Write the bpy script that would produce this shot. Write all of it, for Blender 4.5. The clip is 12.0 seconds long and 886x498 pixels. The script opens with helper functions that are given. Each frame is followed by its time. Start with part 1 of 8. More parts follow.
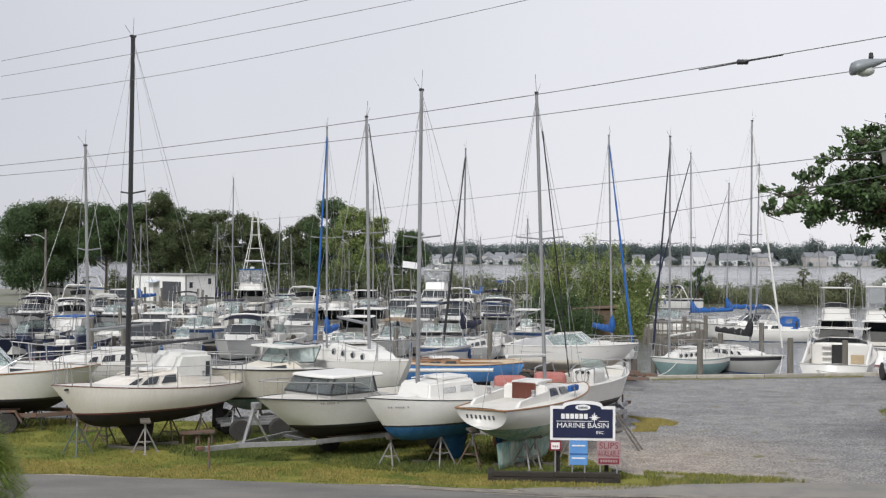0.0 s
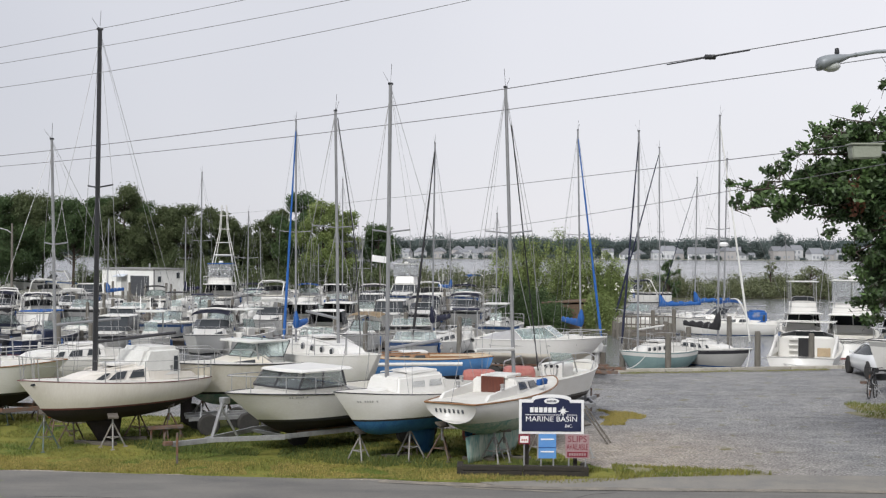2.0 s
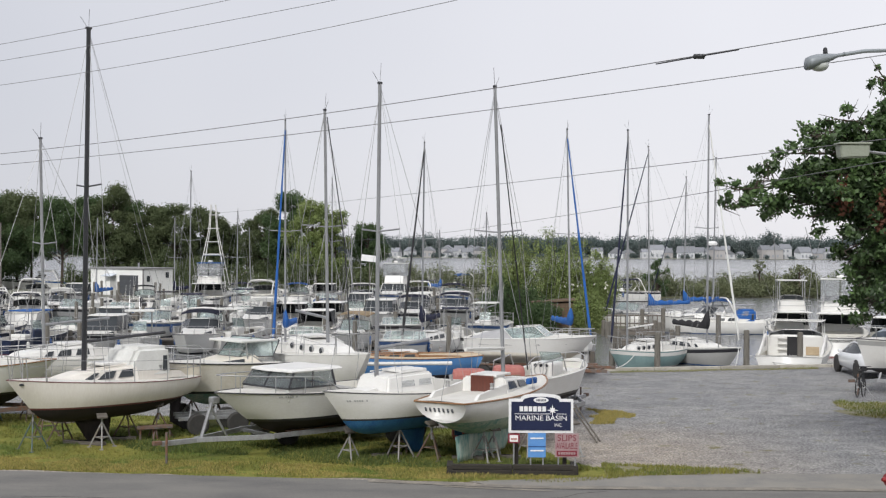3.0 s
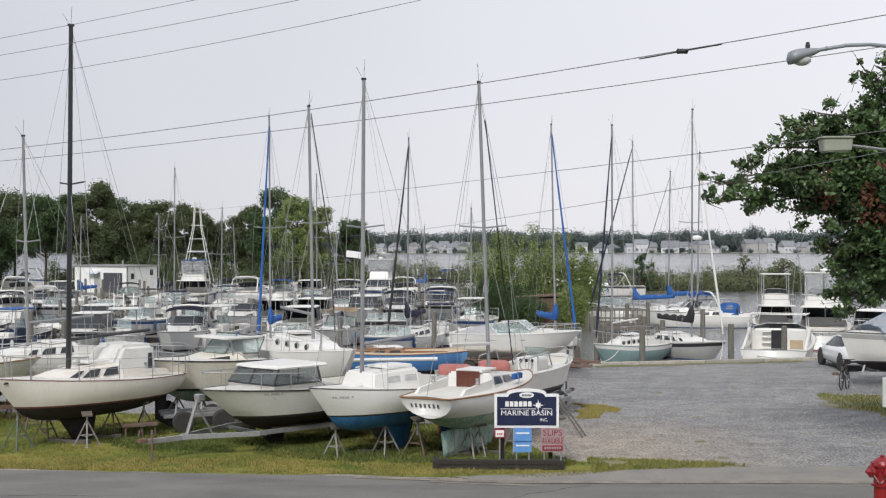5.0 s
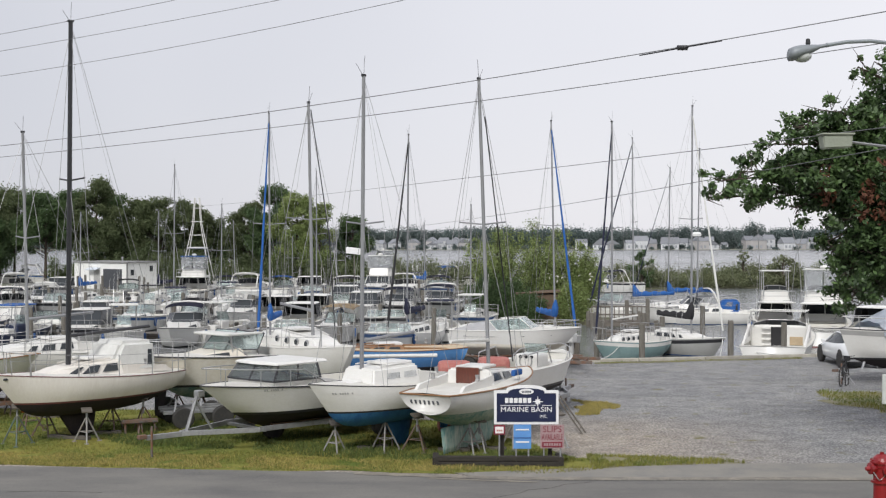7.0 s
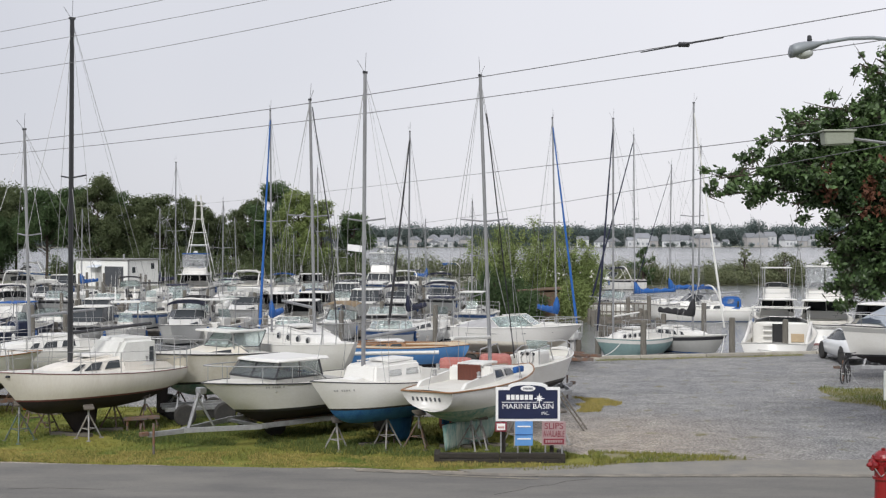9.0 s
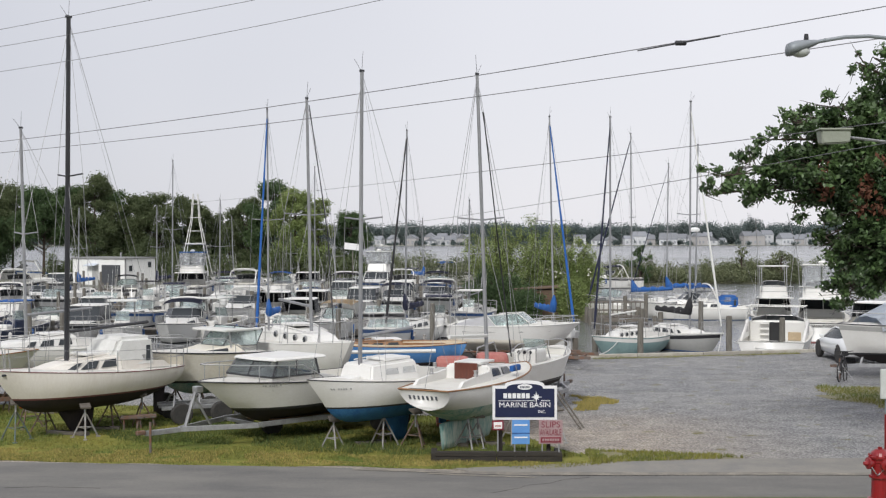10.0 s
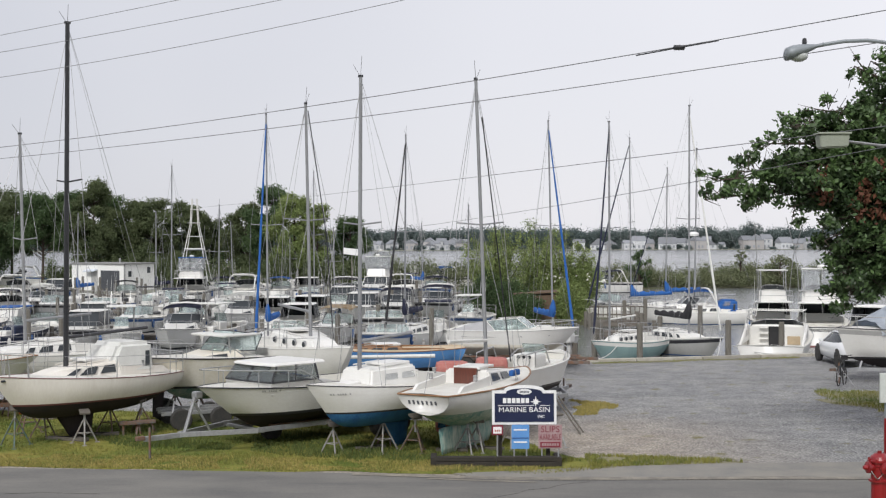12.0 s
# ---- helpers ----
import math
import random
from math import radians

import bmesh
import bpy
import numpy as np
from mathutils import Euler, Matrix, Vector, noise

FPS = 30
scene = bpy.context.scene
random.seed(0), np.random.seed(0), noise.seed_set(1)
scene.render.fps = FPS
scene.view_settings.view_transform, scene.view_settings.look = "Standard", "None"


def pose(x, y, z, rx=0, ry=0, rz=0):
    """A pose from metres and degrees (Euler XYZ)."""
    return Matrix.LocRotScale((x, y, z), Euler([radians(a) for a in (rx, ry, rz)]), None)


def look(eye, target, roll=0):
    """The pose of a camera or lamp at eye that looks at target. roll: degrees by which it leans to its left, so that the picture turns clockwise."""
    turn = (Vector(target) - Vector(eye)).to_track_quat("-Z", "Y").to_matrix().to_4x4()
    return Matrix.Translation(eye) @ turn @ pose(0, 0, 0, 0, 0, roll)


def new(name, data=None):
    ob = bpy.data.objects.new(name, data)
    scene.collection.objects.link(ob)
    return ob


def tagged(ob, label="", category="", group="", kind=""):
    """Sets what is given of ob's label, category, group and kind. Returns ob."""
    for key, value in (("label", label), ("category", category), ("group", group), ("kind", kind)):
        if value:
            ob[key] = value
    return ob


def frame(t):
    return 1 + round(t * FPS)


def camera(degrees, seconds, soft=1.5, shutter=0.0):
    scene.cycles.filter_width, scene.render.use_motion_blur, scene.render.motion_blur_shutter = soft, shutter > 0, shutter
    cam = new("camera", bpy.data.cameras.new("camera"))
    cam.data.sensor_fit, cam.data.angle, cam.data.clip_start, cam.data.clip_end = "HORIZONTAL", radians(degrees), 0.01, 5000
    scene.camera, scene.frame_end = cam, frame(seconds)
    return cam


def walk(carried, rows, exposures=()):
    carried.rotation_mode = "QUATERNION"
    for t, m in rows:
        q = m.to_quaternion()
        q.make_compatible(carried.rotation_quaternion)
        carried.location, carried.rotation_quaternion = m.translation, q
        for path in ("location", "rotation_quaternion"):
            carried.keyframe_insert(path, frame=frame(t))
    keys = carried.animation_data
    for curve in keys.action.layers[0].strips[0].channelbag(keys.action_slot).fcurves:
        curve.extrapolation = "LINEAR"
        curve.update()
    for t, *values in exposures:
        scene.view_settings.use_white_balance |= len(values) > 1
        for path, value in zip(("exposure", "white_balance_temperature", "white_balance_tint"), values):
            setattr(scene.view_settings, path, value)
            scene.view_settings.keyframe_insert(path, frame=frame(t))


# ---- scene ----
cam = camera(38.0, 12.0, soft=1.25)
PATH = [
    (0.0, pose(-0.014, 0.026, 5.195, 90.129, -0.306, 2.614)),
    (0.5, pose(-0.015, 0.029, 5.193, 90.028, -0.272, 2.304)),
    (1.0, pose(-0.008, 0.016, 5.191, 89.963, -0.242, 1.839)),
    (1.5, pose(-0.007, 0.014, 5.200, 89.947, -0.261, 1.488)),
    (2.0, pose(0.001, 0.022, 5.199, 89.869, -0.290, 1.265)),
    (2.5, pose(-0.004, 0.014, 5.199, 89.797, -0.294, 1.088)),
    (3.0, pose(0.001, 0.012, 5.202, 89.833, -0.245, 0.798)),
    (5.0, pose(-0.001, 0.0, 5.203, 89.642, 0.074, 0.120)),
    (5.5, pose(-0.0, 0.001, 5.202, 89.451, 0.031, 0.022)),
    (6.0, pose(-0.005, -0.002, 5.196, 89.428, -0.001, 0.011)),
    (6.5, pose(-0.003, 0.007, 5.196, 89.463, 0.006, 0.077)),
    (7.0, pose(-0.002, 0.008, 5.204, 89.482, 0.033, 0.109)),
    (9.0, pose(-0.008, -0.006, 5.195, 89.366, 0.068, 0.165)),
    (9.5, pose(0.002, 0.012, 5.200, 89.328, 0.077, 0.120)),
    (10.0, pose(-0.0, 0.006, 5.199, 89.293, 0.078, 0.040)),
    (10.5, pose(-0.0, 0.003, 5.201, 89.367, 0.083, -0.013)),
    (11.0, pose(0.001, -0.0, 5.196, 89.440, 0.244, 0.100)),
    (11.5, pose(0.0, 0.01, 5.195, 89.444, 0.202, 0.100)),
    (12.0, pose(0.0, 0.0, 5.200, 89.509, 0.200, -0.000)),
]
walk(cam, PATH)

# ---- light: bright overcast, early afternoon haze over a bay ----
world = bpy.data.worlds.new("overcast_sky")
scene.world = world
world.use_nodes = True
wn, wl = world.node_tree.nodes, world.node_tree.links
wn.clear()
w_out = wn.new("ShaderNodeOutputWorld")
w_bg = wn.new("ShaderNodeBackground")
w_sky = wn.new("ShaderNodeTexSky")
w_sky.sky_type = "NISHITA"
w_sky.sun_disc = False
w_sky.sun_elevation = radians(50)
w_sky.sun_rotation = radians(20)
w_scale = wn.new("ShaderNodeMix")
w_scale.data_type = "RGBA"
w_scale.blend_type = "MULTIPLY"
w_scale.inputs[0].default_value = 1.0
wl.new(w_sky.outputs[0], w_scale.inputs[6])
w_scale.inputs[7].default_value = (0.09, 0.09, 0.09, 1)
w_tc = wn.new("ShaderNodeTexCoord")
w_noise = wn.new("ShaderNodeTexNoise")
w_noise.inputs["Scale"].default_value = 1.6
w_noise.inputs["Detail"].default_value = 3
wl.new(w_tc.outputs["Generated"], w_noise.inputs["Vector"])
w_cloud = wn.new("ShaderNodeMix")
w_cloud.data_type = "RGBA"
w_xyz = wn.new("ShaderNodeSeparateXYZ")
wl.new(w_tc.outputs["Generated"], w_xyz.inputs[0])
w_lean = wn.new("ShaderNodeMath")
w_lean.operation = "MULTIPLY_ADD"
w_lean.inputs[1].default_value = 0.95
wl.new(w_xyz.outputs[0], w_lean.inputs[0])
wl.new(w_noise.outputs["Fac"], w_lean.inputs[2])
w_lean.use_clamp = True
wl.new(w_lean.outputs[0], w_cloud.inputs[0])
w_cloud.inputs[6].default_value = (0.60, 0.615, 0.68, 1)
w_cloud.inputs[7].default_value = (0.93, 0.925, 0.975, 1)
w_mix = wn.new("ShaderNodeMix")
w_mix.data_type = "RGBA"
w_mix.inputs[0].default_value = 0.93
wl.new(w_scale.outputs[2], w_mix.inputs[6])
wl.new(w_cloud.outputs[2], w_mix.inputs[7])
wl.new(w_mix.outputs[2], w_bg.inputs[0])
w_bg.inputs[1].default_value = 1.0
wl.new(w_bg.outputs[0], w_out.inputs[0])

sun_data = bpy.data.lights.new("sun", "SUN")
sun_data.energy = 2.7
sun_data.angle = radians(14)
sun_data.color = (1.0, 0.98, 0.945)
sun = new("sun", sun_data)
sun.matrix_world = look((-20, -30, 60), (5, 40, 0))


# ---- materials ----
def material(name, color, rough=0.6, metal=0.0, second=None, scale=3.0, fine=40.0, amount=0.5, bump=0.0, spec=0.5, coat=0.0, stretch=(1, 1, 1), vary=0.0, bump_scale=None, through_light=0.0):
    m = bpy.data.materials.new(name)
    m.use_nodes = True
    nt = m.node_tree
    b = nt.nodes["Principled BSDF"]
    b.inputs["Metallic"].default_value = metal
    b.inputs["Specular IOR Level"].default_value = spec
    b.inputs["Coat Weight"].default_value = coat
    second = second or tuple(c * 0.8 for c in color)
    tc = nt.nodes.new("ShaderNodeTexCoord")
    mp = nt.nodes.new("ShaderNodeMapping")
    mp.inputs["Scale"].default_value = stretch
    nt.links.new(tc.outputs["Object"], mp.inputs["Vector"])
    n1 = nt.nodes.new("ShaderNodeTexNoise")
    n1.inputs["Scale"].default_value = scale
    n1.inputs["Detail"].default_value = 5
    n1.inputs["Roughness"].default_value = 0.62
    n2 = nt.nodes.new("ShaderNodeTexNoise")
    n2.inputs["Scale"].default_value = fine
    n2.inputs["Detail"].default_value = 4
    for n in (n1, n2):
        nt.links.new(mp.outputs[0], n.inputs["Vector"])
    mul = nt.nodes.new("ShaderNodeMath")
    mul.operation = "MULTIPLY_ADD"
    nt.links.new(n2.outputs["Fac"], mul.inputs[0])
    mul.inputs[1].default_value = 0.6
    nt.links.new(n1.outputs["Fac"], mul.inputs[2])
    rng = nt.nodes.new("ShaderNodeMapRange")
    rng.inputs[1].default_value = 0.55
    rng.inputs[2].default_value = 1.05
    rng.inputs[4].default_value = amount * 2
    nt.links.new(mul.outputs[0], rng.inputs[0])
    mix = nt.nodes.new("ShaderNodeMix")
    mix.data_type = "RGBA"
    nt.links.new(rng.outputs[0], mix.inputs[0])
    mix.inputs[6].default_value = (*color, 1)
    mix.inputs[7].default_value = (*second, 1)
    col = mix.outputs[2]
    if vary:
        info = nt.nodes.new("ShaderNodeObjectInfo")
        geo = nt.nodes.new("ShaderNodeNewGeometry")
        add = nt.nodes.new("ShaderNodeMath")
        nt.links.new(info.outputs["Random"], add.inputs[0])
        nt.links.new(geo.outputs["Random Per Island"], add.inputs[1])
        fr = nt.nodes.new("ShaderNodeMath")
        fr.operation = "FRACT"
        nt.links.new(add.outputs[0], fr.inputs[0])
        r2 = nt.nodes.new("ShaderNodeMapRange")
        r2.inputs[3].default_value = 1 - vary
        r2.inputs[4].default_value = 1 + vary
        nt.links.new(fr.outputs[0], r2.inputs[0])
        hs = nt.nodes.new("ShaderNodeHueSaturation")
        nt.links.new(r2.outputs[0], hs.inputs["Value"])
        nt.links.new(col, hs.inputs["Color"])
        col = hs.outputs[0]
    nt.links.new(col, b.inputs["Base Color"])
    rr = nt.nodes.new("ShaderNodeMapRange")
    rr.inputs[3].default_value = max(0.02, rough - 0.08)
    rr.inputs[4].default_value = min(1, rough + 0.12)
    nt.links.new(n1.outputs["Fac"], rr.inputs[0])
    nt.links.new(rr.outputs[0], b.inputs["Roughness"])
    if bump:
        bp = nt.nodes.new("ShaderNodeBump")
        bp.inputs["Strength"].default_value = min(1, bump)
        bp.inputs["Distance"].default_value = bump_scale or 0.02
        nt.links.new(n2.outputs["Fac"], bp.inputs["Height"])
        nt.links.new(bp.outputs[0], b.inputs["Normal"])
    if through_light:
        tr = nt.nodes.new("ShaderNodeBsdfTranslucent")
        nt.links.new(col, tr.inputs[0])
        ms = nt.nodes.new("ShaderNodeMixShader")
        ms.inputs[0].default_value = through_light
        nt.links.new(b.outputs[0], ms.inputs[1])
        nt.links.new(tr.outputs[0], ms.inputs[2])
        nt.links.new(ms.outputs[0], nt.nodes["Material Output"].inputs[0])
    return m


def glass_material(name, tint, rough=0.05, see=0.6):
    m = bpy.data.materials.new(name)
    m.use_nodes = True
    nt = m.node_tree
    b = nt.nodes["Principled BSDF"]
    b.inputs["Base Color"].default_value = (*tint, 1)
    b.inputs["Roughness"].default_value = rough
    b.inputs["Transmission Weight"].default_value = see
    b.inputs["IOR"].default_value = 1.3
    return m


GEL = material("white_gelcoat", (0.72, 0.715, 0.695), 0.32, second=(0.59, 0.575, 0.535), scale=1.2, fine=14, amount=0.3, stretch=(1, 1, 2))
GEL_OLD = material("aged_white_gelcoat", (0.75, 0.72, 0.665), 0.42, second=(0.66, 0.62, 0.56), scale=0.9, fine=10, amount=0.5, stretch=(2.5, 2.5, 0.4))
GEL_CREAM = material("cream_gelcoat", (0.74, 0.71, 0.64), 0.4, second=(0.58, 0.53, 0.42), scale=1.0, fine=12, amount=0.4)
GEL_GREY = material("grey_gelcoat", (0.42, 0.42, 0.41), 0.4, second=(0.33, 0.33, 0.32), scale=1.1)
GEL_BLUE = material("blue_topside_paint", (0.055, 0.18, 0.42), 0.4, second=(0.09, 0.23, 0.46), scale=1.5, fine=16)
GEL_TEAL = material("pale_teal_paint", (0.26, 0.37, 0.365), 0.45, second=(0.19, 0.29, 0.29), scale=1.5, fine=16)
GEL_NAVY = material("navy_topside_paint", (0.02, 0.03, 0.07), 0.35, scale=1.5)
DECK = material("non_slip_deck", (0.66, 0.65, 0.61), 0.7, second=(0.52, 0.50, 0.45), scale=2, fine=60, amount=0.4, bump=0.2, bump_scale=0.004)
DECK_TAN = material("tan_deck", (0.55, 0.45, 0.31), 0.7, second=(0.42, 0.33, 0.22), scale=2, fine=60)
BOT_BLACK = material("black_bottom_paint", (0.009, 0.008, 0.010), 0.8, second=(0.030, 0.022, 0.022), scale=1.6, fine=18, amount=0.5, stretch=(2, 2, 0.6))
BOT_BLUE = material("blue_bottom_paint", (0.010, 0.085, 0.26), 0.75, second=(0.04, 0.17, 0.36), scale=1.8, fine=18, amount=0.6, stretch=(2, 2, 0.6))
BOT_GREEN = material("worn_green_bottom_paint", (0.05, 0.23, 0.22), 0.8, second=(0.50, 0.54, 0.48), scale=1.6, fine=12, amount=0.55, stretch=(2, 2, 0.5))
BOT_RED = material("red_bottom_paint", (0.22, 0.05, 0.04), 0.75, second=(0.14, 0.04, 0.035), scale=2)
STRIPE_RED = material("dark_red_stripe", (0.16, 0.05, 0.05), 0.45)
STRIPE_BLUE = material("blue_stripe", (0.03, 0.10, 0.28), 0.4)
STRIPE_BLACK = material("black_stripe", (0.025, 0.025, 0.03), 0.4)
RUBBER = material("black_rubber", (0.025, 0.025, 0.026), 0.75, second=(0.06, 0.055, 0.05), scale=6)
TEAK = material("weathered_teak", (0.30, 0.16, 0.075), 0.55, second=(0.20, 0.10, 0.045), scale=3, fine=30, stretch=(1, 6, 6), amount=0.6)
MAHOG = material("varnished_mahogany", (0.13, 0.034, 0.018), 0.35, second=(0.08, 0.02, 0.012), scale=3, fine=25, stretch=(6, 6, 1), amount=0.5, coat=0.4)
ALU = material("mast_aluminium", (0.31, 0.32, 0.33), 0.45, metal=0.3, second=(0.20, 0.20, 0.21), scale=2, fine=20, stretch=(1, 1, 0.2))
ALU_WHITE = material("white_painted_spar", (0.68, 0.68, 0.66), 0.45, second=(0.56, 0.55, 0.52), scale=2, stretch=(1, 1, 0.2))
SPAR_BLACK = material("black_painted_spar", (0.016, 0.017, 0.02), 0.4, second=(0.035, 0.035, 0.04), scale=2, stretch=(1, 1, 0.2))
STEEL = material("stainless_tube", (0.46, 0.46, 0.46), 0.42, metal=0.75, scale=5)
GALV = material("galvanised_steel", (0.42, 0.43, 0.44), 0.5, metal=0.6, second=(0.30, 0.30, 0.31), scale=6, fine=30, amount=0.6)
RUST = material("rusty_painted_steel", (0.10, 0.12, 0.12), 0.75, second=(0.17, 0.08, 0.045), scale=5, fine=30, amount=0.6)
STAND_TEAL = material("teal_painted_stand", (0.07, 0.16, 0.15), 0.7, second=(0.14, 0.10, 0.07), scale=5, fine=30, amount=0.5)
STAND_GREY = material("grey_painted_stand", (0.30, 0.32, 0.33), 0.65, second=(0.20, 0.15, 0.11), scale=5, fine=30, amount=0.5)
WIRE = material("stay_wire", (0.33, 0.33, 0.34), 0.45, metal=0.4)
CABLE = material("black_power_cable", (0.17, 0.17, 0.18), 0.7)
CLOTH_BLUE = material("royal_blue_canvas", (0.012, 0.075, 0.27), 0.88, second=(0.022, 0.11, 0.34), scale=4, fine=30, bump=0.4)
CLOTH_NAVY = material("navy_canvas", (0.012, 0.014, 0.036), 0.9, second=(0.02, 0.024, 0.05), scale=4, fine=30, bump=0.4)
CLOTH_BLACK = material("black_canvas", (0.014, 0.014, 0.016), 0.9, second=(0.03, 0.03, 0.033), scale=4, fine=30, bump=0.4)
CLOTH_TAN = material("tan_canvas", (0.46, 0.36, 0.24), 0.9, second=(0.36, 0.28, 0.18), scale=4, fine=30, bump=0.4)
CLOTH_WHITE = material("white_canvas", (0.66, 0.66, 0.64), 0.85, second=(0.54, 0.54, 0.51), scale=3, fine=30, bump=0.3)
CLOTH_RED = material("faded_red_canvas", (0.36, 0.10, 0.09), 0.85, second=(0.44, 0.20, 0.17), scale=4, fine=30)
CLOTH_ASH = material("ash_grey_canvas", (0.40, 0.40, 0.41), 0.9, second=(0.32, 0.32, 0.33), scale=3, fine=30, bump=0.3)
CLOTH_GREY = material("shrink_wrap", (0.62, 0.66, 0.72), 0.5, second=(0.52, 0.57, 0.64), scale=2, fine=12, bump=0.3)
GLASS = glass_material("smoked_window", (0.048, 0.054, 0.060), 0.20, 0.08)
GLASS_CLEAR = glass_material("clear_windscreen", (0.70, 0.80, 0.79), 0.12, 0.85)
GLASS_TINT = glass_material("tinted_wheelhouse_glass", (0.42, 0.46, 0.47), 0.06, 0.86)
VINYL = glass_material("cloudy_vinyl", (0.84, 0.86, 0.88), 0.18, 0.82)
DARK = material("dark_interior", (0.02, 0.02, 0.022), 0.8)
INK = material("dark_registration_marks", (0.13, 0.14, 0.16), 0.6)
WOOD_DOCK = material("grey_dock_timber", (0.19, 0.17, 0.145), 0.85, second=(0.10, 0.088, 0.075), scale=3, fine=30, stretch=(1, 8, 8), amount=0.6, bump=0.3, vary=0.18)
PILE_WOOD = material("weathered_pile", (0.20, 0.19, 0.165), 0.9, second=(0.11, 0.10, 0.085), scale=2.5, fine=24, stretch=(6, 6, 0.6), amount=0.6, bump=0.5)
BULK = material("pale_bulkhead_cap", (0.42, 0.40, 0.35), 0.85, second=(0.28, 0.26, 0.22), scale=3, fine=30, amount=0.6, vary=0.15)
TIMBER_BLACK = material("creosoted_timber", (0.016, 0.014, 0.012), 0.85, second=(0.045, 0.038, 0.03), scale=4, fine=30, stretch=(1, 6, 6), amount=0.5, bump=0.5)
SIGN_NAVY = material("navy_sign_face", (0.008, 0.013, 0.045), 0.35, second=(0.014, 0.02, 0.06), scale=2)
SIGN_WHITE = material("white_sign_paint", (0.80, 0.80, 0.80), 0.45, second=(0.70, 0.70, 0.69), scale=3)
SIGN_BLUE = material("light_blue_notice", (0.075, 0.22, 0.52), 0.5, second=(0.12, 0.29, 0.58), scale=4)
SIGN_PINK = material("faded_pink_notice", (0.36, 0.27, 0.27), 0.6, second=(0.28, 0.17, 0.18), scale=5)
SIGN_RED = material("red_sign_ink", (0.20, 0.018, 0.035), 0.6)
HYD_RED = material("red_hydrant_paint", (0.27, 0.008, 0.012), 0.35, second=(0.17, 0.006, 0.009), scale=5, fine=26, amount=0.5, coat=0.3, bump=0.15)
LAMP_GREY = material("grey_lamp_casing", (0.24, 0.265, 0.285), 0.5, metal=0.2, second=(0.25, 0.27, 0.29), scale=5)
LENS = material("milky_lamp_lens", (0.55, 0.57, 0.56), 0.3, second=(0.42, 0.44, 0.43), scale=6)
CAR_WHITE = material("white_car_paint", (0.78, 0.79, 0.80), 0.2, second=(0.72, 0.73, 0.74), scale=2, coat=0.6)
TYRE = material("tyre_rubber", (0.022, 0.022, 0.023), 0.85, second=(0.05, 0.047, 0.043), scale=8)
SHED_WHITE = material("white_shed_siding", (0.80, 0.80, 0.79), 0.6, second=(0.66, 0.66, 0.63), scale=1.0, fine=12, amount=0.35)
SHED_DOOR = material("dark_grey_shutter", (0.07, 0.075, 0.085), 0.6, scale=3)
SHED_ROOF = material("grey_roof_felt", (0.26, 0.26, 0.26), 0.85, scale=2)
BROWN_WOOD = material("brown_plank_wall", (0.17, 0.115, 0.075), 0.9, second=(0.10, 0.07, 0.05), scale=2, fine=20, stretch=(1, 1, 5), amount=0.6)
BARK = material("grey_brown_bark", (0.085, 0.065, 0.05), 0.95, second=(0.04, 0.03, 0.025), scale=5, fine=30, stretch=(3, 3, 0.5), bump=0.8)
LEAF = material("oak_leaf", (0.030, 0.058, 0.025), 0.45, second=(0.100, 0.165, 0.055), scale=0.9, fine=8, amount=0.6, vary=0.5, through_light=0.25)
LEAF_BROWN = material("dead_brown_leaf", (0.085, 0.030, 0.016), 0.8, second=(0.13, 0.05, 0.024), scale=3, vary=0.35, through_light=0.1)
LEAF_FAR = material("dark_tree_foliage", (0.046, 0.082, 0.034), 0.75, second=(0.085, 0.135, 0.050), scale=0.3, fine=2.5, amount=0.6, vary=0.28, through_light=0.28)
LEAF_LIGHT = material("light_willow_foliage", (0.140, 0.195, 0.058), 0.75, second=(0.225, 0.275, 0.095), scale=0.5, fine=3, amount=0.6, vary=0.4, through_light=0.2)
LEAF_MID = material("dull_olive_tree_foliage", (0.070, 0.098, 0.042), 0.75, second=(0.115, 0.140, 0.062), scale=0.3, fine=2.5, amount=0.6, vary=0.26, through_light=0.28)
LEAF_MARSH = material("marsh_shrub_foliage", (0.085, 0.105, 0.050), 0.8, second=(0.15, 0.165, 0.085), scale=0.25, fine=2, amount=0.6, vary=0.4, through_light=0.1)
# aerial haze is painted into this blue-grey leaf colour
LEAF_HAZE = material("haze_tinted_far_woodland", (0.095, 0.130, 0.128), 0.9, second=(0.135, 0.168, 0.160), scale=0.02, fine=0.25, amount=0.6, vary=0.08, through_light=0.3)
LEAF_FLOWER = material("white_blossom", (0.62, 0.62, 0.52), 0.8, vary=0.15)
BUSH = material("ornamental_grass_blade", (0.15, 0.22, 0.035), 0.6, second=(0.22, 0.28, 0.06), scale=3, vary=0.35, through_light=0.4)
DRY_BLADE = material("dry_yellow_blade", (0.27, 0.235, 0.06), 0.8, second=(0.33, 0.27, 0.09), scale=0.6, fine=5, amount=0.6, vary=0.3, through_light=0.15)
GRASS_BLADE = material("grass_blade", (0.065, 0.12, 0.02), 0.75, second=(0.21, 0.20, 0.045), scale=0.4, fine=4, amount=0.7, vary=0.35, through_light=0.15)
# far-shore walls, roofs and panes: low contrast of distance haze put into the colours
HOUSE_FAR = material("haze_tinted_house_siding", (0.70, 0.71, 0.73), 0.8, second=(0.42, 0.43, 0.45), scale=0.1, vary=0.15)
HOUSE_TAN = material("haze_tinted_tan_siding", (0.44, 0.42, 0.41), 0.8, second=(0.36, 0.35, 0.35), scale=0.1, vary=0.12)
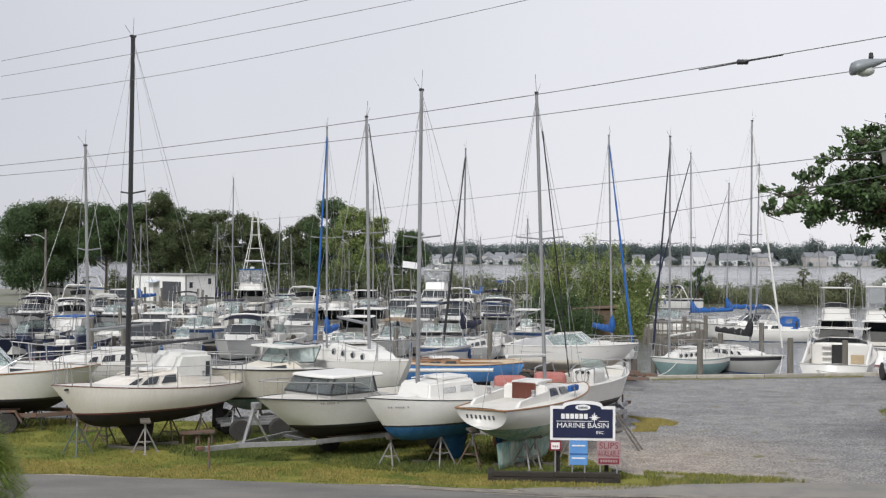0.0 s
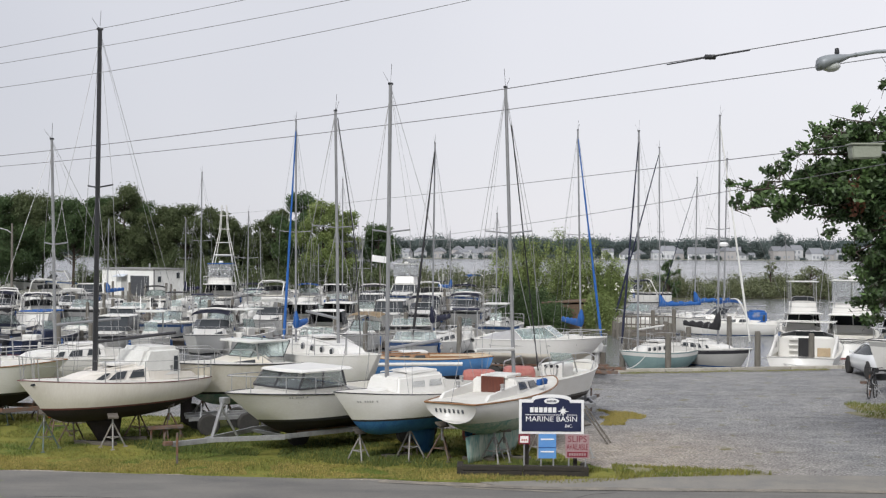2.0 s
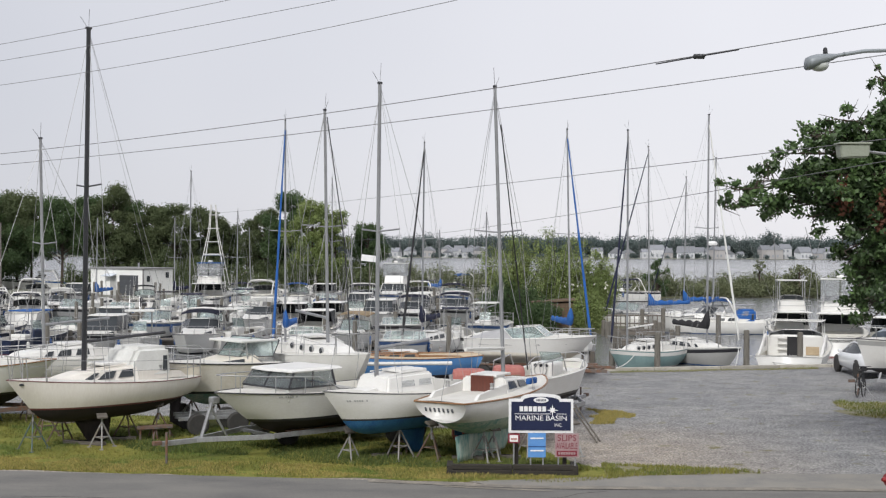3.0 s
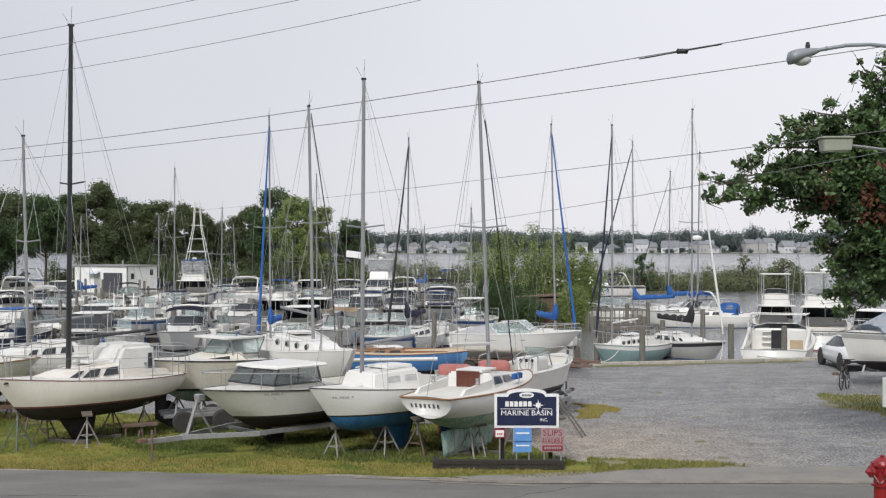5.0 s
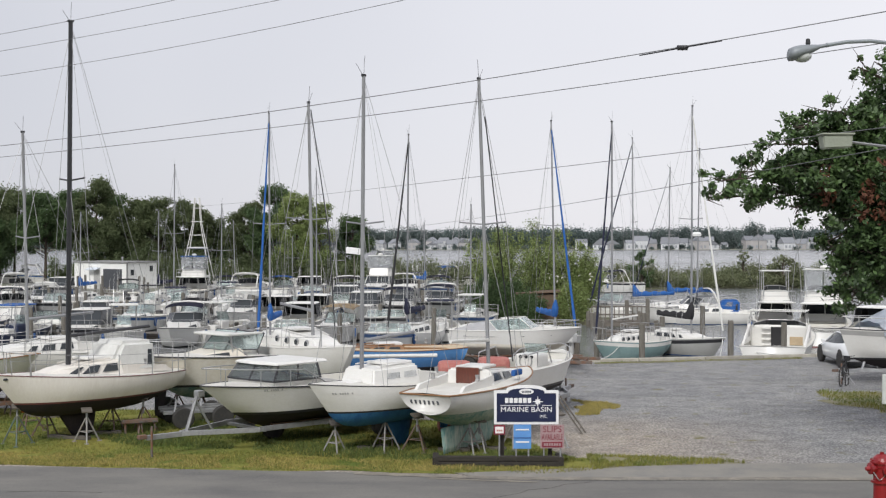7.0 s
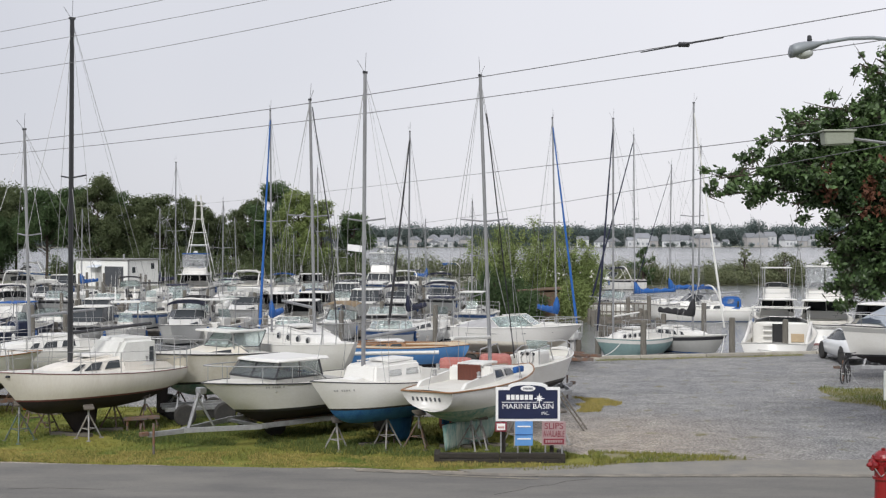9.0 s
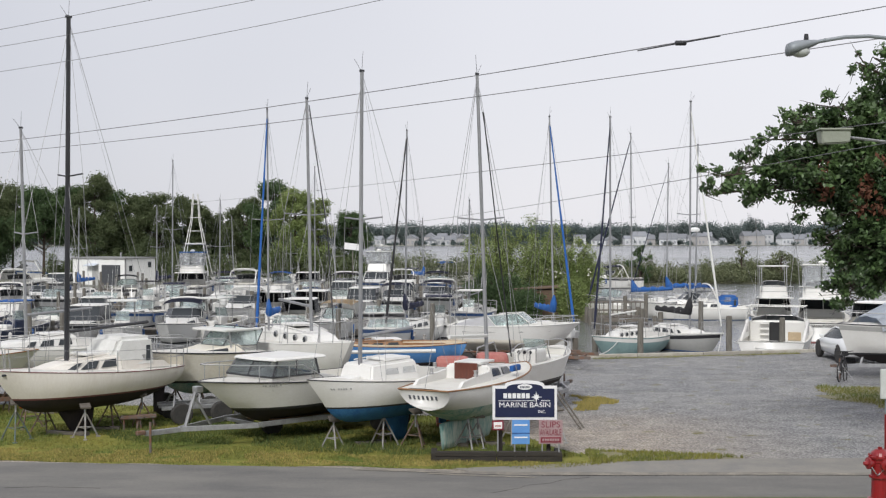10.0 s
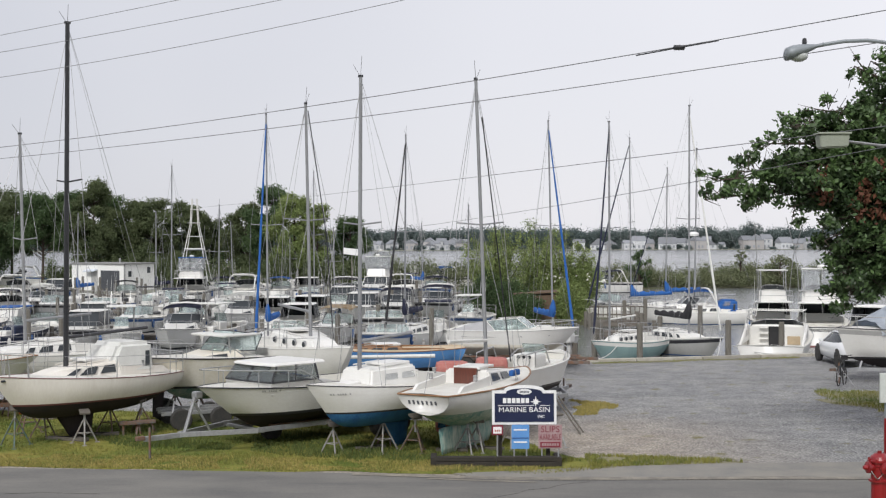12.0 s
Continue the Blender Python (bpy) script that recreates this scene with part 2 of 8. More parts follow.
ROOF_FAR = material("haze_tinted_shingle_roof", (0.24, 0.25, 0.27), 0.9, second=(0.19, 0.20, 0.22), scale=0.1, vary=0.2)
WIN_FAR = material("haze_tinted_window_pane", (0.30, 0.32, 0.35), 0.3)
ORANGE = material("orange_plastic", (0.65, 0.16, 0.02), 0.6)
ENGINE = material("black_outboard_cowl", (0.025, 0.025, 0.028), 0.35, coat=0.3)
ENGINE_W = material("white_outboard_cowl", (0.58, 0.58, 0.57), 0.35, coat=0.3)


def ground_material():
    """Gravel lot with worn tracks, grass verge and weeds in their own patches."""
    m = bpy.data.materials.new("yard_gravel")
    m.use_nodes = True
    nt = m.node_tree
    N, L = nt.nodes.new, nt.links.new
    b = nt.nodes["Principled BSDF"]
    b.inputs["Roughness"].default_value = 0.95
    b.inputs["Specular IOR Level"].default_value = 0.25
    tc = N("ShaderNodeTexCoord")

    def noise_at(scale, detail=4, stretch=(1, 1, 1)):
        mp = N("ShaderNodeMapping")
        mp.inputs["Scale"].default_value = stretch
        L(tc.outputs["Object"], mp.inputs[0])
        n = N("ShaderNodeTexNoise")
        n.inputs["Scale"].default_value = scale
        n.inputs["Detail"].default_value = detail
        L(mp.outputs[0], n.inputs["Vector"])
        return n.outputs["Fac"]

    def ramp(v, lo, hi):
        r = N("ShaderNodeMapRange")
        r.interpolation_type = "SMOOTHSTEP"
        r.inputs[1].default_value, r.inputs[2].default_value = lo, hi
        L(v, r.inputs[0])
        return r.outputs[0]

    def falling(v, lo, hi):
        r = N("ShaderNodeMapRange")
        r.inputs[1].default_value, r.inputs[2].default_value = lo, hi
        r.inputs[3].default_value, r.inputs[4].default_value = 1.0, 0.0
        L(v, r.inputs[0])
        return r.outputs[0]

    def blend(f, a, c):
        x = N("ShaderNodeMix")
        x.data_type = "RGBA"
        L(f, x.inputs[0])
        for s, v in ((6, a), (7, c)):
            if isinstance(v, tuple):
                x.inputs[s].default_value = (*v, 1)
            else:
                L(v, x.inputs[s])
        return x.outputs[2]

    stones = N("ShaderNodeTexVoronoi")
    stones.inputs["Scale"].default_value = 30
    L(tc.outputs["Object"], stones.inputs["Vector"])
    grey = blend(ramp(noise_at(0.22), 0.38, 0.62), (0.222, 0.226, 0.236), (0.285, 0.284, 0.280))
    grey = blend(ramp(noise_at(0.5, 5, (0.25, 1.2, 1)), 0.5, 0.7), grey, (0.145, 0.15, 0.158))
    xyz = N("ShaderNodeSeparateXYZ")
    L(tc.outputs["Object"], xyz.inputs[0])
    near_road = N("ShaderNodeMath")
    near_road.operation = "MULTIPLY_ADD"
    near_road.inputs[1].default_value = 6.0
    L(noise_at(0.3), near_road.inputs[0])
    L(xyz.outputs[1], near_road.inputs[2])
    sandy = falling(near_road.outputs[0], 36.5, 42.0)
    east = N("ShaderNodeMath")
    east.operation = "MULTIPLY"
    L(sandy, east.inputs[0])
    L(falling(xyz.outputs[0], 5.0, 9.5), east.inputs[1])
    grey = blend(east.outputs[0], grey, (0.42, 0.345, 0.265))
    specks = blend(ramp(stones.outputs["Color"], 0.2, 0.8), (0.10, 0.102, 0.106), (0.44, 0.437, 0.43))
    mixn = N("ShaderNodeMix")
    mixn.data_type = "RGBA"
    mixn.inputs[0].default_value = 0.52
    L(grey, mixn.inputs[6])
    L(specks, mixn.inputs[7])
    grit = N("ShaderNodeMix")
    grit.data_type = "RGBA"
    grit.blend_type = "MULTIPLY"
    grit.inputs[0].default_value = 1.0
    L(mixn.outputs[2], grit.inputs[6])
    L(blend(ramp(noise_at(16.0, 8), 0.36, 0.64), (0.62, 0.62, 0.64), (1.26, 1.25, 1.23)), grit.inputs[7])
    ruts = N("ShaderNodeMix")
    ruts.data_type = "RGBA"
    ruts.blend_type = "MULTIPLY"
    ruts.inputs[0].default_value = 1.0
    L(grit.outputs[2], ruts.inputs[6])
    L(blend(ramp(noise_at(1.6, 8, (0.8, 1.0, 1)), 0.38, 0.66), (0.88, 0.88, 0.89), (1.10, 1.10, 1.08)), ruts.inputs[7])
    weeds = blend(ramp(noise_at(1.6, 8), 0.60, 0.74), ruts.outputs[2], (0.17, 0.16, 0.08))
    L(weeds, b.inputs["Base Color"])
    bp = N("ShaderNodeBump")
    bp.inputs["Strength"].default_value = 0.6
    bp.inputs["Distance"].default_value = 0.03
    L(stones.outputs["Distance"], bp.inputs["Height"])
    L(bp.outputs[0], b.inputs["Normal"])
    return m


GRAVEL = ground_material()
GRASS = material("mown_grass", (0.070, 0.118, 0.020), 0.9, second=(0.225, 0.21, 0.048), scale=0.4, fine=7, amount=0.65, bump=0.8, bump_scale=0.05, spec=0.2)
ASPHALT = material("worn_asphalt", (0.112, 0.110, 0.108), 0.9, second=(0.19, 0.183, 0.168), scale=0.8, fine=50, amount=0.6, bump=0.5, bump_scale=0.01, spec=0.3, stretch=(0.5, 1.4, 1))
APRON = material("dusty_asphalt_apron", (0.17, 0.165, 0.16), 0.9, second=(0.25, 0.235, 0.205), scale=1.2, fine=45, amount=0.6, bump=0.4, bump_scale=0.01)
SAND = material("pale_sandy_joint", (0.30, 0.27, 0.22), 0.95, second=(0.17, 0.155, 0.135), scale=2.5, fine=30, amount=0.7)
MUD = material("marsh_mud", (0.10, 0.09, 0.06), 0.9, second=(0.075, 0.085, 0.04), scale=0.2, fine=4)
BANK = material("bank_lawn", (0.07, 0.10, 0.025), 0.9, second=(0.13, 0.13, 0.04), scale=0.5, fine=9, bump=0.6)
# grass tone paled with painted haze, shared by far shore and west spit
LAWN_FAR = material("haze_paled_bank", (0.16, 0.17, 0.13), 0.9, second=(0.20, 0.20, 0.16), scale=0.02, fine=0.2)


def water_material():
    m = material("bay_water", (0.115, 0.125, 0.13), 0.16, second=(0.15, 0.155, 0.155), scale=0.02, fine=0.3, amount=0.5)
    nt = m.node_tree
    b = nt.nodes["Principled BSDF"]
    tc = nt.nodes.new("ShaderNodeTexCoord")
    mp = nt.nodes.new("ShaderNodeMapping")
    mp.inputs["Scale"].default_value = (0.6, 1.0, 1)
    nt.links.new(tc.outputs["Object"], mp.inputs[0])
    n = nt.nodes.new("ShaderNodeTexNoise")
    n.inputs["Scale"].default_value = 1.1
    n.inputs["Detail"].default_value = 5
    nt.links.new(mp.outputs[0], n.inputs["Vector"])
    bp = nt.nodes.new("ShaderNodeBump")
    bp.inputs["Strength"].default_value = 0.55
    bp.inputs["Distance"].default_value = 0.22
    nt.links.new(n.outputs["Fac"], bp.inputs["Height"])
    nt.links.new(bp.outputs[0], b.inputs["Normal"])
    b.inputs["IOR"].default_value = 1.33
    return m


WATER = water_material()


# ---- mesh helpers ----
def mesh_from(name, verts, faces, mat, smooth=False):
    me = bpy.data.meshes.new(name)
    me.from_pydata([tuple(v) for v in verts], [], faces)
    me.materials.append(mat)
    if smooth:
        for p in me.polygons:
            p.use_smooth = True
    return me


def finish(bm, name, mat, smooth=False):
    me = bpy.data.meshes.new(name)
    bmesh.ops.recalc_face_normals(bm, faces=bm.faces)
    bm.to_mesh(me)
    bm.free()
    me.materials.append(mat)
    if smooth:
        for p in me.polygons:
            p.use_smooth = True
    return me


def part(name, bm, mat, parent, label="", smooth=False):
    me = finish(bm, name, mat, smooth) if isinstance(bm, bmesh.types.BMesh) else bm
    ob = new(name, me)
    ob.parent = parent
    return tagged(ob, label) if label else ob


def thing(name, m, label, category, group=""):
    ob = new(name)
    ob.empty_display_size = 0.2
    ob.matrix_basis = m
    return tagged(ob, label, category, group)


def box(bm, cx, cy, cz, sx, sy, sz, bev=0.0, rot=None):
    r = bmesh.ops.create_cube(bm, size=1.0)
    m = Matrix.Translation((cx, cy, cz)) @ (rot or Matrix()) @ Matrix.Diagonal((sx, sy, sz, 1))
    bmesh.ops.transform(bm, matrix=m, verts=r["verts"])
    if bev:
        edges = list({e for v in r["verts"] for e in v.link_edges})
        bmesh.ops.bevel(bm, geom=edges, offset=bev, segments=2, affect="EDGES", profile=0.6)
    return bm


def tube(bm, pts, r, n=6, r_end=None, caps=True):
    pts = [Vector(p) for p in pts]
    rings = []
    for i, p in enumerate(pts):
        d = (pts[min(i + 1, len(pts) - 1)] - pts[max(i - 1, 0)]).normalized()
        up = Vector((0, 0, 1)) if abs(d.z) < 0.9 else Vector((1, 0, 0))
        a = d.cross(up).normalized()
        b = d.cross(a)
        k = i / max(1, len(pts) - 1)
        rr = r if r_end is None else r + (r_end - r) * k
        rings.append([bm.verts.new(p + (a * math.cos(2 * math.pi * j / n) + b * math.sin(2 * math.pi * j / n)) * rr) for j in range(n)])
    for u, v in zip(rings, rings[1:]):
        for j in range(n):
            bm.faces.new((u[j], u[(j + 1) % n], v[(j + 1) % n], v[j]))
    if caps:
        bm.faces.new(rings[0])
        bm.faces.new(rings[-1][::-1])
    return bm


def lathe(bm, profile, n=16, at=(0, 0, 0), axis="z"):
    """A turned body from (radius, height) pairs."""
    at = Vector(at)
    rings = []
    for r, h in profile:
        ring = []
        for j in range(n):
            c, s = math.cos(2 * math.pi * j / n) * r, math.sin(2 * math.pi * j / n) * r
            ring.append(bm.verts.new(at + (Vector((c, s, h)) if axis == "z" else Vector((h, c, s)) if axis == "x" else Vector((c, h, s)))))
        rings.append(ring)
    for u, v in zip(rings, rings[1:]):
        for j in range(n):
            bm.faces.new((u[j], u[(j + 1) % n], v[(j + 1) % n], v[j]))
    bm.faces.new(rings[0])
    bm.faces.new(rings[-1])
    return bm


def prism(bm, outline, y0, y1):
    """Extrudes an outline in x and z from y0 to y1."""
    a = [bm.verts.new((x, y0, z)) for x, z in outline]
    b = [bm.verts.new((x, y1, z)) for x, z in outline]
    bm.faces.new(a)
    bm.faces.new(b[::-1])
    for i in range(len(a)):
        j = (i + 1) % len(a)
        bm.faces.new((a[i], b[i], b[j], a[j]))
    return bm


def BM():
    return bmesh.new()


# ---- boats: x forward, y to port, z = 0 at the waterline ----
class Hull:
    def __init__(self, L, B, fb_bow, fb_stern, draft=0.4, transom=0.6, rake=0.7, counter=0.0, vee=False, full=0.42, dip=0.12):
        self.L, self.B, self.fbb, self.fbs, self.draft, self.tr, self.rake, self.counter, self.vee, self.full, self.dip = L, B, fb_bow, fb_stern, draft, transom, rake, counter, vee, full, dip

    def sheer(self, s):
        return self.fbs + (self.fbb - self.fbs) * s ** 1.6 - self.dip * math.sin(math.pi * s) * 0.6

    def half(self, s):
        f = self.full
        if s < f:
            k = s / f
            v = self.tr + (1 - self.tr) * math.sin(k * math.pi / 2) ** 0.9
        else:
            k = (s - f) / (1 - f)
            v = max(0.0, 1 - k ** (2.6 if self.vee else 2.1)) ** 0.85
        return v * self.B / 2

    def bottom(self, s):
        if self.vee:
            return -self.draft + (self.draft + 0.12) * max(0, (s - 0.55) / 0.45) ** 2.5
        return -self.draft * (1 - (0.75 * ((s - 0.47) / 0.53) ** 4 if s > 0.47 else ((0.47 - s) / 0.5) ** 2.2)) + (0.10 * max(0, (0.2 - s) / 0.2) if self.counter else 0.0)

    def point(self, s, z, side):
        sh, lo = self.sheer(s), min(self.bottom(s), -0.004)
        u = min(1.0, max(0.0, (z - lo) / (sh - lo)))
        if self.vee:
            g = u / 0.33 * 0.80 if u < 0.33 else 0.80 + 0.20 * ((u - 0.33) / 0.67) ** 0.8
            if s > 0.6:
                k = (s - 0.6) / 0.4
                g = g * (1 - 0.4 * k) + 0.4 * k * u ** 1.2
        else:
            g = (1 - (1 - u) ** 2.3) ** 0.55
        x = -self.L / 2 + s * self.L - self.rake * (sh - z) * s ** 5 + self.counter * (sh - z) * (1 - s) ** 6
        return Vector((x, side * self.half(s) * g, z))

    def band(self, z0, z1, rows, off=0.0, s0=0.0, cap=True, n=22):
        """A strip of both sides between two heights (functions of s)."""
        verts, faces = [], []
        ss = [s0 + (1 - s0) * (i / n) ** 0.85 for i in range(n + 1)]
        for side in (1, -1):
            base = len(verts)
            for s in ss:
                a, b = z0(s), z1(s)
                for k in range(rows + 1):
                    p = self.point(s, a + (b - a) * k / rows, side)
                    p.y += side * off
                    verts.append(p)
            for i in range(n):
                for k in range(rows):
                    a = base + i * (rows + 1) + k
                    q = (a, a + rows + 1, a + rows + 2, a + 1)
                    faces.append(q if side < 0 else q[::-1])
        if cap:
            h = len(verts) // 2
            for k in range(rows):
                faces.append((k, k + 1, h + k + 1, h + k))
        return verts, faces

    def deck(self, inset=0.0, drop=0.0, s0=0.0, s1=1.0, camber=0.06, n=20):
        verts, faces = [], []
        for i in range(n + 1):
            s = s0 + (s1 - s0) * i / n
            z = self.sheer(s) - drop
            p = self.point(s, self.sheer(s), 1)
            w = max(0.0, p.y - inset)
            for t in (-1, -0.5, 0, 0.5, 1):
                verts.append((p.x, w * t, z + camber * (1 - t * t) * min(1, w)))
        for i in range(n):
            for k in range(4):
                a = i * 5 + k
                faces.append((a, a + 5, a + 6, a + 1))
        return verts, faces

    def rim(self, width, s0, s1, sole, n=18):
        """The gunwale and inner liner of an open boat."""
        verts, faces = [], []
        for i in range(n + 1):
            s = s0 + (s1 - s0) * i / n
            z = self.sheer(s)
            p = self.point(s, z, 1)
            w = max(0.01, p.y - width)
            verts += [(p.x, p.y, z), (p.x, w, z + 0.015), (p.x, w * 0.96, sole), (p.x, 0, sole), (p.x, -w * 0.96, sole), (p.x, -w, z + 0.015), (p.x, -p.y, z)]
        for i in range(n):
            for k in range(6):
                a = i * 7 + k
                faces.append((a, a + 7, a + 8, a + 1))
        faces.append((1, 2, 3, 4, 5))
        e = n * 7
        faces.append((e + 1, e + 2, e + 3, e + 4, e + 5))
        return verts, faces


def build_hull(ob, h, top, bottom, stripe, deck, rail, sheer_band=None, open_from=None, paint_line=0.0, stripe_w=0.07, rail_r=0.02):
    """Topsides, boot stripe, bottom, rub rail and deck as parts of the boat."""
    lo = lambda s: min(h.bottom(s), -0.004)
    wl = lambda s: paint_line
    st = lambda s: paint_line + stripe_w
    sh = h.sheer
    t = part("hull_side", mesh_from("hull_side", *h.band(st, sh, 6), top, True), top, ob)
    part("bottom", mesh_from("bottom", *h.band(lo, wl, 6), bottom, True), bottom, ob)
    part("boot_stripe", mesh_from("boot_stripe", *h.band(wl, st, 1), stripe, True), stripe, ob)
    if sheer_band:
        part("sheer_band", mesh_from("sheer_band", *h.band(lambda s: sh(s) - 0.22, lambda s: sh(s) - 0.06, 1, 0.006), sheer_band, True), sheer_band, ob)
    bm = BM()
    for side in (1, -1):
        tube(bm, [h.point(i / 20, sh(i / 20), side) + Vector((0, 0, 0.002)) for i in range(21)], rail_r, 6)
    tube(bm, [h.point(0, sh(0), 1), h.point(0, sh(0), -1)], rail_r, 6)
    part("rub_rail", bm, rail, ob)
    if open_from is None:
        part("deck", mesh_from("deck", *h.deck(), deck, True), deck, ob)
    else:
        s0, s1, sole = open_from
        part("cockpit_liner", mesh_from("cockpit_liner", *h.rim(0.16, s0, s1, sole), deck), deck, ob)
        if s1 < 1:
            part("foredeck", mesh_from("foredeck", *h.deck(s0=s1), deck, True), deck, ob)
        if s0 > 0:
            part("aft_deck", mesh_from("aft_deck", *h.deck(s1=s0), deck, True), deck, ob)
    return t


def trunk(ob, name, x0, x1, wa, wf, z0, ha, hf, mat, slope=0.12, front=0.25, back=0.05, bev=0.05, roof=None):
    """A cabin trunk with sloping sides; returns a function giving points on its sides."""
    v = [(x0, -wa, z0), (x0, wa, z0), (x1, wf, z0), (x1, -wf, z0),
         (x0 + back, -wa + slope, z0 + ha), (x0 + back, wa - slope, z0 + ha), (x1 - front, wf - slope, z0 + hf), (x1 - front, -wf + slope, z0 + hf)]
    bm = BM()
    q = [bm.verts.new(p) for p in v]
    for f in ((0, 1, 2, 3), (4, 7, 6, 5), (0, 4, 5, 1), (2, 6, 7, 3), (1, 5, 6, 2), (0, 3, 7, 4)):
        bm.faces.new([q[i] for i in f])
    if bev:
        bmesh.ops.bevel(bm, geom=[e for e in bm.edges if max(e.verts[0].co.z, e.verts[1].co.z) > z0 + 0.01], offset=bev, segments=3, affect="EDGES")
    p = part(name, bm, mat, ob)

    def side(u, w, sgn):
        a, b = (Vector(v[1]), Vector(v[2])), (Vector(v[5]), Vector(v[6]))
        r = (a[0].lerp(a[1], u)).lerp(b[0].lerp(b[1], u), w)
        r.y *= sgn
        return r
    return p, side


def side_pane(parent, side, u0, u1, w0, w1, sgn, mat=None, name="window", lean=0.0):
    pts = [side(u0, w0, sgn), side(u1, w0, sgn), side(u1 - lean, w1, sgn), side(u0 + lean * 0.3, w1, sgn)]
    n = (pts[1] - pts[0]).cross(pts[2] - pts[0]).normalized()
    if n.y * sgn < 0:
        n = -n
    bm = BM()
    a = [bm.verts.new(p + n * 0.012) for p in pts]
    b = [bm.verts.new(p - n * 0.03) for p in pts]
    bm.faces.new(a)
    bm.faces.new(b[::-1])
    for i in range(4):
        j = (i + 1) % 4
        bm.faces.new((a[i], a[j], b[j], b[i]))
    return part(name, bm, mat or GLASS, parent)


def quad_pane(parent, pts, mat, name="window", thick=0.02):
    pts = [Vector(p) for p in pts]
    n = (pts[1] - pts[0]).cross(pts[2] - pts[0]).normalized() * thick / 2
    bm = BM()
    a = [bm.verts.new(p + n) for p in pts]
    b = [bm.verts.new(p - n) for p in pts]
    bm.faces.new(a)
    bm.faces.new(b[::-1])
    k = len(pts)
    for i in range(k):
        bm.faces.new((a[i], a[(i + 1) % k], b[(i + 1) % k], b[i]))
    return part(name, bm, mat, parent)


def rails(ob, h, s0=0.06, s1=0.86, posts=5, height=0.55, bow=True, stern=True, lines=2):
    """Stanchions with lifelines, pulpit and pushpit."""
    for side in (1, -1):
        tops = []
        for i in range(posts):
            s = s0 + (s1 - s0) * i / (posts - 1)
            p = h.point(s, h.sheer(s), side) * 1.0
            p.y -= side * 0.05
            bm = BM()
            tube(bm, [p, p + Vector((0, 0, height))], 0.013, 5)
            part("stanchion", bm, STEEL, ob)
            tops.append(p)
        for k in range(lines):
            bm = BM()
            tube(bm, [p + Vector((0, 0, height * (1 - 0.45 * k))) for p in tops], 0.006, 4)
            part("lifeline", bm, WIRE, ob)
    if bow:
        bm = BM()
        a = [h.point(s, h.sheer(s), 1) for s in (s1, 0.93, 0.99)]
        up = Vector((0.06, 0, height))
        arch = [a[0] + up, a[1] + up * 1.05, a[2] + up * 1.1]
        arch = arch + [Vector((p.x, -p.y, p.z)) for p in arch[::-1]]
        tube(bm, arch, 0.016, 6)
        for p in (a[0], a[1]):
            for side in (1, -1):
                tube(bm, [Vector((p.x, p.y * side, p.z)), Vector((p.x + 0.06, p.y * side, p.z + height * 1.04))], 0.014, 5)
        tube(bm, [a[2], a[2] + up * 1.1], 0.014, 5)
        part("pulpit", bm, STEEL, ob)
    if stern:
        bm = BM()
        c = [h.point(s, h.sheer(s), 1) for s in (0.12, 0.01)]
        up = Vector((0, 0, height))
        arch = [c[0] + up, c[1] + up]
        tube(bm, arch + [Vector((p.x, -p.y, p.z)) for p in arch[::-1]], 0.015, 6)
        tube(bm, [q - up * 0.45 for q in arch] + [Vector((p.x, -p.y, p.z)) - up * 0.45 for p in arch[::-1]], 0.012, 5)
        for p in c:
            for side in (1, -1):
                tube(bm, [Vector((p.x, p.y * side, p.z)), Vector((p.x, p.y * side, p.z + height))], 0.014, 5)
        part("pushpit", bm, STEEL, ob)


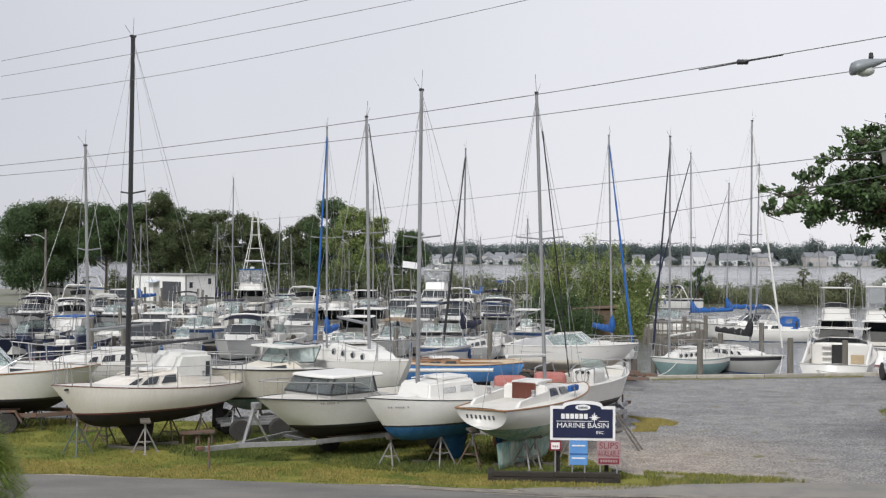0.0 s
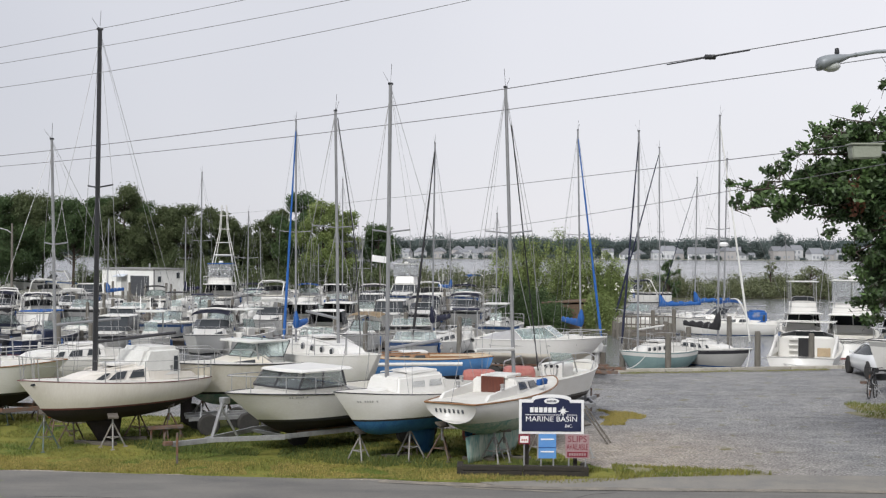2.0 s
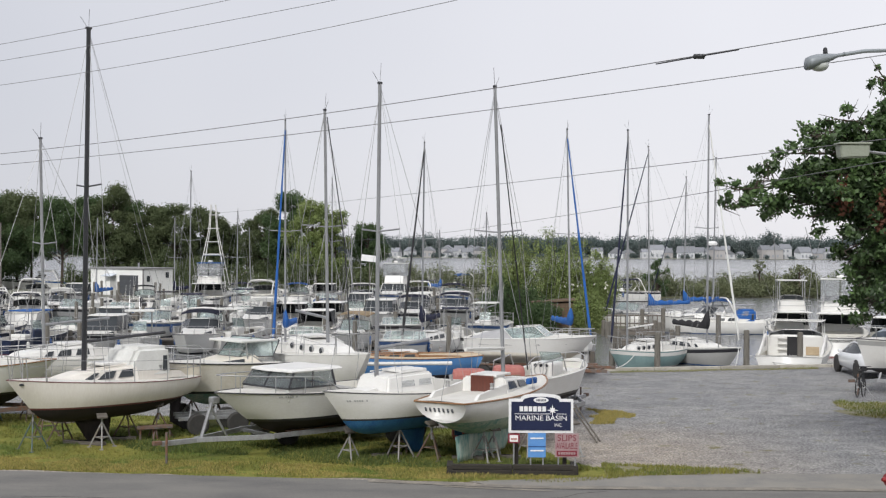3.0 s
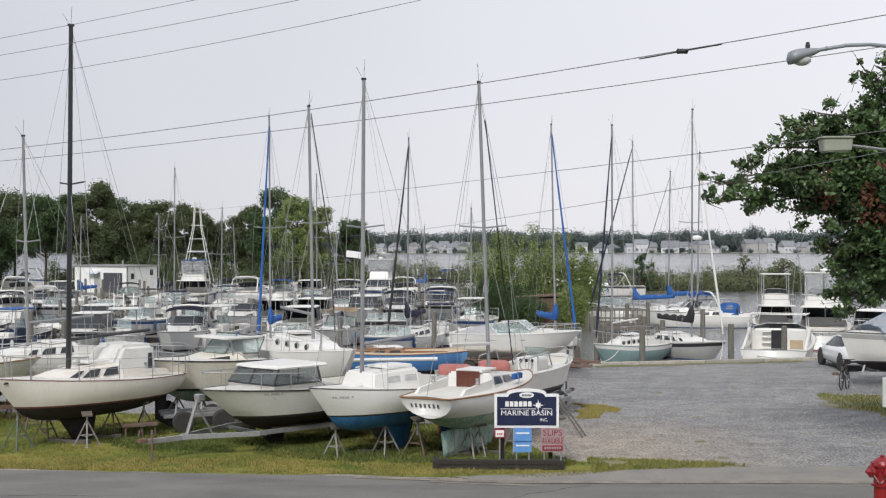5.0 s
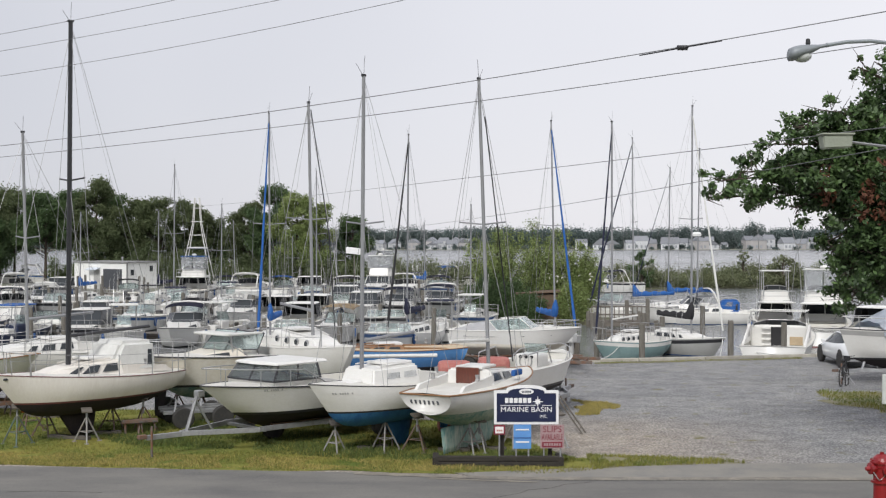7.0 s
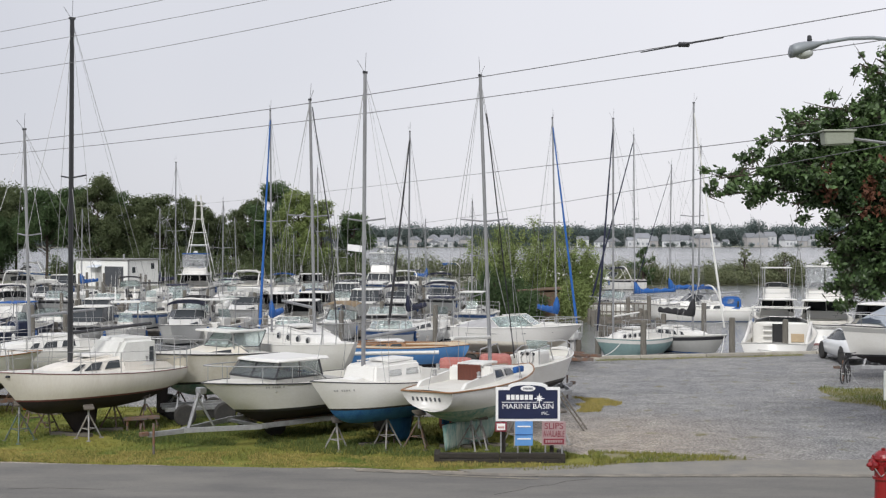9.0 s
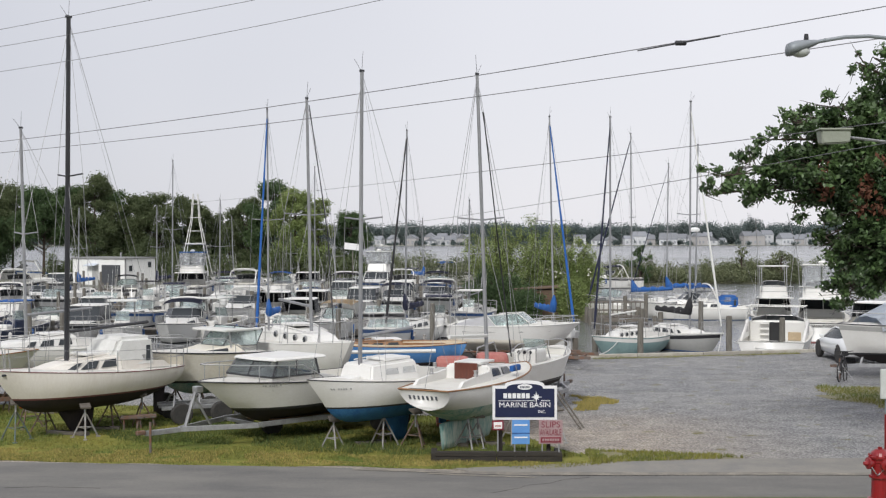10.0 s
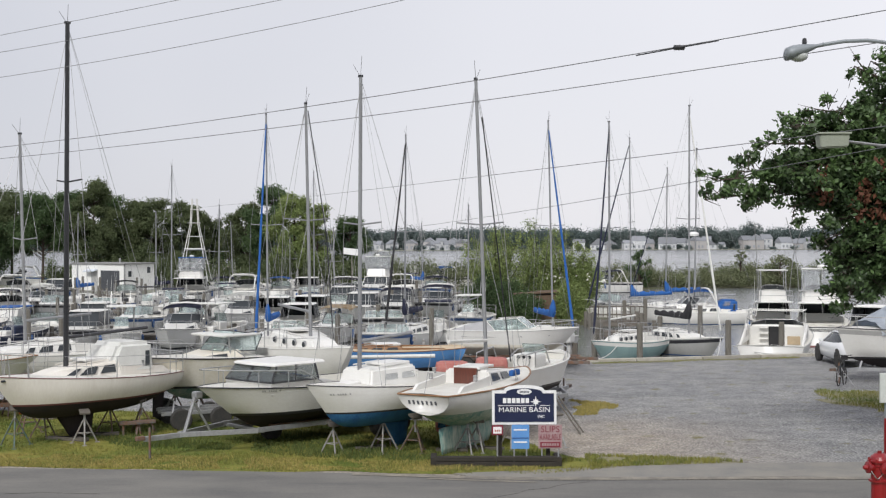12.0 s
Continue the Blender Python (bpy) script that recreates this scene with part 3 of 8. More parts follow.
def rig(ob, h, mast_s, foot, height, mat, boom=True, boom_mat=None, cover=None, furled=None, spreaders=(0.5,), lean=(0, 0), r=0.06, boom_up=0.75, backstay=True, detail=True, spread_w=None, boom_len=None, furl=1.0):
    """Mast, spreaders, stays, boom, sail cover and furled headsail."""
    x = -h.L / 2 + mast_s * h.L
    base = Vector((x, 0, foot))
    top = base + Vector((lean[0], lean[1], height))
    along = lambda k: base.lerp(top, k)
    bm = BM()
    tube(bm, [along(k / 6) for k in range(7)], r, 8, r * 0.8)
    mast = part("mast", bm, mat, ob)
    bm = BM()
    box(bm, top.x, top.y, top.z + 0.02, r * 2.2, r * 1.3, 0.06, 0.01)
    tube(bm, [top, top + Vector((0, 0.04, 0.5))], 0.006, 4)
    tube(bm, [top + Vector((0.05, 0, 0.05)), top + Vector((0.25, 0, 0.28))], 0.006, 4)
    part("masthead_fitting", bm, SPAR_BLACK, mast)
    ends = []
    for k in spreaders:
        c = along(k)
        w = spread_w or h.B * 0.33
        bm = BM()
        tube(bm, [c + Vector((-0.08, -w, 0.06)), c, c + Vector((-0.08, w, 0.06))], 0.022, 6)
        part("spreader", bm, mat, mast)
        ends.append((c.z, w, c))
    sides = h.half(mast_s)
    rr = 0.007
    for side in (1, -1):
        deck_y = Vector((x - 0.1, side * sides * 0.92, h.sheer(mast_s)))
        bm = BM()
        pts = [deck_y] + [c + Vector((-0.08, side * w, 0.06)) for _, w, c in ends] + [along(0.985)]
        tube(bm, pts, rr, 4)
        part("shroud", bm, WIRE, ob)
        if ends:
            bm = BM()
            tube(bm, [deck_y + Vector((0.12, 0, 0)), ends[0][2]], rr, 4)
            part("shroud", bm, WIRE, ob)
    bow = Vector((h.L / 2 - 0.12, 0, h.sheer(1.0)))
    bm = BM()
    tube(bm, [bow, along(0.97)], rr, 4)
    part("forestay", bm, WIRE, ob)
    if backstay:
        bm = BM()
        tube(bm, [Vector((-h.L / 2 + 0.08, 0, h.sheer(0))), along(0.995)], rr, 4)
        part("backstay", bm, WIRE, ob)
    if furled:
        a, b = bow.lerp(along(0.97), 0.03), bow.lerp(along(0.97), 0.985)
        bm = BM()
        ks = [i / 14 for i in range(15)]
        rings = []
        pts = [a.lerp(b, k) for k in ks]
        for i, p in enumerate(pts):
            rad = 0.075 * furl * (1 - 0.6 * ks[i]) * (0.6 if i == 0 else 1) * (1 + 0.12 * math.sin(i * 2.1))
            rings.append((p, rad))
        for (p, r1), (q, r2) in zip(rings, rings[1:]):
            tube(bm, [p, q], r1, 7, r2, caps=False)
        bmesh.ops.remove_doubles(bm, verts=bm.verts, dist=0.002)
        part("furled_headsail", bm, furled, ob, smooth=True)
    if boom:
        bl = boom_len or h.L * 0.36
        g = base + Vector((0, 0, boom_up))
        e = g + Vector((-bl, 0, 0.12))
        bm = BM()
        tube(bm, [g, e], 0.045, 7)
        part("boom", bm, boom_mat or mat, ob)
        bm = BM()
        tube(bm, [e, along(0.99)], 0.004, 4)
        part("topping_lift", bm, WIRE, ob)
        if cover:
            n, rings = 16, []
            bm = BM()
            for i in range(n + 1):
                k = i / n
                c = g.lerp(e, k * 0.97)
                hgt = 0.20 + 0.55 * max(0, 1 - k / 0.16) ** 1.3 + 0.05 * math.sin(i * 1.7) + 0.12 * (1 - k)
                wid = 0.13 + 0.05 * math.sin(i * 1.1 + 1) * 0.6
                ring = []
                for j in range(10):
                    t = 2 * math.pi * j / 10
                    ring.append(bm.verts.new((c.x + (0.05 if i == 0 else 0), c.y + wid * math.cos(t) * (0.8 if math.sin(t) > 0 else 1), c.z - 0.10 + (hgt / 2 + 0.02) * (1 + math.sin(t)))))
                rings.append(ring)
            for u, v in zip(rings, rings[1:]):
                for j in range(10):
                    bm.faces.new((u[j], u[(j + 1) % 10], v[(j + 1) % 10], v[j]))
            bm.faces.new(rings[0])
            bm.faces.new(rings[-1])
            part("sail_cover", bm, cover, ob, smooth=True)
    return mast


def fin_keel(ob, x0, x1, top, depth, mat, sweep=0.35, thick=0.16):
    bm = BM()
    rows = []
    for k in range(5):
        t = k / 4
        a, b = x0 + sweep * t * 0.25, x1 - sweep * t
        ring = []
        for j in range(12):
            u = j / 12 * 2 * math.pi
            cx = (a + b) / 2 + (b - a) / 2 * math.cos(u)
            ring.append(bm.verts.new((cx, thick * 0.5 * (1 - 0.25 * t) * math.sin(u), top - depth * t)))
        rows.append(ring)
    for u, v in zip(rows, rows[1:]):
        for j in range(12):
            bm.faces.new((u[j], u[(j + 1) % 12], v[(j + 1) % 12], v[j]))
    bm.faces.new(rows[0])
    bm.faces.new(rows[-1])
    return part("keel", bm, mat, ob, smooth=True)


def marks(ob, h, s0, n, z, mat, side, size=0.10):
    """Registration marks as plain bars along the bow."""
    for i in range(n):
        if i in (2, 7):
            continue
        s = s0 - i * 0.008 * 7 / h.L
        p = h.point(s, z, side)
        q = h.point(s - 0.0055 * 7 / h.L, z, side)
        p2, q2 = h.point(s, z + size, side), h.point(s - 0.0055 * 7 / h.L, z + size, side)
        o = Vector((0.0, side * 0.008, 0.0))
        quad_pane(ob, [p + o, q + o, q2 + o, p2 + o], mat, "registration_mark", 0.006)


def sailboat(m, label, L=7.3, B=2.5, fb=(0.95, 0.80), top=None, bottom=None, stripe=None, deck=None, mast=None, mast_h=8.6, mast_s=0.60, keel=0.85, keel_x=(-1.0, 0.6), windows=3, furled=None, cover=None, dodger=None, lean=(0, 0), transom=0.55, rake=0.85, counter=0.35, spreaders=(0.5,), sheer_band=None, detail=True, boom=True, group="boats in the marina", name="sailboat", trunk_h=0.42, boom_mat=None, rail=None, sweep=0.5, boom_up=0.75, mast_r=0.053, draft=0.42, hatch=True, tip=None, rigged=True, house=None, railed=True, spread_w=None, rudder=True, win=(0.30, 0.78), dip=0.12, trunk_fwd=(0.30, 0.45, 0.20), furl=1.0, panes=None, boom_len=None, ports=0):
    ob = thing(name, m, label, "sailboat", group)
    top, bottom, stripe, deck, mast = top or GEL, bottom or BOT_BLUE, stripe or STRIPE_BLUE, deck or DECK, mast or ALU
    h = Hull(L, B, fb[0], fb[1], draft, transom, rake, counter, dip=dip)
    build_hull(ob, h, top, bottom, stripe, deck, rail or house or top, sheer_band, stripe_w=0.045, rail_r=0.016 if rail is None else 0.022 if rail is TEAK else 0.013)
    house = house or top
    z0 = h.sheer(0.5) - 0.02
    x0, x1 = -0.12 * L, trunk_fwd[0] * L
    cabin, side = trunk(ob, "cabin_trunk", x0, x1, B * 0.34, B * trunk_fwd[2], z0, trunk_h, trunk_h * (0.62 if trunk_fwd[1] > 0.3 else 0.9), house, 0.10, trunk_fwd[1])
    for sgn in (1, -1):
        for i in range(windows):
            u = 0.08 + 0.72 * i / max(1, windows)
            side_pane(cabin, side, u, u + 0.62 / max(1, windows) * (0.85 if i < 2 else 0.5), win[0], win[1], sgn, panes or GLASS, "window", 0.02)
        for i in range(ports):
            c = side(0.14 + 0.66 * i / max(1, ports - 1), 0.52, sgn)
            bm = BM()
            lathe(bm, [(0.085, -0.02), (0.115, 0.0), (0.115, 0.02), (0.085, 0.03)], 14, c, "y")
            port = part("porthole", bm, STEEL, cabin)
            bm = BM()
            lathe(bm, [(0.08, -0.04), (0.08, 0.04)], 12, c, "y")
            part("pane", bm, GLASS, port)
    # cockpit coamings, seats and companionway
    for sgn in (1, -1):
        bm = BM()
        prism(bm, [(-0.40 * L, z0), (x0 + 0.05, z0), (x0 + 0.05, z0 + trunk_h * 0.66), (-0.36 * L, z0 + trunk_h * 0.38)], sgn * B * 0.30 - 0.04, sgn * B * 0.30 + 0.04)
        part("cockpit_coaming", bm, house, ob)
    bm = BM()
    box(bm, x0 - 0.005, 0, z0 + trunk_h * 0.5, 0.05, 0.62, trunk_h * 0.95, 0.01)
    part("companionway_door", bm, MAHOG if rail is TEAK else house, cabin)
    if hatch:
        bm = BM()
        box(bm, x0 + 0.45, 0, z0 + trunk_h + 0.03, 0.85, 0.72, 0.07, 0.02)
        part("sliding_hatch", bm, GEL, cabin)
        bm = BM()
        box(bm, x1 + 0.05 * L, 0, z0 + 0.12, 0.5, 0.5, 0.06, 0.02, Matrix.Rotation(0.10, 4, "Y"))
        part("fore_hatch", bm, GLASS if dodger is not None else GEL, ob)
    if detail:
        for sgn in (1, -1):
            bm = BM()
            a, b = side(0.15, 1.0, sgn), side(0.8, 1.0, sgn)
            a.y -= sgn * 0.08
            b.y -= sgn * 0.08
            tube(bm, [a + Vector((0, 0, 0.05)), b + Vector((0, 0, 0.04))], 0.018, 5)
            part("grab_rail", bm, TEAK if rail is TEAK else house, cabin)
        if railed:
            rails(ob, h, posts=5)
        for sgn in (1, -1):
            bm = BM()
            lathe(bm, [(0.05, 0), (0.06, 0.03), (0.045, 0.05), (0.05, 0.12), (0.06, 0.14), (0.02, 0.15)], 10, (-0.24 * L, sgn * B * 0.30, z0 + 0.22))
            part("winch", bm, STEEL, ob)
    else:
        rails(ob, h, posts=3, lines=1)
    if dodger:
        dg, dside = trunk(ob, "dodger", x0 - 1.05, x0 + 0.42, B * 0.33, B * 0.30, z0 + 0.12, 0.74, 0.74, dodger, 0.07, 0.42, 0.03, 0.11)
        for sgn in (1, -1):
            side_pane(dg, dside, 0.12, 0.22, 0.12, 0.66, sgn, GLASS, "opening")
            if dodger is not CLOTH_WHITE:
                side_pane(dg, dside, 0.40, 0.74, 0.45, 0.86, sgn, VINYL, "vinyl_window")
    fin_keel(ob, keel_x[0], keel_x[1], -draft * 0.8, keel - draft * 0.8 + 0.0, bottom, sweep)
    bm = BM()
    prism(bm, [(-0.47 * L, 0.05), (-0.40 * L, -0.05), (-0.40 * L, -keel * 0.72), (-0.445 * L, -keel * 0.75)], -0.025, 0.025)
    if rudder:
        part("rudder", bm, bottom, ob)
    foot = z0 + trunk_h * 0.7
    if tip:
        t = m.inverted() @ Vector(tip)
        mast_h, lean = t.z - foot, (t.x - (mast_s - 0.5) * L, t.y)
    if rigged:
        rig(ob, h, mast_s, foot, mast_h, mast, boom, boom_mat, cover, furled, spreaders, lean, mast_r, boom_up, spread_w=spread_w, furl=furl, boom_len=boom_len)
    return ob, h


def outboard(ob, x, z, mat, tilt=0.0):
    e = new("outboard_motor")
    e.parent = ob
    e.matrix_basis = Matrix.Translation((x, 0, z)) @ Matrix.Rotation(tilt, 4, "Y")
    me = BM()
    box(me, -0.15, 0, 0.30, 0.52, 0.34, 0.42, 0.09)
    ob2 = part("cowl", me, mat, e)
    me = BM()
    box(me, -0.12, 0, -0.15, 0.22, 0.16, 0.55, 0.03)
    box(me, -0.16, 0, -0.55, 0.34, 0.05, 0.34, 0.015)
    lathe(me, [(0.02, -0.2), (0.075, -0.05), (0.075, 0.18), (0.03, 0.3)], 10, (-0.16, 0, -0.66), "x")
    part("lower_unit", me, mat, e)
    return e


def windscreen(ob, x, zb, w, height, back, mat=None, rim=None, sides=0.9):
    """A raked three-sided windscreen with a frame of tubes."""
    mat = mat or GLASS_CLEAR
    b = [(x - sides, -w, zb), (x, -w * 0.55, zb), (x, w * 0.55, zb), (x - sides, w, zb)]
    t = [(x - sides - back * 0.6, -w * 0.92, zb + height * 0.8), (x - back, -w * 0.5, zb + height), (x - back, w * 0.5, zb + height), (x - sides - back * 0.6, w * 0.92, zb + height * 0.8)]
    holder = new("windscreen")
    holder.parent = ob
    for i in range(3):
        quad_pane(holder, [b[i], b[i + 1], t[i + 1], t[i]], mat, "pane", 0.012)
    bm = BM()
    tube(bm, t, 0.018, 6)
    tube(bm, b, 0.016, 6)
    for p, q in zip(b, t):
        tube(bm, [p, q], 0.015, 6)
    part("frame", bm, rim or STEEL, holder)
    return holder


def hard_top(ob, x0, x1, w, z, zdeck, mat, legs=True, leg_mat=None, drop=0.08, lean=0.15):
    bm = BM()
    box(bm, (x0 + x1) / 2, 0, z, x1 - x0, 2 * w, 0.065, 0.028)
    part("roof", bm, mat, ob)
    if legs:
        for xx, l in ((x0 + 0.15, lean), (x1 - 0.2, lean)):
            for sgn in (1, -1):
                bm = BM()
                tube(bm, [(xx - l, sgn * w * 0.85, zdeck), (xx, sgn * w * 0.85, z)], 0.025, 6)
                part("roof_post", bm, leg_mat or STEEL, ob)


def bow_rail(ob, h, s0=0.55, s1=0.985, height=0.4, posts=4):
    bm = BM()
    ss = [s0 + (s1 - s0) * i / 8 for i in range(9)]
    pts = []
    for i, s in enumerate(ss):
        p = h.point(s, h.sheer(s), 1)
        p.y = max(0, p.y - 0.07)
        p.z += height * min(1, 0.1 + i * 0.5)
        pts.append(p)
    tube(bm, pts + [Vector((p.x, -p.y, p.z)) for p in pts[::-1]], 0.016, 6)
    for i in range(1, 9, 2):
        for sgn in (1, -1):
            s = ss[i]
            q = h.point(s, h.sheer(s), sgn)
            q.y -= sgn * 0.07
            tube(bm, [q, (pts[i].x, sgn * pts[i].y, pts[i].z)], 0.012, 5)
    part("bow_rail", bm, STEEL, ob)


def motorboat(m, label, kind="cuddy", L=6.4, B=2.35, fb=(1.05, 0.75), top=None, bottom=None, stripe=None, roof=None, engine=None, sheer_band=None, group="boats in the marina", name="motorboat", deck=None, rail=None, engine_tilt=0.0, canvas=None, rake=0.9, cabin_windows=GLASS, wh=0.86, fwd=0.0, low=False, house=None):
    """Motor boats: cuddy, hardtop, console, runabout, flybridge, cruiser."""
    ob = thing(name, m, label, "motorboat", group)
    top, bottom, stripe, deck = top or GEL, bottom or BOT_BLACK, stripe or STRIPE_BLACK, deck or DECK
    h = Hull(L, B, fb[0], fb[1], 0.42, 0.88, rake, 0.0, True, 0.45, 0.05)
    so = -0.05
    if kind in ("console", "runabout"):
        build_hull(ob, h, top, bottom, stripe, deck, rail or top, sheer_band, (0.03, 0.86 if kind == "console" else 0.52, 0.15))
    else:
        build_hull(ob, h, top, bottom, stripe, deck, rail or STRIPE_BLACK, sheer_band, (0.03, 0.36, 0.2))
    zc = h.sheer(0.55)
    if kind == "console":
        bm = BM()
        ct = 0.88 if low else 1.15
        box(bm, 0.0, 0, (0.15 + ct) / 2, 0.8, 0.75, ct - 0.15, 0.08)
        c = part("console", bm, top, ob)
        gh = 0.26 if low else 0.45
        quad_pane(c, [(0.42, -0.36, ct), (0.42, 0.36, ct), (0.22, 0.34, ct + gh), (0.22, -0.34, ct + gh)], GLASS_CLEAR, "windscreen")
        if low:
            bm = BM()
            box(bm, -0.405, 0, 0.30, 0.03, 0.42, 0.22, 0.01)
            part("locker_door", bm, DARK, c)
            for k in range(3):
                bm = BM()
                lathe(bm, [(0.05, -0.012), (0.05, 0.012)], 12, (-0.41, 0.18 - 0.18 * k, 0.80), "x")
                part("gauge", bm, SPAR_BLACK, c)
            for sgn in (1, -1):
                bm = BM()
                tube(bm, [(-0.44 * L, sgn * B * 0.40, 0.62), (-0.42 * L, sgn * B * 0.40, 1.02), (-0.16 * L, sgn * B * 0.43, 1.10), (-0.10 * L, sgn * B * 0.43, 0.68)], 0.022, 6)
                tube(bm, [(-0.30 * L, sgn * B * 0.41, 0.62), (-0.30 * L, sgn * B * 0.41, 1.06)], 0.018, 6)
                part("side_rail", bm, STEEL, ob)
            bm = BM()
            box(bm, -0.40 * L, 0, 0.34, 0.42, B * 0.62, 0.38, 0.05)
            part("stern_bench", bm, GEL, ob)
            bm = BM()
            box(bm, 0.28 * L, 0, 0.36, 0.9, B * 0.42, 0.42, 0.06)
            part("bow_seat", bm, GEL, ob)
        bm = BM()
        tube(bm, [(-0.45 + 0.02 * math.sin(0), 0.2 * math.cos(t / 12 * 2 * math.pi), (0.68 if low else 0.95) + 0.2 * math.sin(t / 12 * 2 * math.pi)) for t in range(13)], 0.016, 5)
        part("steering_wheel", bm, STEEL, c)
        if not low:
            bm = BM()
            box(bm, -1.0, 0, 0.15 + 0.4, 0.5, 0.9, 0.8, 0.06)
            part("leaning_post", bm, GEL, ob)
        if roof:
            hard_top(ob, -1.1, 0.7, 0.75, 2.15, 0.15, roof)
            for k in range(3):
                bm = BM()
                tube(bm, [(-1.05, -0.5 + 0.5 * k, 2.15), (-1.3, -0.5 + 0.5 * k, 2.9)], 0.02, 5)
                part("rod_holder", bm, STEEL, ob)
        bow_rail(ob, h, 0.6, 0.98, 0.22)
    elif kind == "runabout":
        windscreen(ob, 0.16 * L, zc, B * 0.44, 0.46, 0.62, rim=ALU_WHITE, sides=1.35)
        if canvas and group == "boats stored on land":
            trunk(ob, "cockpit_cover", -0.47 * L, -0.10 * L, B * 0.45, B * 0.45, h.sheer(0.2) - 0.02, 0.20, 0.44, canvas, 0.22, 0.15, 0.40, 0.08)
            for sgn in (1, -1):
                pts = [h.point(q, h.sheer(q) - 0.24, sgn) + Vector((0, sgn * 0.008, 0)) for q in (0.12, 0.35, 0.6, 0.82)]
                for p, q in zip(pts, pts[1:]):
                    quad_pane(ob, [p, q, q + Vector((0, 0, 0.06)), p + Vector((0, 0, 0.05))], INK if p is pts[2] else GEL_GREY, "side_flash", 0.006)
        for sgn in (1, -1):
            bm = BM()
            box(bm, -0.08 * L, sgn * 0.5, 0.45, 0.55, 0.5, 0.5, 0.08)
            box(bm, -0.08 * L - 0.25, sgn * 0.5, 0.75, 0.14, 0.5, 0.5, 0.05)
            part("seat", bm, CLOTH_WHITE, ob)
        bm = BM()
        box(bm, -0.38 * L, 0, 0.5, 0.6, B * 0.7, 0.5, 0.08)
        part("stern_bench", bm, CLOTH_WHITE, ob)
        bow_rail(ob, h, 0.6, 0.985, 0.28)
    else:
        x0, x1 = -0.02 * L + fwd * 0.6, 0.34 * L + fwd * 0.3
        ch = {"cuddy": 0.28, "hardtop": 0.30, "cruiser": 0.38, "flybridge": 0.5}[kind]
        cabin, side = trunk(ob, "cuddy_cabin", x0, x1, B * 0.40, B * 0.20, zc - 0.06, ch, ch * 0.4, top, 0.12, 0.6)
        for sgn in (1, -1):
            side_pane(cabin, side, 0.25, 0.7, 0.3, 0.75, sgn, cabin_windows, "window", 0.05)
        zt = zc - 0.06 + ch
        bow_rail(ob, h, 0.5, 0.985, 0.42)
        if kind == "cuddy":
            windscreen(ob, x0 + 0.5, zt - 0.05, B * 0.40, 0.55, 0.5, rim=STRIPE_BLACK)
        elif kind == "cruiser":
            windscreen(ob, x0 + 0.35, zt - 0.05, B * 0.42, 0.5, 0.6, GLASS)
            bm = BM()
            for sgn in (1, -1):
                tube(bm, [(-0.30 * L, sgn * B * 0.44, zc), (-0.24 * L, sgn * B * 0.42, zc + 1.0), (-0.22 * L, sgn * B * 0.34, zc + 1.25), (-0.22 * L, 0, zc + 1.3)], 0.06, 6)
            part("radar_arch", bm, top, ob)
        else:
            # wheelhouse with raked windows under a hard roof
            xb = (-0.20 * L if kind == "hardtop" else -0.16 * L) + fwd * 0.7
            xa = x0 + 0.62 + fwd * 0.5
            slant = 0.5
            if house:
                xb, xa, slant = house
            w = B * 0.41
            z1 = zt - ch * 0.6
            base = [(xb, -w), (xa, -w * 0.92), (xa + 0.05, 0), (xa, w * 0.92), (xb, w)]
            topw = [(xb + 0.02, -w * 0.88), (xa - slant, -w * 0.80), (xa - slant + 0.06, 0), (xa - slant, w * 0.80), (xb + 0.02, w * 0.88)]
            cabin_top = new("wheelhouse")
            cabin_top.parent = ob
            zs, ze = z1 + 0.12, z1 + wh
            bm = BM()
            low = [bm.verts.new((x, y, z1 - 0.2)) for x, y in base]
            mid = [bm.verts.new((x, y, zs)) for x, y in base]
            for i in range(4):
                bm.faces.new((low[i], low[i + 1], mid[i + 1], mid[i]))
            bmesh.ops.solidify(bm, geom=bm.faces, thickness=0.04)
            part("coaming", bm, top, cabin_top)
            for i in range(4):
                k = 2 if i in (0, 3) else 1
                for j in range(k):
                    def at(t, z):
                        u = (z - zs) / (ze - zs)
                        p = Vector((*base[i], zs)).lerp(Vector((*base[i + 1], zs)), t)
                        q = Vector((*topw[i], ze)).lerp(Vector((*topw[i + 1], ze)), t)
                        return p.lerp(q, u)
                    t0, t1 = j / k + 0.03, (j + 1) / k - 0.03
                    quad_pane(cabin_top, [at(t0, zs + 0.02), at(t1, zs + 0.02), at(t1, ze - 0.02), at(t0, ze - 0.02)], GLASS_TINT if group == "boats stored on land" else GLASS, "pane", 0.014)
            bm = BM()
            for i in range(5):
                tube(bm, [(*base[i], zs), (*topw[i], ze)], 0.028, 6)
            for sgn in (0, 3):
                p = Vector((*base[sgn], zs)).lerp(Vector((*base[sgn + 1], zs)), 0.5)
                q = Vector((*topw[sgn], ze)).lerp(Vector((*topw[sgn + 1], ze)), 0.5)
                tube(bm, [p, q], 0.02, 6)
            tube(bm, [(*p, zs) for p in base], 0.022, 6)
            part("window_frame", bm, STRIPE_BLACK if kind == "hardtop" else top, cabin_top)
            bm = BM()
            rb = [(x - (0.35 if i in (0, 4) else -0.12), y * 1.08) for i, (x, y) in enumerate(topw)]
            lo = [bm.verts.new((x, y, ze)) for x, y in rb]
            hi = [bm.verts.new((x * 0.97, y * 0.9, ze + 0.07)) for x, y in rb]
            bm.faces.new(lo)
            bm.faces.new(hi)
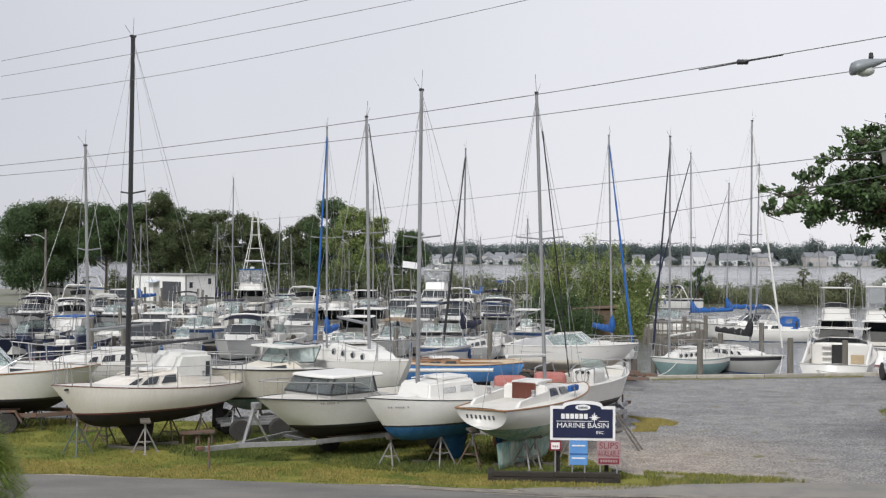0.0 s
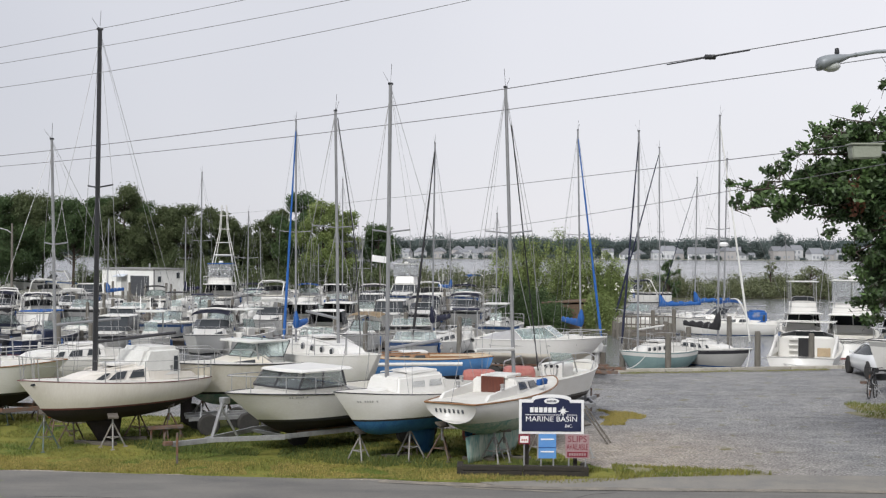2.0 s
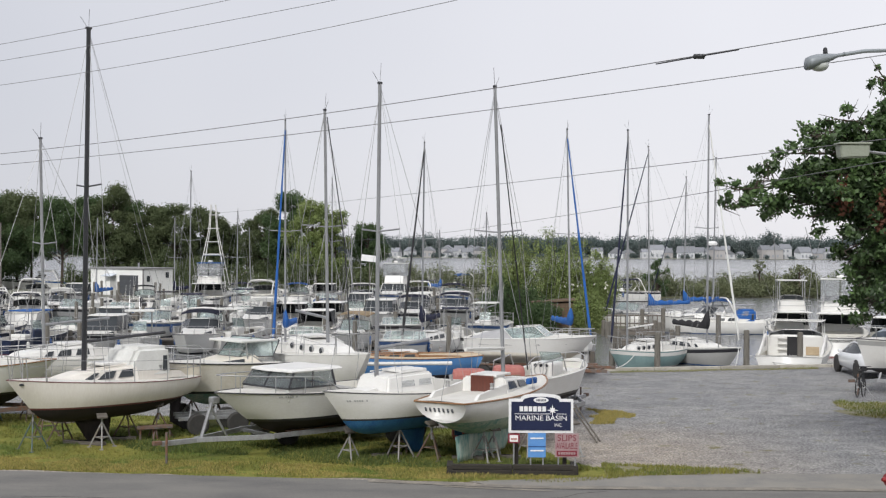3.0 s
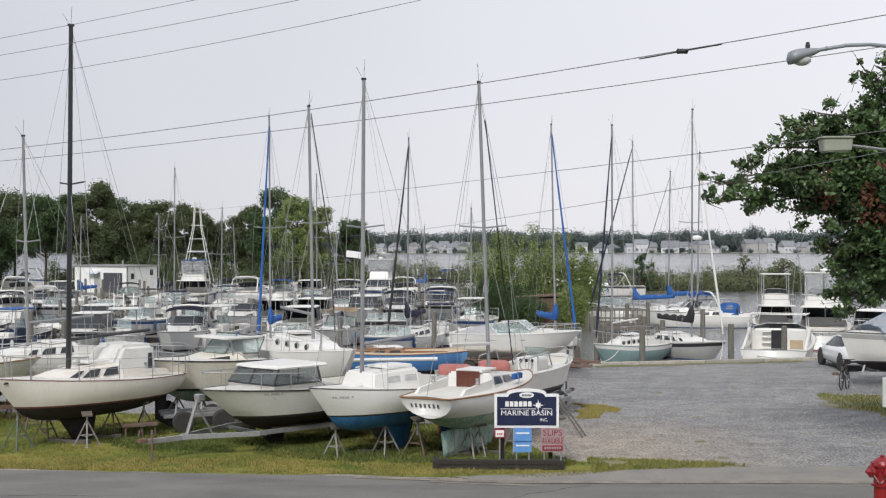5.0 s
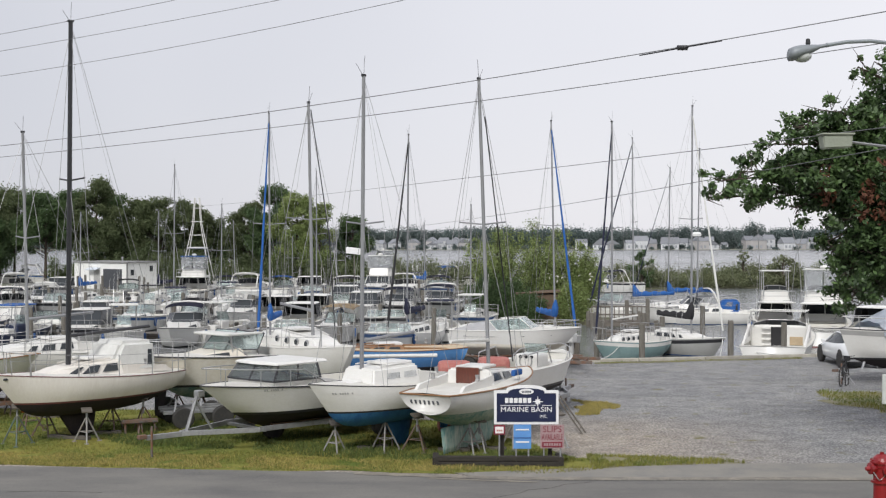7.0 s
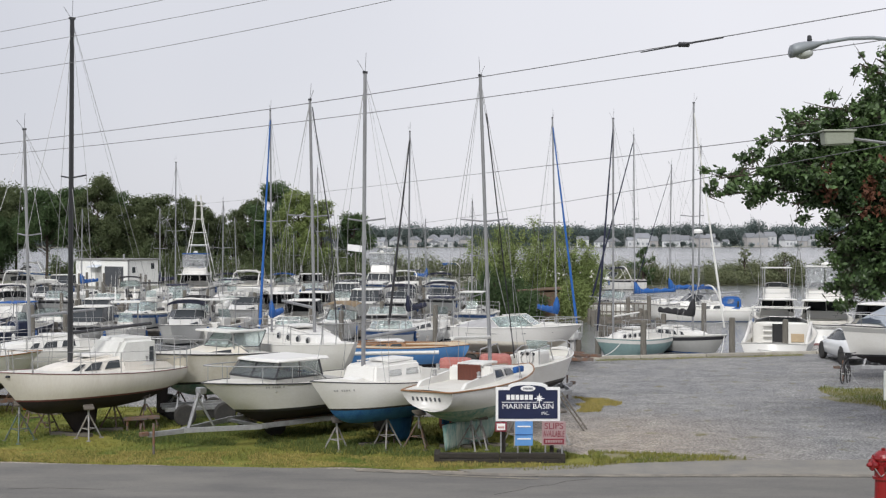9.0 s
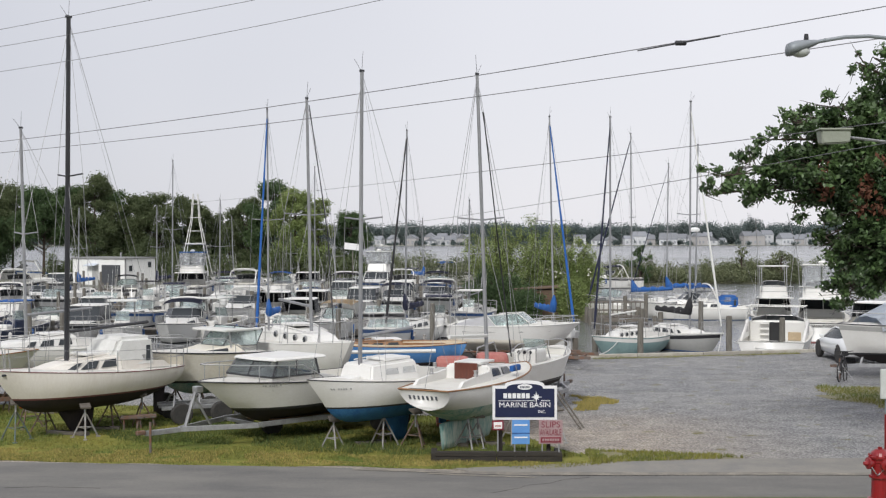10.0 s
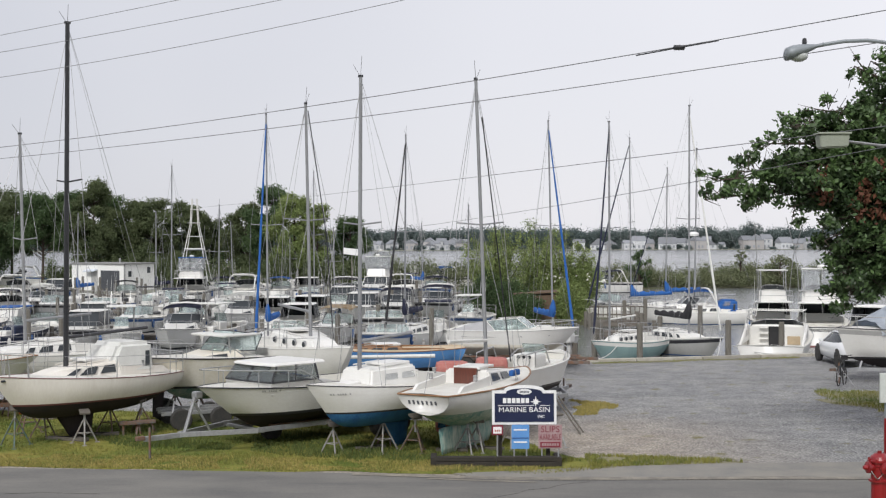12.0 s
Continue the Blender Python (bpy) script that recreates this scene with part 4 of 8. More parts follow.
            for i in range(5):
                bm.faces.new((lo[i], lo[(i + 1) % 5], hi[(i + 1) % 5], hi[i]))
            bmesh.ops.bevel(bm, geom=list(bm.edges), offset=0.025, segments=2, affect="EDGES")
            part("roof", bm, roof or top, cabin_top)
            if kind == "flybridge":
                fz = ze + 0.1
                fb2, side2 = trunk(ob, "flybridge", xb + 0.1, xa - 0.55, w * 0.85, w * 0.7, fz, 0.6, 0.65, top, 0.06, 0.2)
                windscreen(ob, xa - 0.8, fz + 0.62, w * 0.7, 0.28, 0.2, GLASS, sides=0.5)
                hard_top(ob, xb - 0.1, xa - 0.7, w * 0.85, fz + 1.75, fz + 0.3, canvas or CLOTH_WHITE)
                if canvas:
                    pw = w * 0.84
                    ring = [(xb - 0.05, -pw), (xa - 0.8, -pw), (xa - 0.8, pw), (xb - 0.05, pw), (xb - 0.05, -pw)]
                    for (ax_, ay), (bx, by) in zip(ring, ring[1:]):
                        for k in range(2):
                            p, q = Vector((ax_, ay, 0)).lerp(Vector((bx, by, 0)), k / 2 + 0.02), Vector((ax_, ay, 0)).lerp(Vector((bx, by, 0)), k / 2 + 0.48)
                            quad_pane(ob, [(p.x, p.y, fz + 0.62), (q.x, q.y, fz + 0.62), (q.x, q.y, fz + 1.70), (p.x, p.y, fz + 1.70)], VINYL, "vinyl_panel", 0.012)
                    bm = BM()
                    lathe(bm, [(0.05, 0), (0.2, 0.02), (0.22, 0.1), (0.1, 0.18)], 12, (xb + 0.5, 0, fz + 1.8))
                    part("radar_dome", bm, GEL, ob)
                for sgn in (1, -1):
                    for zz in (0.35, 0.62):
                        bm = BM()
                        tube(bm, [(xb + 0.1, sgn * w * 0.92, fz + zz), (xb - 0.9, sgn * w * 0.92, fz + zz), (xb - 0.9, 0, fz + zz)], 0.016, 5)
                        part("bridge_rail", bm, STEEL, ob)
                    for xx in (xb - 0.9, xb - 0.4):
                        bm = BM()
                        tube(bm, [(xx, sgn * w * 0.92, fz - 0.02), (xx, sgn * w * 0.92, fz + 0.62)], 0.014, 5)
                        part("rail_post", bm, STEEL, ob)
                bm = BM()
                box(bm, xb - 0.4, 0, fz - 0.03, 1.1, w * 1.9, 0.06, 0.02)
                part("overhang", bm, top, ob)
                bm = BM()
                for sgn in (1, -1):
                    tube(bm, [(xb + 0.1, sgn * w * 0.9, fz), (xb - 0.5, sgn * w * 1.05, fz + 2.6), (xb - 1.6, sgn * w * 1.4, fz + 4.5)], 0.018, 5)
                part("outrigger", bm, STEEL, ob)
                for k in range(7):
                    bm = BM()
                    tube(bm, [(xb - 0.10 - 0.02 * k, -0.55 - 0.16, z1 - 0.3 + 0.22 * k), (xb - 0.10 - 0.02 * k, -0.55 + 0.16, z1 - 0.3 + 0.22 * k)], 0.014, 5)
                    part("ladder_rung", bm, STEEL, ob)
        if canvas and kind in ("cuddy", "cruiser"):
            bm = BM()
            rows = []
            for i in range(5):
                x = x0 - 0.05 - i * 0.42
                hh = (0.74, 0.86, 0.90, 0.88, 0.80)[i]
                rows.append([bm.verts.new((x, -math.cos(math.pi * (0.12 + 0.76 * j / 8)) * B * 0.45, zt + 0.05 + hh - 0.16 * abs(j - 4) ** 2 / 16)) for j in range(9)])
            for u, v in zip(rows, rows[1:]):
                for j in range(8):
                    bm.faces.new((u[j], u[j + 1], v[j + 1], v[j]))
            bmesh.ops.solidify(bm, geom=bm.faces, thickness=0.03)
            part("bimini_top", bm, canvas, ob, smooth=True)
            for sgn in (1, -1):
                for xa_, xb_ in ((x0 - 0.9, x0 - 0.1), (x0 - 0.9, x0 - 1.7)):
                    bm = BM()
                    tube(bm, [(xa_, sgn * B * 0.44, zc), (xb_, sgn * B * 0.40, zt + 0.72)], 0.016, 5)
                    part("bimini_pole", bm, STEEL, ob)
    if group != "boats stored on land":
        for sgn, tall in ((1, 2.6), (-1, 1.9)):
            bm = BM()
            tube(bm, [(-0.05 * L, sgn * B * 0.40, zc), (-0.12 * L, sgn * B * 0.42, zc + tall)], 0.014, 4, 0.005)
            part("whip_antenna", bm, ALU_WHITE, ob)
        for sgn in (1, -1):
            for s in (0.2, 0.5):
                p = h.point(s, h.sheer(s) - 0.35, sgn)
                bm = BM()
                lathe(bm, [(0.03, -0.25), (0.09, -0.18), (0.09, 0.18), (0.03, 0.25)], 8, (p.x, p.y + sgn * 0.09, p.z))
                part("fender", bm, GEL if s < 0.3 else STRIPE_BLUE, ob)
    if engine:
        outboard(ob, -L / 2 - 0.08, 0.55, engine, engine_tilt)
    return ob, h


def jack_stand(x, y, top, mat, label="tripod boat stand of painted steel under a hull", lean=0.0):
    """Three-legged stand with a screw post and a swivel pad."""
    ob = thing("boat_stand", pose(x, y, 0, 0, 0, lean), label, "boat stand", "stands under the boats")
    hub = top * 0.72
    for k in range(3):
        a = 2 * math.pi * k / 3 + 0.4
        foot = (0.42 * top * math.cos(a), 0.42 * top * math.sin(a), 0.015)
        bm = BM()
        tube(bm, [foot, (0.03 * math.cos(a), 0.03 * math.sin(a), hub)], 0.021, 6)
        box(bm, foot[0], foot[1], 0.012, 0.11, 0.11, 0.022, 0.004)
        part("leg", bm, mat, ob)
    bm = BM()
    tube(bm, [(0, 0, hub * 0.75), (0, 0, top - 0.05)], 0.028, 8)
    part("screw_post", bm, GALV, ob)
    bm = BM()
    box(bm, 0, 0, top - 0.03, 0.26, 0.26, 0.05, 0.01, Matrix.Rotation(0.3, 4, "X"))
    part("pad", bm, WOOD_DOCK, ob)
    bm = BM()
    for k in range(3):
        a, b = 2 * math.pi * k / 3 + 0.4, 2 * math.pi * (k + 1) / 3 + 0.4
        q = 0.24 * top
        tube(bm, [(q * math.cos(a), q * math.sin(a), hub * 0.45), (q * math.cos(b), q * math.sin(b), hub * 0.45)], 0.012, 5)
    part("brace", bm, mat, ob)
    return ob


def wheel(parent, x, y, z, r, w, name="wheel"):
    holder = new(name)
    holder.parent = parent
    holder.location = (x, y, z)
    bm = BM()
    lathe(bm, [(r * 0.62, -w / 2), (r * 0.9, -w / 2), (r, -w * 0.32), (r, w * 0.32), (r * 0.9, w / 2), (r * 0.62, w / 2)], 20, axis="y")
    part("tyre", bm, TYRE, holder, smooth=False)
    bm = BM()
    lathe(bm, [(r * 0.62, -w * 0.42), (r * 0.5, -w * 0.3), (r * 0.2, -w * 0.2), (r * 0.2, w * 0.2), (r * 0.5, w * 0.3), (r * 0.62, w * 0.42)], 14, axis="y")
    part("rim", bm, GALV, holder)
    return holder


def trailer(m, label, L=7.0, W=1.9, axles=(-1.2, -2.0), mat=None, winch=True, bunk_z=0.62):
    ob = thing("boat_trailer", m, label, "trailer", "boat trailers")
    mat = mat or GALV
    zf = 0.5
    for sgn in (1, -1):
        bm = BM()
        pts = [(-L * 0.5, sgn * W * 0.42, zf), (L * 0.18, sgn * W * 0.42, zf), (L * 0.42, 0.05 * sgn, zf - 0.03)]
        for p, q in zip(pts, pts[1:]):
            d = Vector(q) - Vector(p)
            box(bm, (p[0] + q[0]) / 2, (p[1] + q[1]) / 2, (p[2] + q[2]) / 2, d.length, 0.06, 0.12, 0.008, Matrix.Rotation(math.atan2(d.y, d.x), 4, "Z"))
        part("side_rail", bm, mat, ob)
        bm = BM()
        box(bm, -L * 0.15, sgn * W * 0.24, bunk_z + 0.02, L * 0.5, 0.1, 0.06, 0.01)
        part("bunk", bm, RUST, ob)
    bm = BM()
    box(bm, L * 0.47, 0, zf - 0.03, L * 0.16, 0.09, 0.12, 0.01)
    part("tongue", bm, mat, ob)
    bm = BM()
    box(bm, L * 0.565, 0, zf + 0.0, 0.22, 0.12, 0.1, 0.02)
    tube(bm, [(L * 0.54, 0.13, 0.02), (L * 0.54, 0.13, zf + 0.25)], 0.03, 8)
    part("coupling_and_jack", bm, RUST, ob)
    for x in (-L * 0.42, -L * 0.1, L * 0.16):
        bm = BM()
        box(bm, x, 0, zf - 0.04, 0.08, W * 0.86, 0.08, 0.008)
        part("cross_member", bm, mat, ob)
    if winch:
        bm = BM()
        tube(bm, [(L * 0.40, 0, zf), (L * 0.36, 0, zf + 0.85)], 0.045, 6)
        tube(bm, [(L * 0.30, 0, zf), (L * 0.36, 0, zf + 0.7)], 0.03, 6)
        box(bm, L * 0.35, 0, zf + 0.9, 0.2, 0.22, 0.16, 0.03)
        part("winch_post", bm, mat, ob)
    for x in axles:
        for sgn in (1, -1):
            wheel(ob, x, sgn * W * 0.52, 0.31, 0.31, 0.19)
    for sgn in (1, -1):
        bm = BM()
        c = sum(axles) / len(axles)
        hw = (max(axles) - min(axles)) / 2 + 0.42
        top = [(c - hw, 0.36), (c - hw + 0.18, 0.66), (c + hw - 0.18, 0.66), (c + hw, 0.36)]
        inner = [(x * 1.0 + (0.03 if x < c else -0.03), z - 0.035) for x, z in top]
        prism(bm, top + inner[::-1], sgn * W * 0.52 - 0.12, sgn * W * 0.52 + 0.12)
        part("mudguard", bm, mat, ob)
    return ob


def pile(x, y, z0, z1, r=0.14, mat=None, label="weathered round timber mooring pile standing in the basin", lean=0.0):
    ob = thing("mooring_pile", pose(x, y, z0, lean, lean * 0.5), label, "pile", "mooring piles")
    bm = BM()
    h = z1 - z0
    lathe(bm, [(r, 0), (r * 1.02, h * 0.5), (r * 0.94, h - 0.05), (r * 0.8, h)], 10)
    part("post", bm, mat or PILE_WOOD, ob)
    return ob


# ---- ground, road, quay, water ----
def sheet(name, outline, z, mat, depth=0.0, label="", category="ground", cut=0):
    bm = BM()
    vs = [bm.verts.new((x, y, z)) for x, y in outline]
    f = bm.faces.new(vs)
    if depth:
        r = bmesh.ops.extrude_face_region(bm, geom=[f])
        bmesh.ops.translate(bm, vec=(0, 0, -depth), verts=[v for v in r["geom"] if isinstance(v, bmesh.types.BMVert)])
    ob = new(name, finish(bm, name, mat))
    return tagged(ob, label, category, "", "structure")


def wavy(points, amp, step=0.5, seed=0):
    """Roughens a closed outline."""
    rnd = random.Random(seed)
    out = []
    for (x0, y0), (x1, y1) in zip(points, points[1:] + points[:1]):
        n = max(1, int(math.hypot(x1 - x0, y1 - y0) / step))
        for i in range(n):
            k = i / n
            p = Vector((x0 + (x1 - x0) * k, y0 + (y1 - y0) * k, seed))
            q = noise.noise_vector(p * 0.7) * amp + noise.noise_vector(p * 3.1) * amp * 0.4
            out.append((p.x + q.x, p.y + q.y))
    return out


sheet("water", [(-1600, 20), (1600, 20), (1600, 1500), (-1600, 1500)], -0.45, WATER, 0, "grey rippled bay water under an overcast sky", "water")
sheet("ground", [(-70, 26), (60, 26), (60, 66.5), (-70, 35.3)], 0.0, GRAVEL, 2.5, "grey gravel boatyard with worn tracks and weeds")
sheet("seabed_ground", [(-3000, -400), (3000, -400), (3000, 3000), (-3000, 3000)], -2.6, MUD, 0, "dark mud bottom below the water")
sheet("road", [(-90, 19.5), (90, 19.5), (90, 27.45), (2.2, 27.45), (-1.0, 28.3), (-13, 29.5), (-90, 33)], 0.012, ASPHALT, 0.3, "worn grey asphalt road along the yard", "road")
sheet("driveway_apron", wavy([(1.2, 27.5), (26, 27.3), (26, 29.6), (7, 29.5), (3.2, 29.0), (0.2, 28.3)], 0.10, 0.4, 3), 0.016, APRON, 0.0, "dusty asphalt apron between road and gravel", "pavement")
sheet("road_joint", wavy([(-2.0, 28.1), (1.5, 27.48), (26, 27.30), (26, 27.58), (1.6, 27.80), (-2.0, 28.4)], 0.05, 0.25, 5), 0.022, SAND, 0.0, "pale sandy joint along the road edge", "road")
sheet("road_patch", wavy([(-0.4, 27.6), (1.9, 27.2), (2.0, 27.3), (-0.3, 27.75)], 0.05, 0.2, 6), 0.02, SAND, 0.0, "pale worn patch of road surface", "road")
for seg in (((0.9, 25.6), (1.5, 26.1), (1.7, 26.4), (2.2, 26.6), (2.5, 27.0), (3.1, 27.25)), ((-9, 26.2), (-8.2, 26.3), (-7.0, 26.15))):
    bm = BM()
    tube(bm, [(x + random.uniform(-.05, .05), y, 0.008) for x, y in seg], 0.009, 4)
    tagged(new("road_crack", finish(bm, "road_crack", TIMBER_BLACK)), "dark tar-filled crack in the asphalt", "road", "", "structure")
# near bank on the camera's side of the road
bm = BM()
prof = [(-30, 1.5), (14, 1.5), (18.22, 1.43), (19.0, 0.75), (19.9, 0.02), (19.9, -2.6), (-30, -2.6)]
rows = []
for i in range(41):
    x = -60 + i * 3
    rows.append([bm.verts.new((x, y + 0.15 * math.sin(i * 1.3), z + (0.03 * math.sin(i * 2.1) if z > 0.5 else 0))) for y, z in prof])
for u, v in zip(rows, rows[1:]):
    for j in range(len(prof)):
        k = (j + 1) % len(prof)
        bm.faces.new((u[j], u[k], v[k], v[j]))
tagged(new("near_bank", finish(bm, "near_bank", BANK)), "grassy bank above the near side of the road", "ground", "", "structure")

WEEDS = material("sparse_weeds_on_gravel", (0.23, 0.215, 0.18), 0.95, second=(0.19, 0.175, 0.075), scale=1.4, fine=9, amount=0.6, bump=0.6, bump_scale=0.03)
# grass verge and patches lying on the gravel
GRASS_AREAS = [
    (wavy([(-40, 33), (-13, 29.5), (-1.0, 28.35), (2.4, 28.2), (3.4, 28.7), (4.5, 29.5), (3.0, 30.4), (2.2, 32.5), (0.5, 36), (-5, 38.5), (-14, 39), (-40, 41)], 0.35, 0.6, 1), "mown_verge", "yellow-green mown grass verge under the boats"),
    (wavy([(3.2, 28.75), (5.2, 29.35), (7.0, 29.55), (6.0, 30.2), (3.4, 30.9)], 0.18, 0.3, 2), "grass_fringe", "sparse weedy grass at the edge of the gravel"),
    (wavy([(3.56, 37.63), (4.75, 37.25), (5.38, 40.15), (4.01, 41.46)], 0.9, 0.4, 4), "weed_patch", "dry yellow weeds growing in the gravel"),
    (wavy([(12.06, 41.24), (12.61, 39.55), (13.62, 36.22), (15.80, 42.02), (14.10, 43.64), (12.87, 43.35)], 0.8, 0.4, 7), "grass_island", "low grass and weeds beside the trailered boat"),
    (wavy([(6.11, 52.75), (15.2, 54.95), (15.2, 55.45), (6.19, 53.3)], 0.2, 0.6, 8), "quay_weeds", "thin line of weeds along the quay edge"),
]
for i, (outline, nm, lab) in enumerate(GRASS_AREAS):
    if nm == "weed_patch":
        continue
    sheet(nm, outline, 0.006 + 0.001 * i, GRASS if i == 0 else WEEDS, 0.0, lab, "grass")


def inside(x, y, poly):
    c = False
    for (x0, y0), (x1, y1) in zip(poly, poly[1:] + poly[:1]):
        if (y0 > y) != (y1 > y) and x < (x1 - x0) * (y - y0) / (y1 - y0) + x0:
            c = not c
    return c


def grass_tufts(name, outline, count, h, mat, label, seed):
    rnd = random.Random(seed)
    xs, ys = [p[0] for p in outline], [p[1] for p in outline]
    xa, xb = max(min(xs), -16), min(max(xs), 16)
    verts, faces = [], []
    tries = 0
    while len(faces) < count and tries < count * 6:
        tries += 1
        x, y = rnd.uniform(xa, xb), rnd.uniform(min(ys), max(ys))
        if not inside(x, y, outline) or noise.noise(Vector((x * 0.9, y * 0.9, seed))) < -0.25:
            continue
        hh = h * rnd.uniform(0.4, 1.3) * (1 + 1.2 * max(0, noise.noise(Vector((x * 0.5, y * 0.5, 9)))))
        a = rnd.uniform(0, math.pi)
        w = 0.006 + 0.008 * rnd.random()
        dx, dy = math.cos(a) * w, math.sin(a) * w
        lx, ly = rnd.uniform(-.5, .5) * hh, rnd.uniform(-.5, .5) * hh
        k = len(verts)
        verts += [(x - dx, y - dy, 0), (x + dx, y + dy, 0), (x + lx * .5 + dx * .7, y + ly * .5 + dy * .7, hh * .6), (x + lx, y + ly, hh)]
        faces.append((k, k + 1, k + 2, k + 3))
    ob = new(name, mesh_from(name, verts, faces, mat))
    return tagged(ob, label, "grass", "", "stuff")


grass_tufts("grass", GRASS_AREAS[0][0], 60000, 0.055, GRASS_BLADE, "uneven tufts of yellow-green grass", 1)
grass_tufts("grass", wavy([(-16, 29.95), (-1, 28.55), (2.2, 28.45), (2.0, 29.3), (-1, 30.0), (-16, 31.8)], 0.3, 0.6, 14), 26000, 0.05, DRY_BLADE, "sun-dried yellow grass along the road edge", 6)
LUSH = material("lush_green_blade", (0.050, 0.085, 0.018), 0.7, second=(0.11, 0.135, 0.03), scale=0.5, fine=4, amount=0.6, vary=0.35, through_light=0.2)
grass_tufts("grass", wavy([(-10.5, 33.2), (-8.0, 32.2), (-4.5, 31.2), (-2.5, 30.2), (1.8, 29.5), (2.2, 31.0), (-1.5, 33.5), (-5.0, 35.0), (-9.5, 36.0)], 0.4, 0.6, 19), 22000, 0.075, LUSH, "longer green grass left uncut round the stands", 8)
grass_tufts("grass", GRASS_AREAS[1][0], 3500, 0.075, GRASS_BLADE, "sparse green weeds at the gravel's edge", 2)
grass_tufts("grass", GRASS_AREAS[2][0], 3600, 0.06, DRY_BLADE, "dry weeds in the gravel", 3)
grass_tufts("grass", GRASS_AREAS[3][0], 4000, 0.08, GRASS_BLADE, "rank grass beside the parked trailer", 4)
grass_tufts("grass", GRASS_AREAS[4][0], 1500, 0.05, GRASS_BLADE, "weeds along the quay edge", 5)

# bulkhead cap along the quay, in lengths of timber
bulk = thing("bulkhead_cap", pose(0, 52.12, 0.0, 0, 0, 13.5), "pale weathered timber cap along the quay edge", "quay")
bulk["kind"] = "structure"
x = -34.0
rnd = random.Random(4)
while x < 30:
    w = rnd.uniform(2.4, 3.4)
    bm = BM()
    box(bm, x + w / 2, rnd.uniform(-.02, .02), 0.06, w - 0.04, 0.30, 0.12 + rnd.uniform(0, .03), 0.015)
    part("plank", bm, BULK, bulk)
    x += w


# ---- foliage ----
def foliage(name, parent, clumps, per, size, mat, seed, squash=1.0, droop=0.0, shell=0.55):
    """Many small leaf faces gathered in clumps (centre, radius)."""
    rng = np.random.default_rng(seed)
    V, F = [], []
    k = 0
    for c, r in clumps:
        r = np.array(r if hasattr(r, "__len__") else (r, r, r), float)
        n = max(4, int(per * (r[0] * r[2]) ** 0.8))
        d = rng.normal(size=(n, 3))
        d /= np.linalg.norm(d, axis=1)[:, None]
        rad = (shell + (1 - shell) * rng.random(n) ** 0.6)[:, None]
        p = np.array(c) + d * r * rad * (1 + 0.25 * rng.normal(size=(n, 1)))
        p[:, 2] -= droop * rng.random(n)
        a = rng.normal(size=(n, 3))
        a /= np.linalg.norm(a, axis=1)[:, None]
        b = np.cross(a, rng.normal(size=(n, 3)))
        b /= np.linalg.norm(b, axis=1)[:, None] + 1e-9
        s = size * (0.6 + 0.8 * rng.random(n))[:, None]
        q = np.stack([p - a * s, p + b * s * 0.55 - a * s * 0.1, p + a * s, p - b * s * 0.55 + a * s * 0.1], 1).reshape(-1, 3)
        V.append(q)
        F += [(k + 4 * i, k + 4 * i + 1, k + 4 * i + 2, k + 4 * i + 3) for i in range(n)]
        k += 4 * n
    me = bpy.data.meshes.new(name)
    me.from_pydata(np.concatenate(V).tolist(), [], F)
    me.materials.append(mat)
    return part(name, me, mat, parent)


def tree(x, y, z, h, w, mat, label, seed, size=0.30, n=26, per=130, low=0.12, group="trees behind the marina", name="tree", trunk_r=0.2):
    """Trunk, limbs and a crown of leaf clumps with gaps."""
    rnd = random.Random(seed)
    ob = thing(name, pose(x, y, z), label, "tree", group)
    bm = BM()
    tube(bm, [(0, 0, -0.1), (0.1, 0, h * 0.3), (0.05, 0.1, h * 0.6), (0.15, 0, h * 0.85)], trunk_r, 8, 0.04)
    part("trunk", bm, BARK, ob)
    clumps = []
    bm = BM()
    for i in range(n):
        k = low + (0.93 - low) * (i + rnd.random()) / n
        reach = w * 0.5 * math.sin(math.pi * min(1, 0.12 + k * 0.86)) ** 0.6
        a = rnd.uniform(0, 2 * math.pi)
        q = reach * rnd.uniform(0.35, 0.9)
        c = (q * math.cos(a), q * math.sin(a) * 0.7, h * k)
        r = w * rnd.uniform(0.08, 0.17)
        clumps.append((c, (r, r, r * 0.75)))
        tube(bm, [(0.05, 0, max(0.3, c[2] - q * 0.6)), c], 0.05, 5, 0.012)
    part("branchwork", bm, BARK, ob)
    foliage("crown", ob, clumps, per, size, mat, seed, shell=0.25)
    return ob


TREES = [  # x, y, ground, height, width, foliage
    (-55.62, 150, 10.0, 9.5, 0), (-52.69, 152, 10.2, 8.0, 0), (-45.48, 146, 9.6, 6.5, 0), (-43.89, 150, 10.0, 6.0, 0),
    (-40.25, 148, 11.2, 6.5, 0), (-40.37, 156, 9.8, 5.5, 0), (-36.33, 152, 9.2, 5.0, 0), (-33.55, 150, 9.2, 6.2, 0), (-30.72, 154, 9.0, 6.0, 0), (-28.24, 156, 7.6, 4.2, 0),
    (-23.31, 152, 8.8, 5.5, 0), (-20.04, 150, 10.6, 6.0, 0), (-16.71, 144, 9.4, 5.6, 1), (-14.37, 146, 8.6, 4.0, 1), (-10.9, 150, 7.2, 4.6, 0), (-26.05, 156, 6.5, 4.2, 0), (-37.17, 150, 6.5, 5.0, 0), (-53.03, 158, 7.5, 5.0, 0),
]
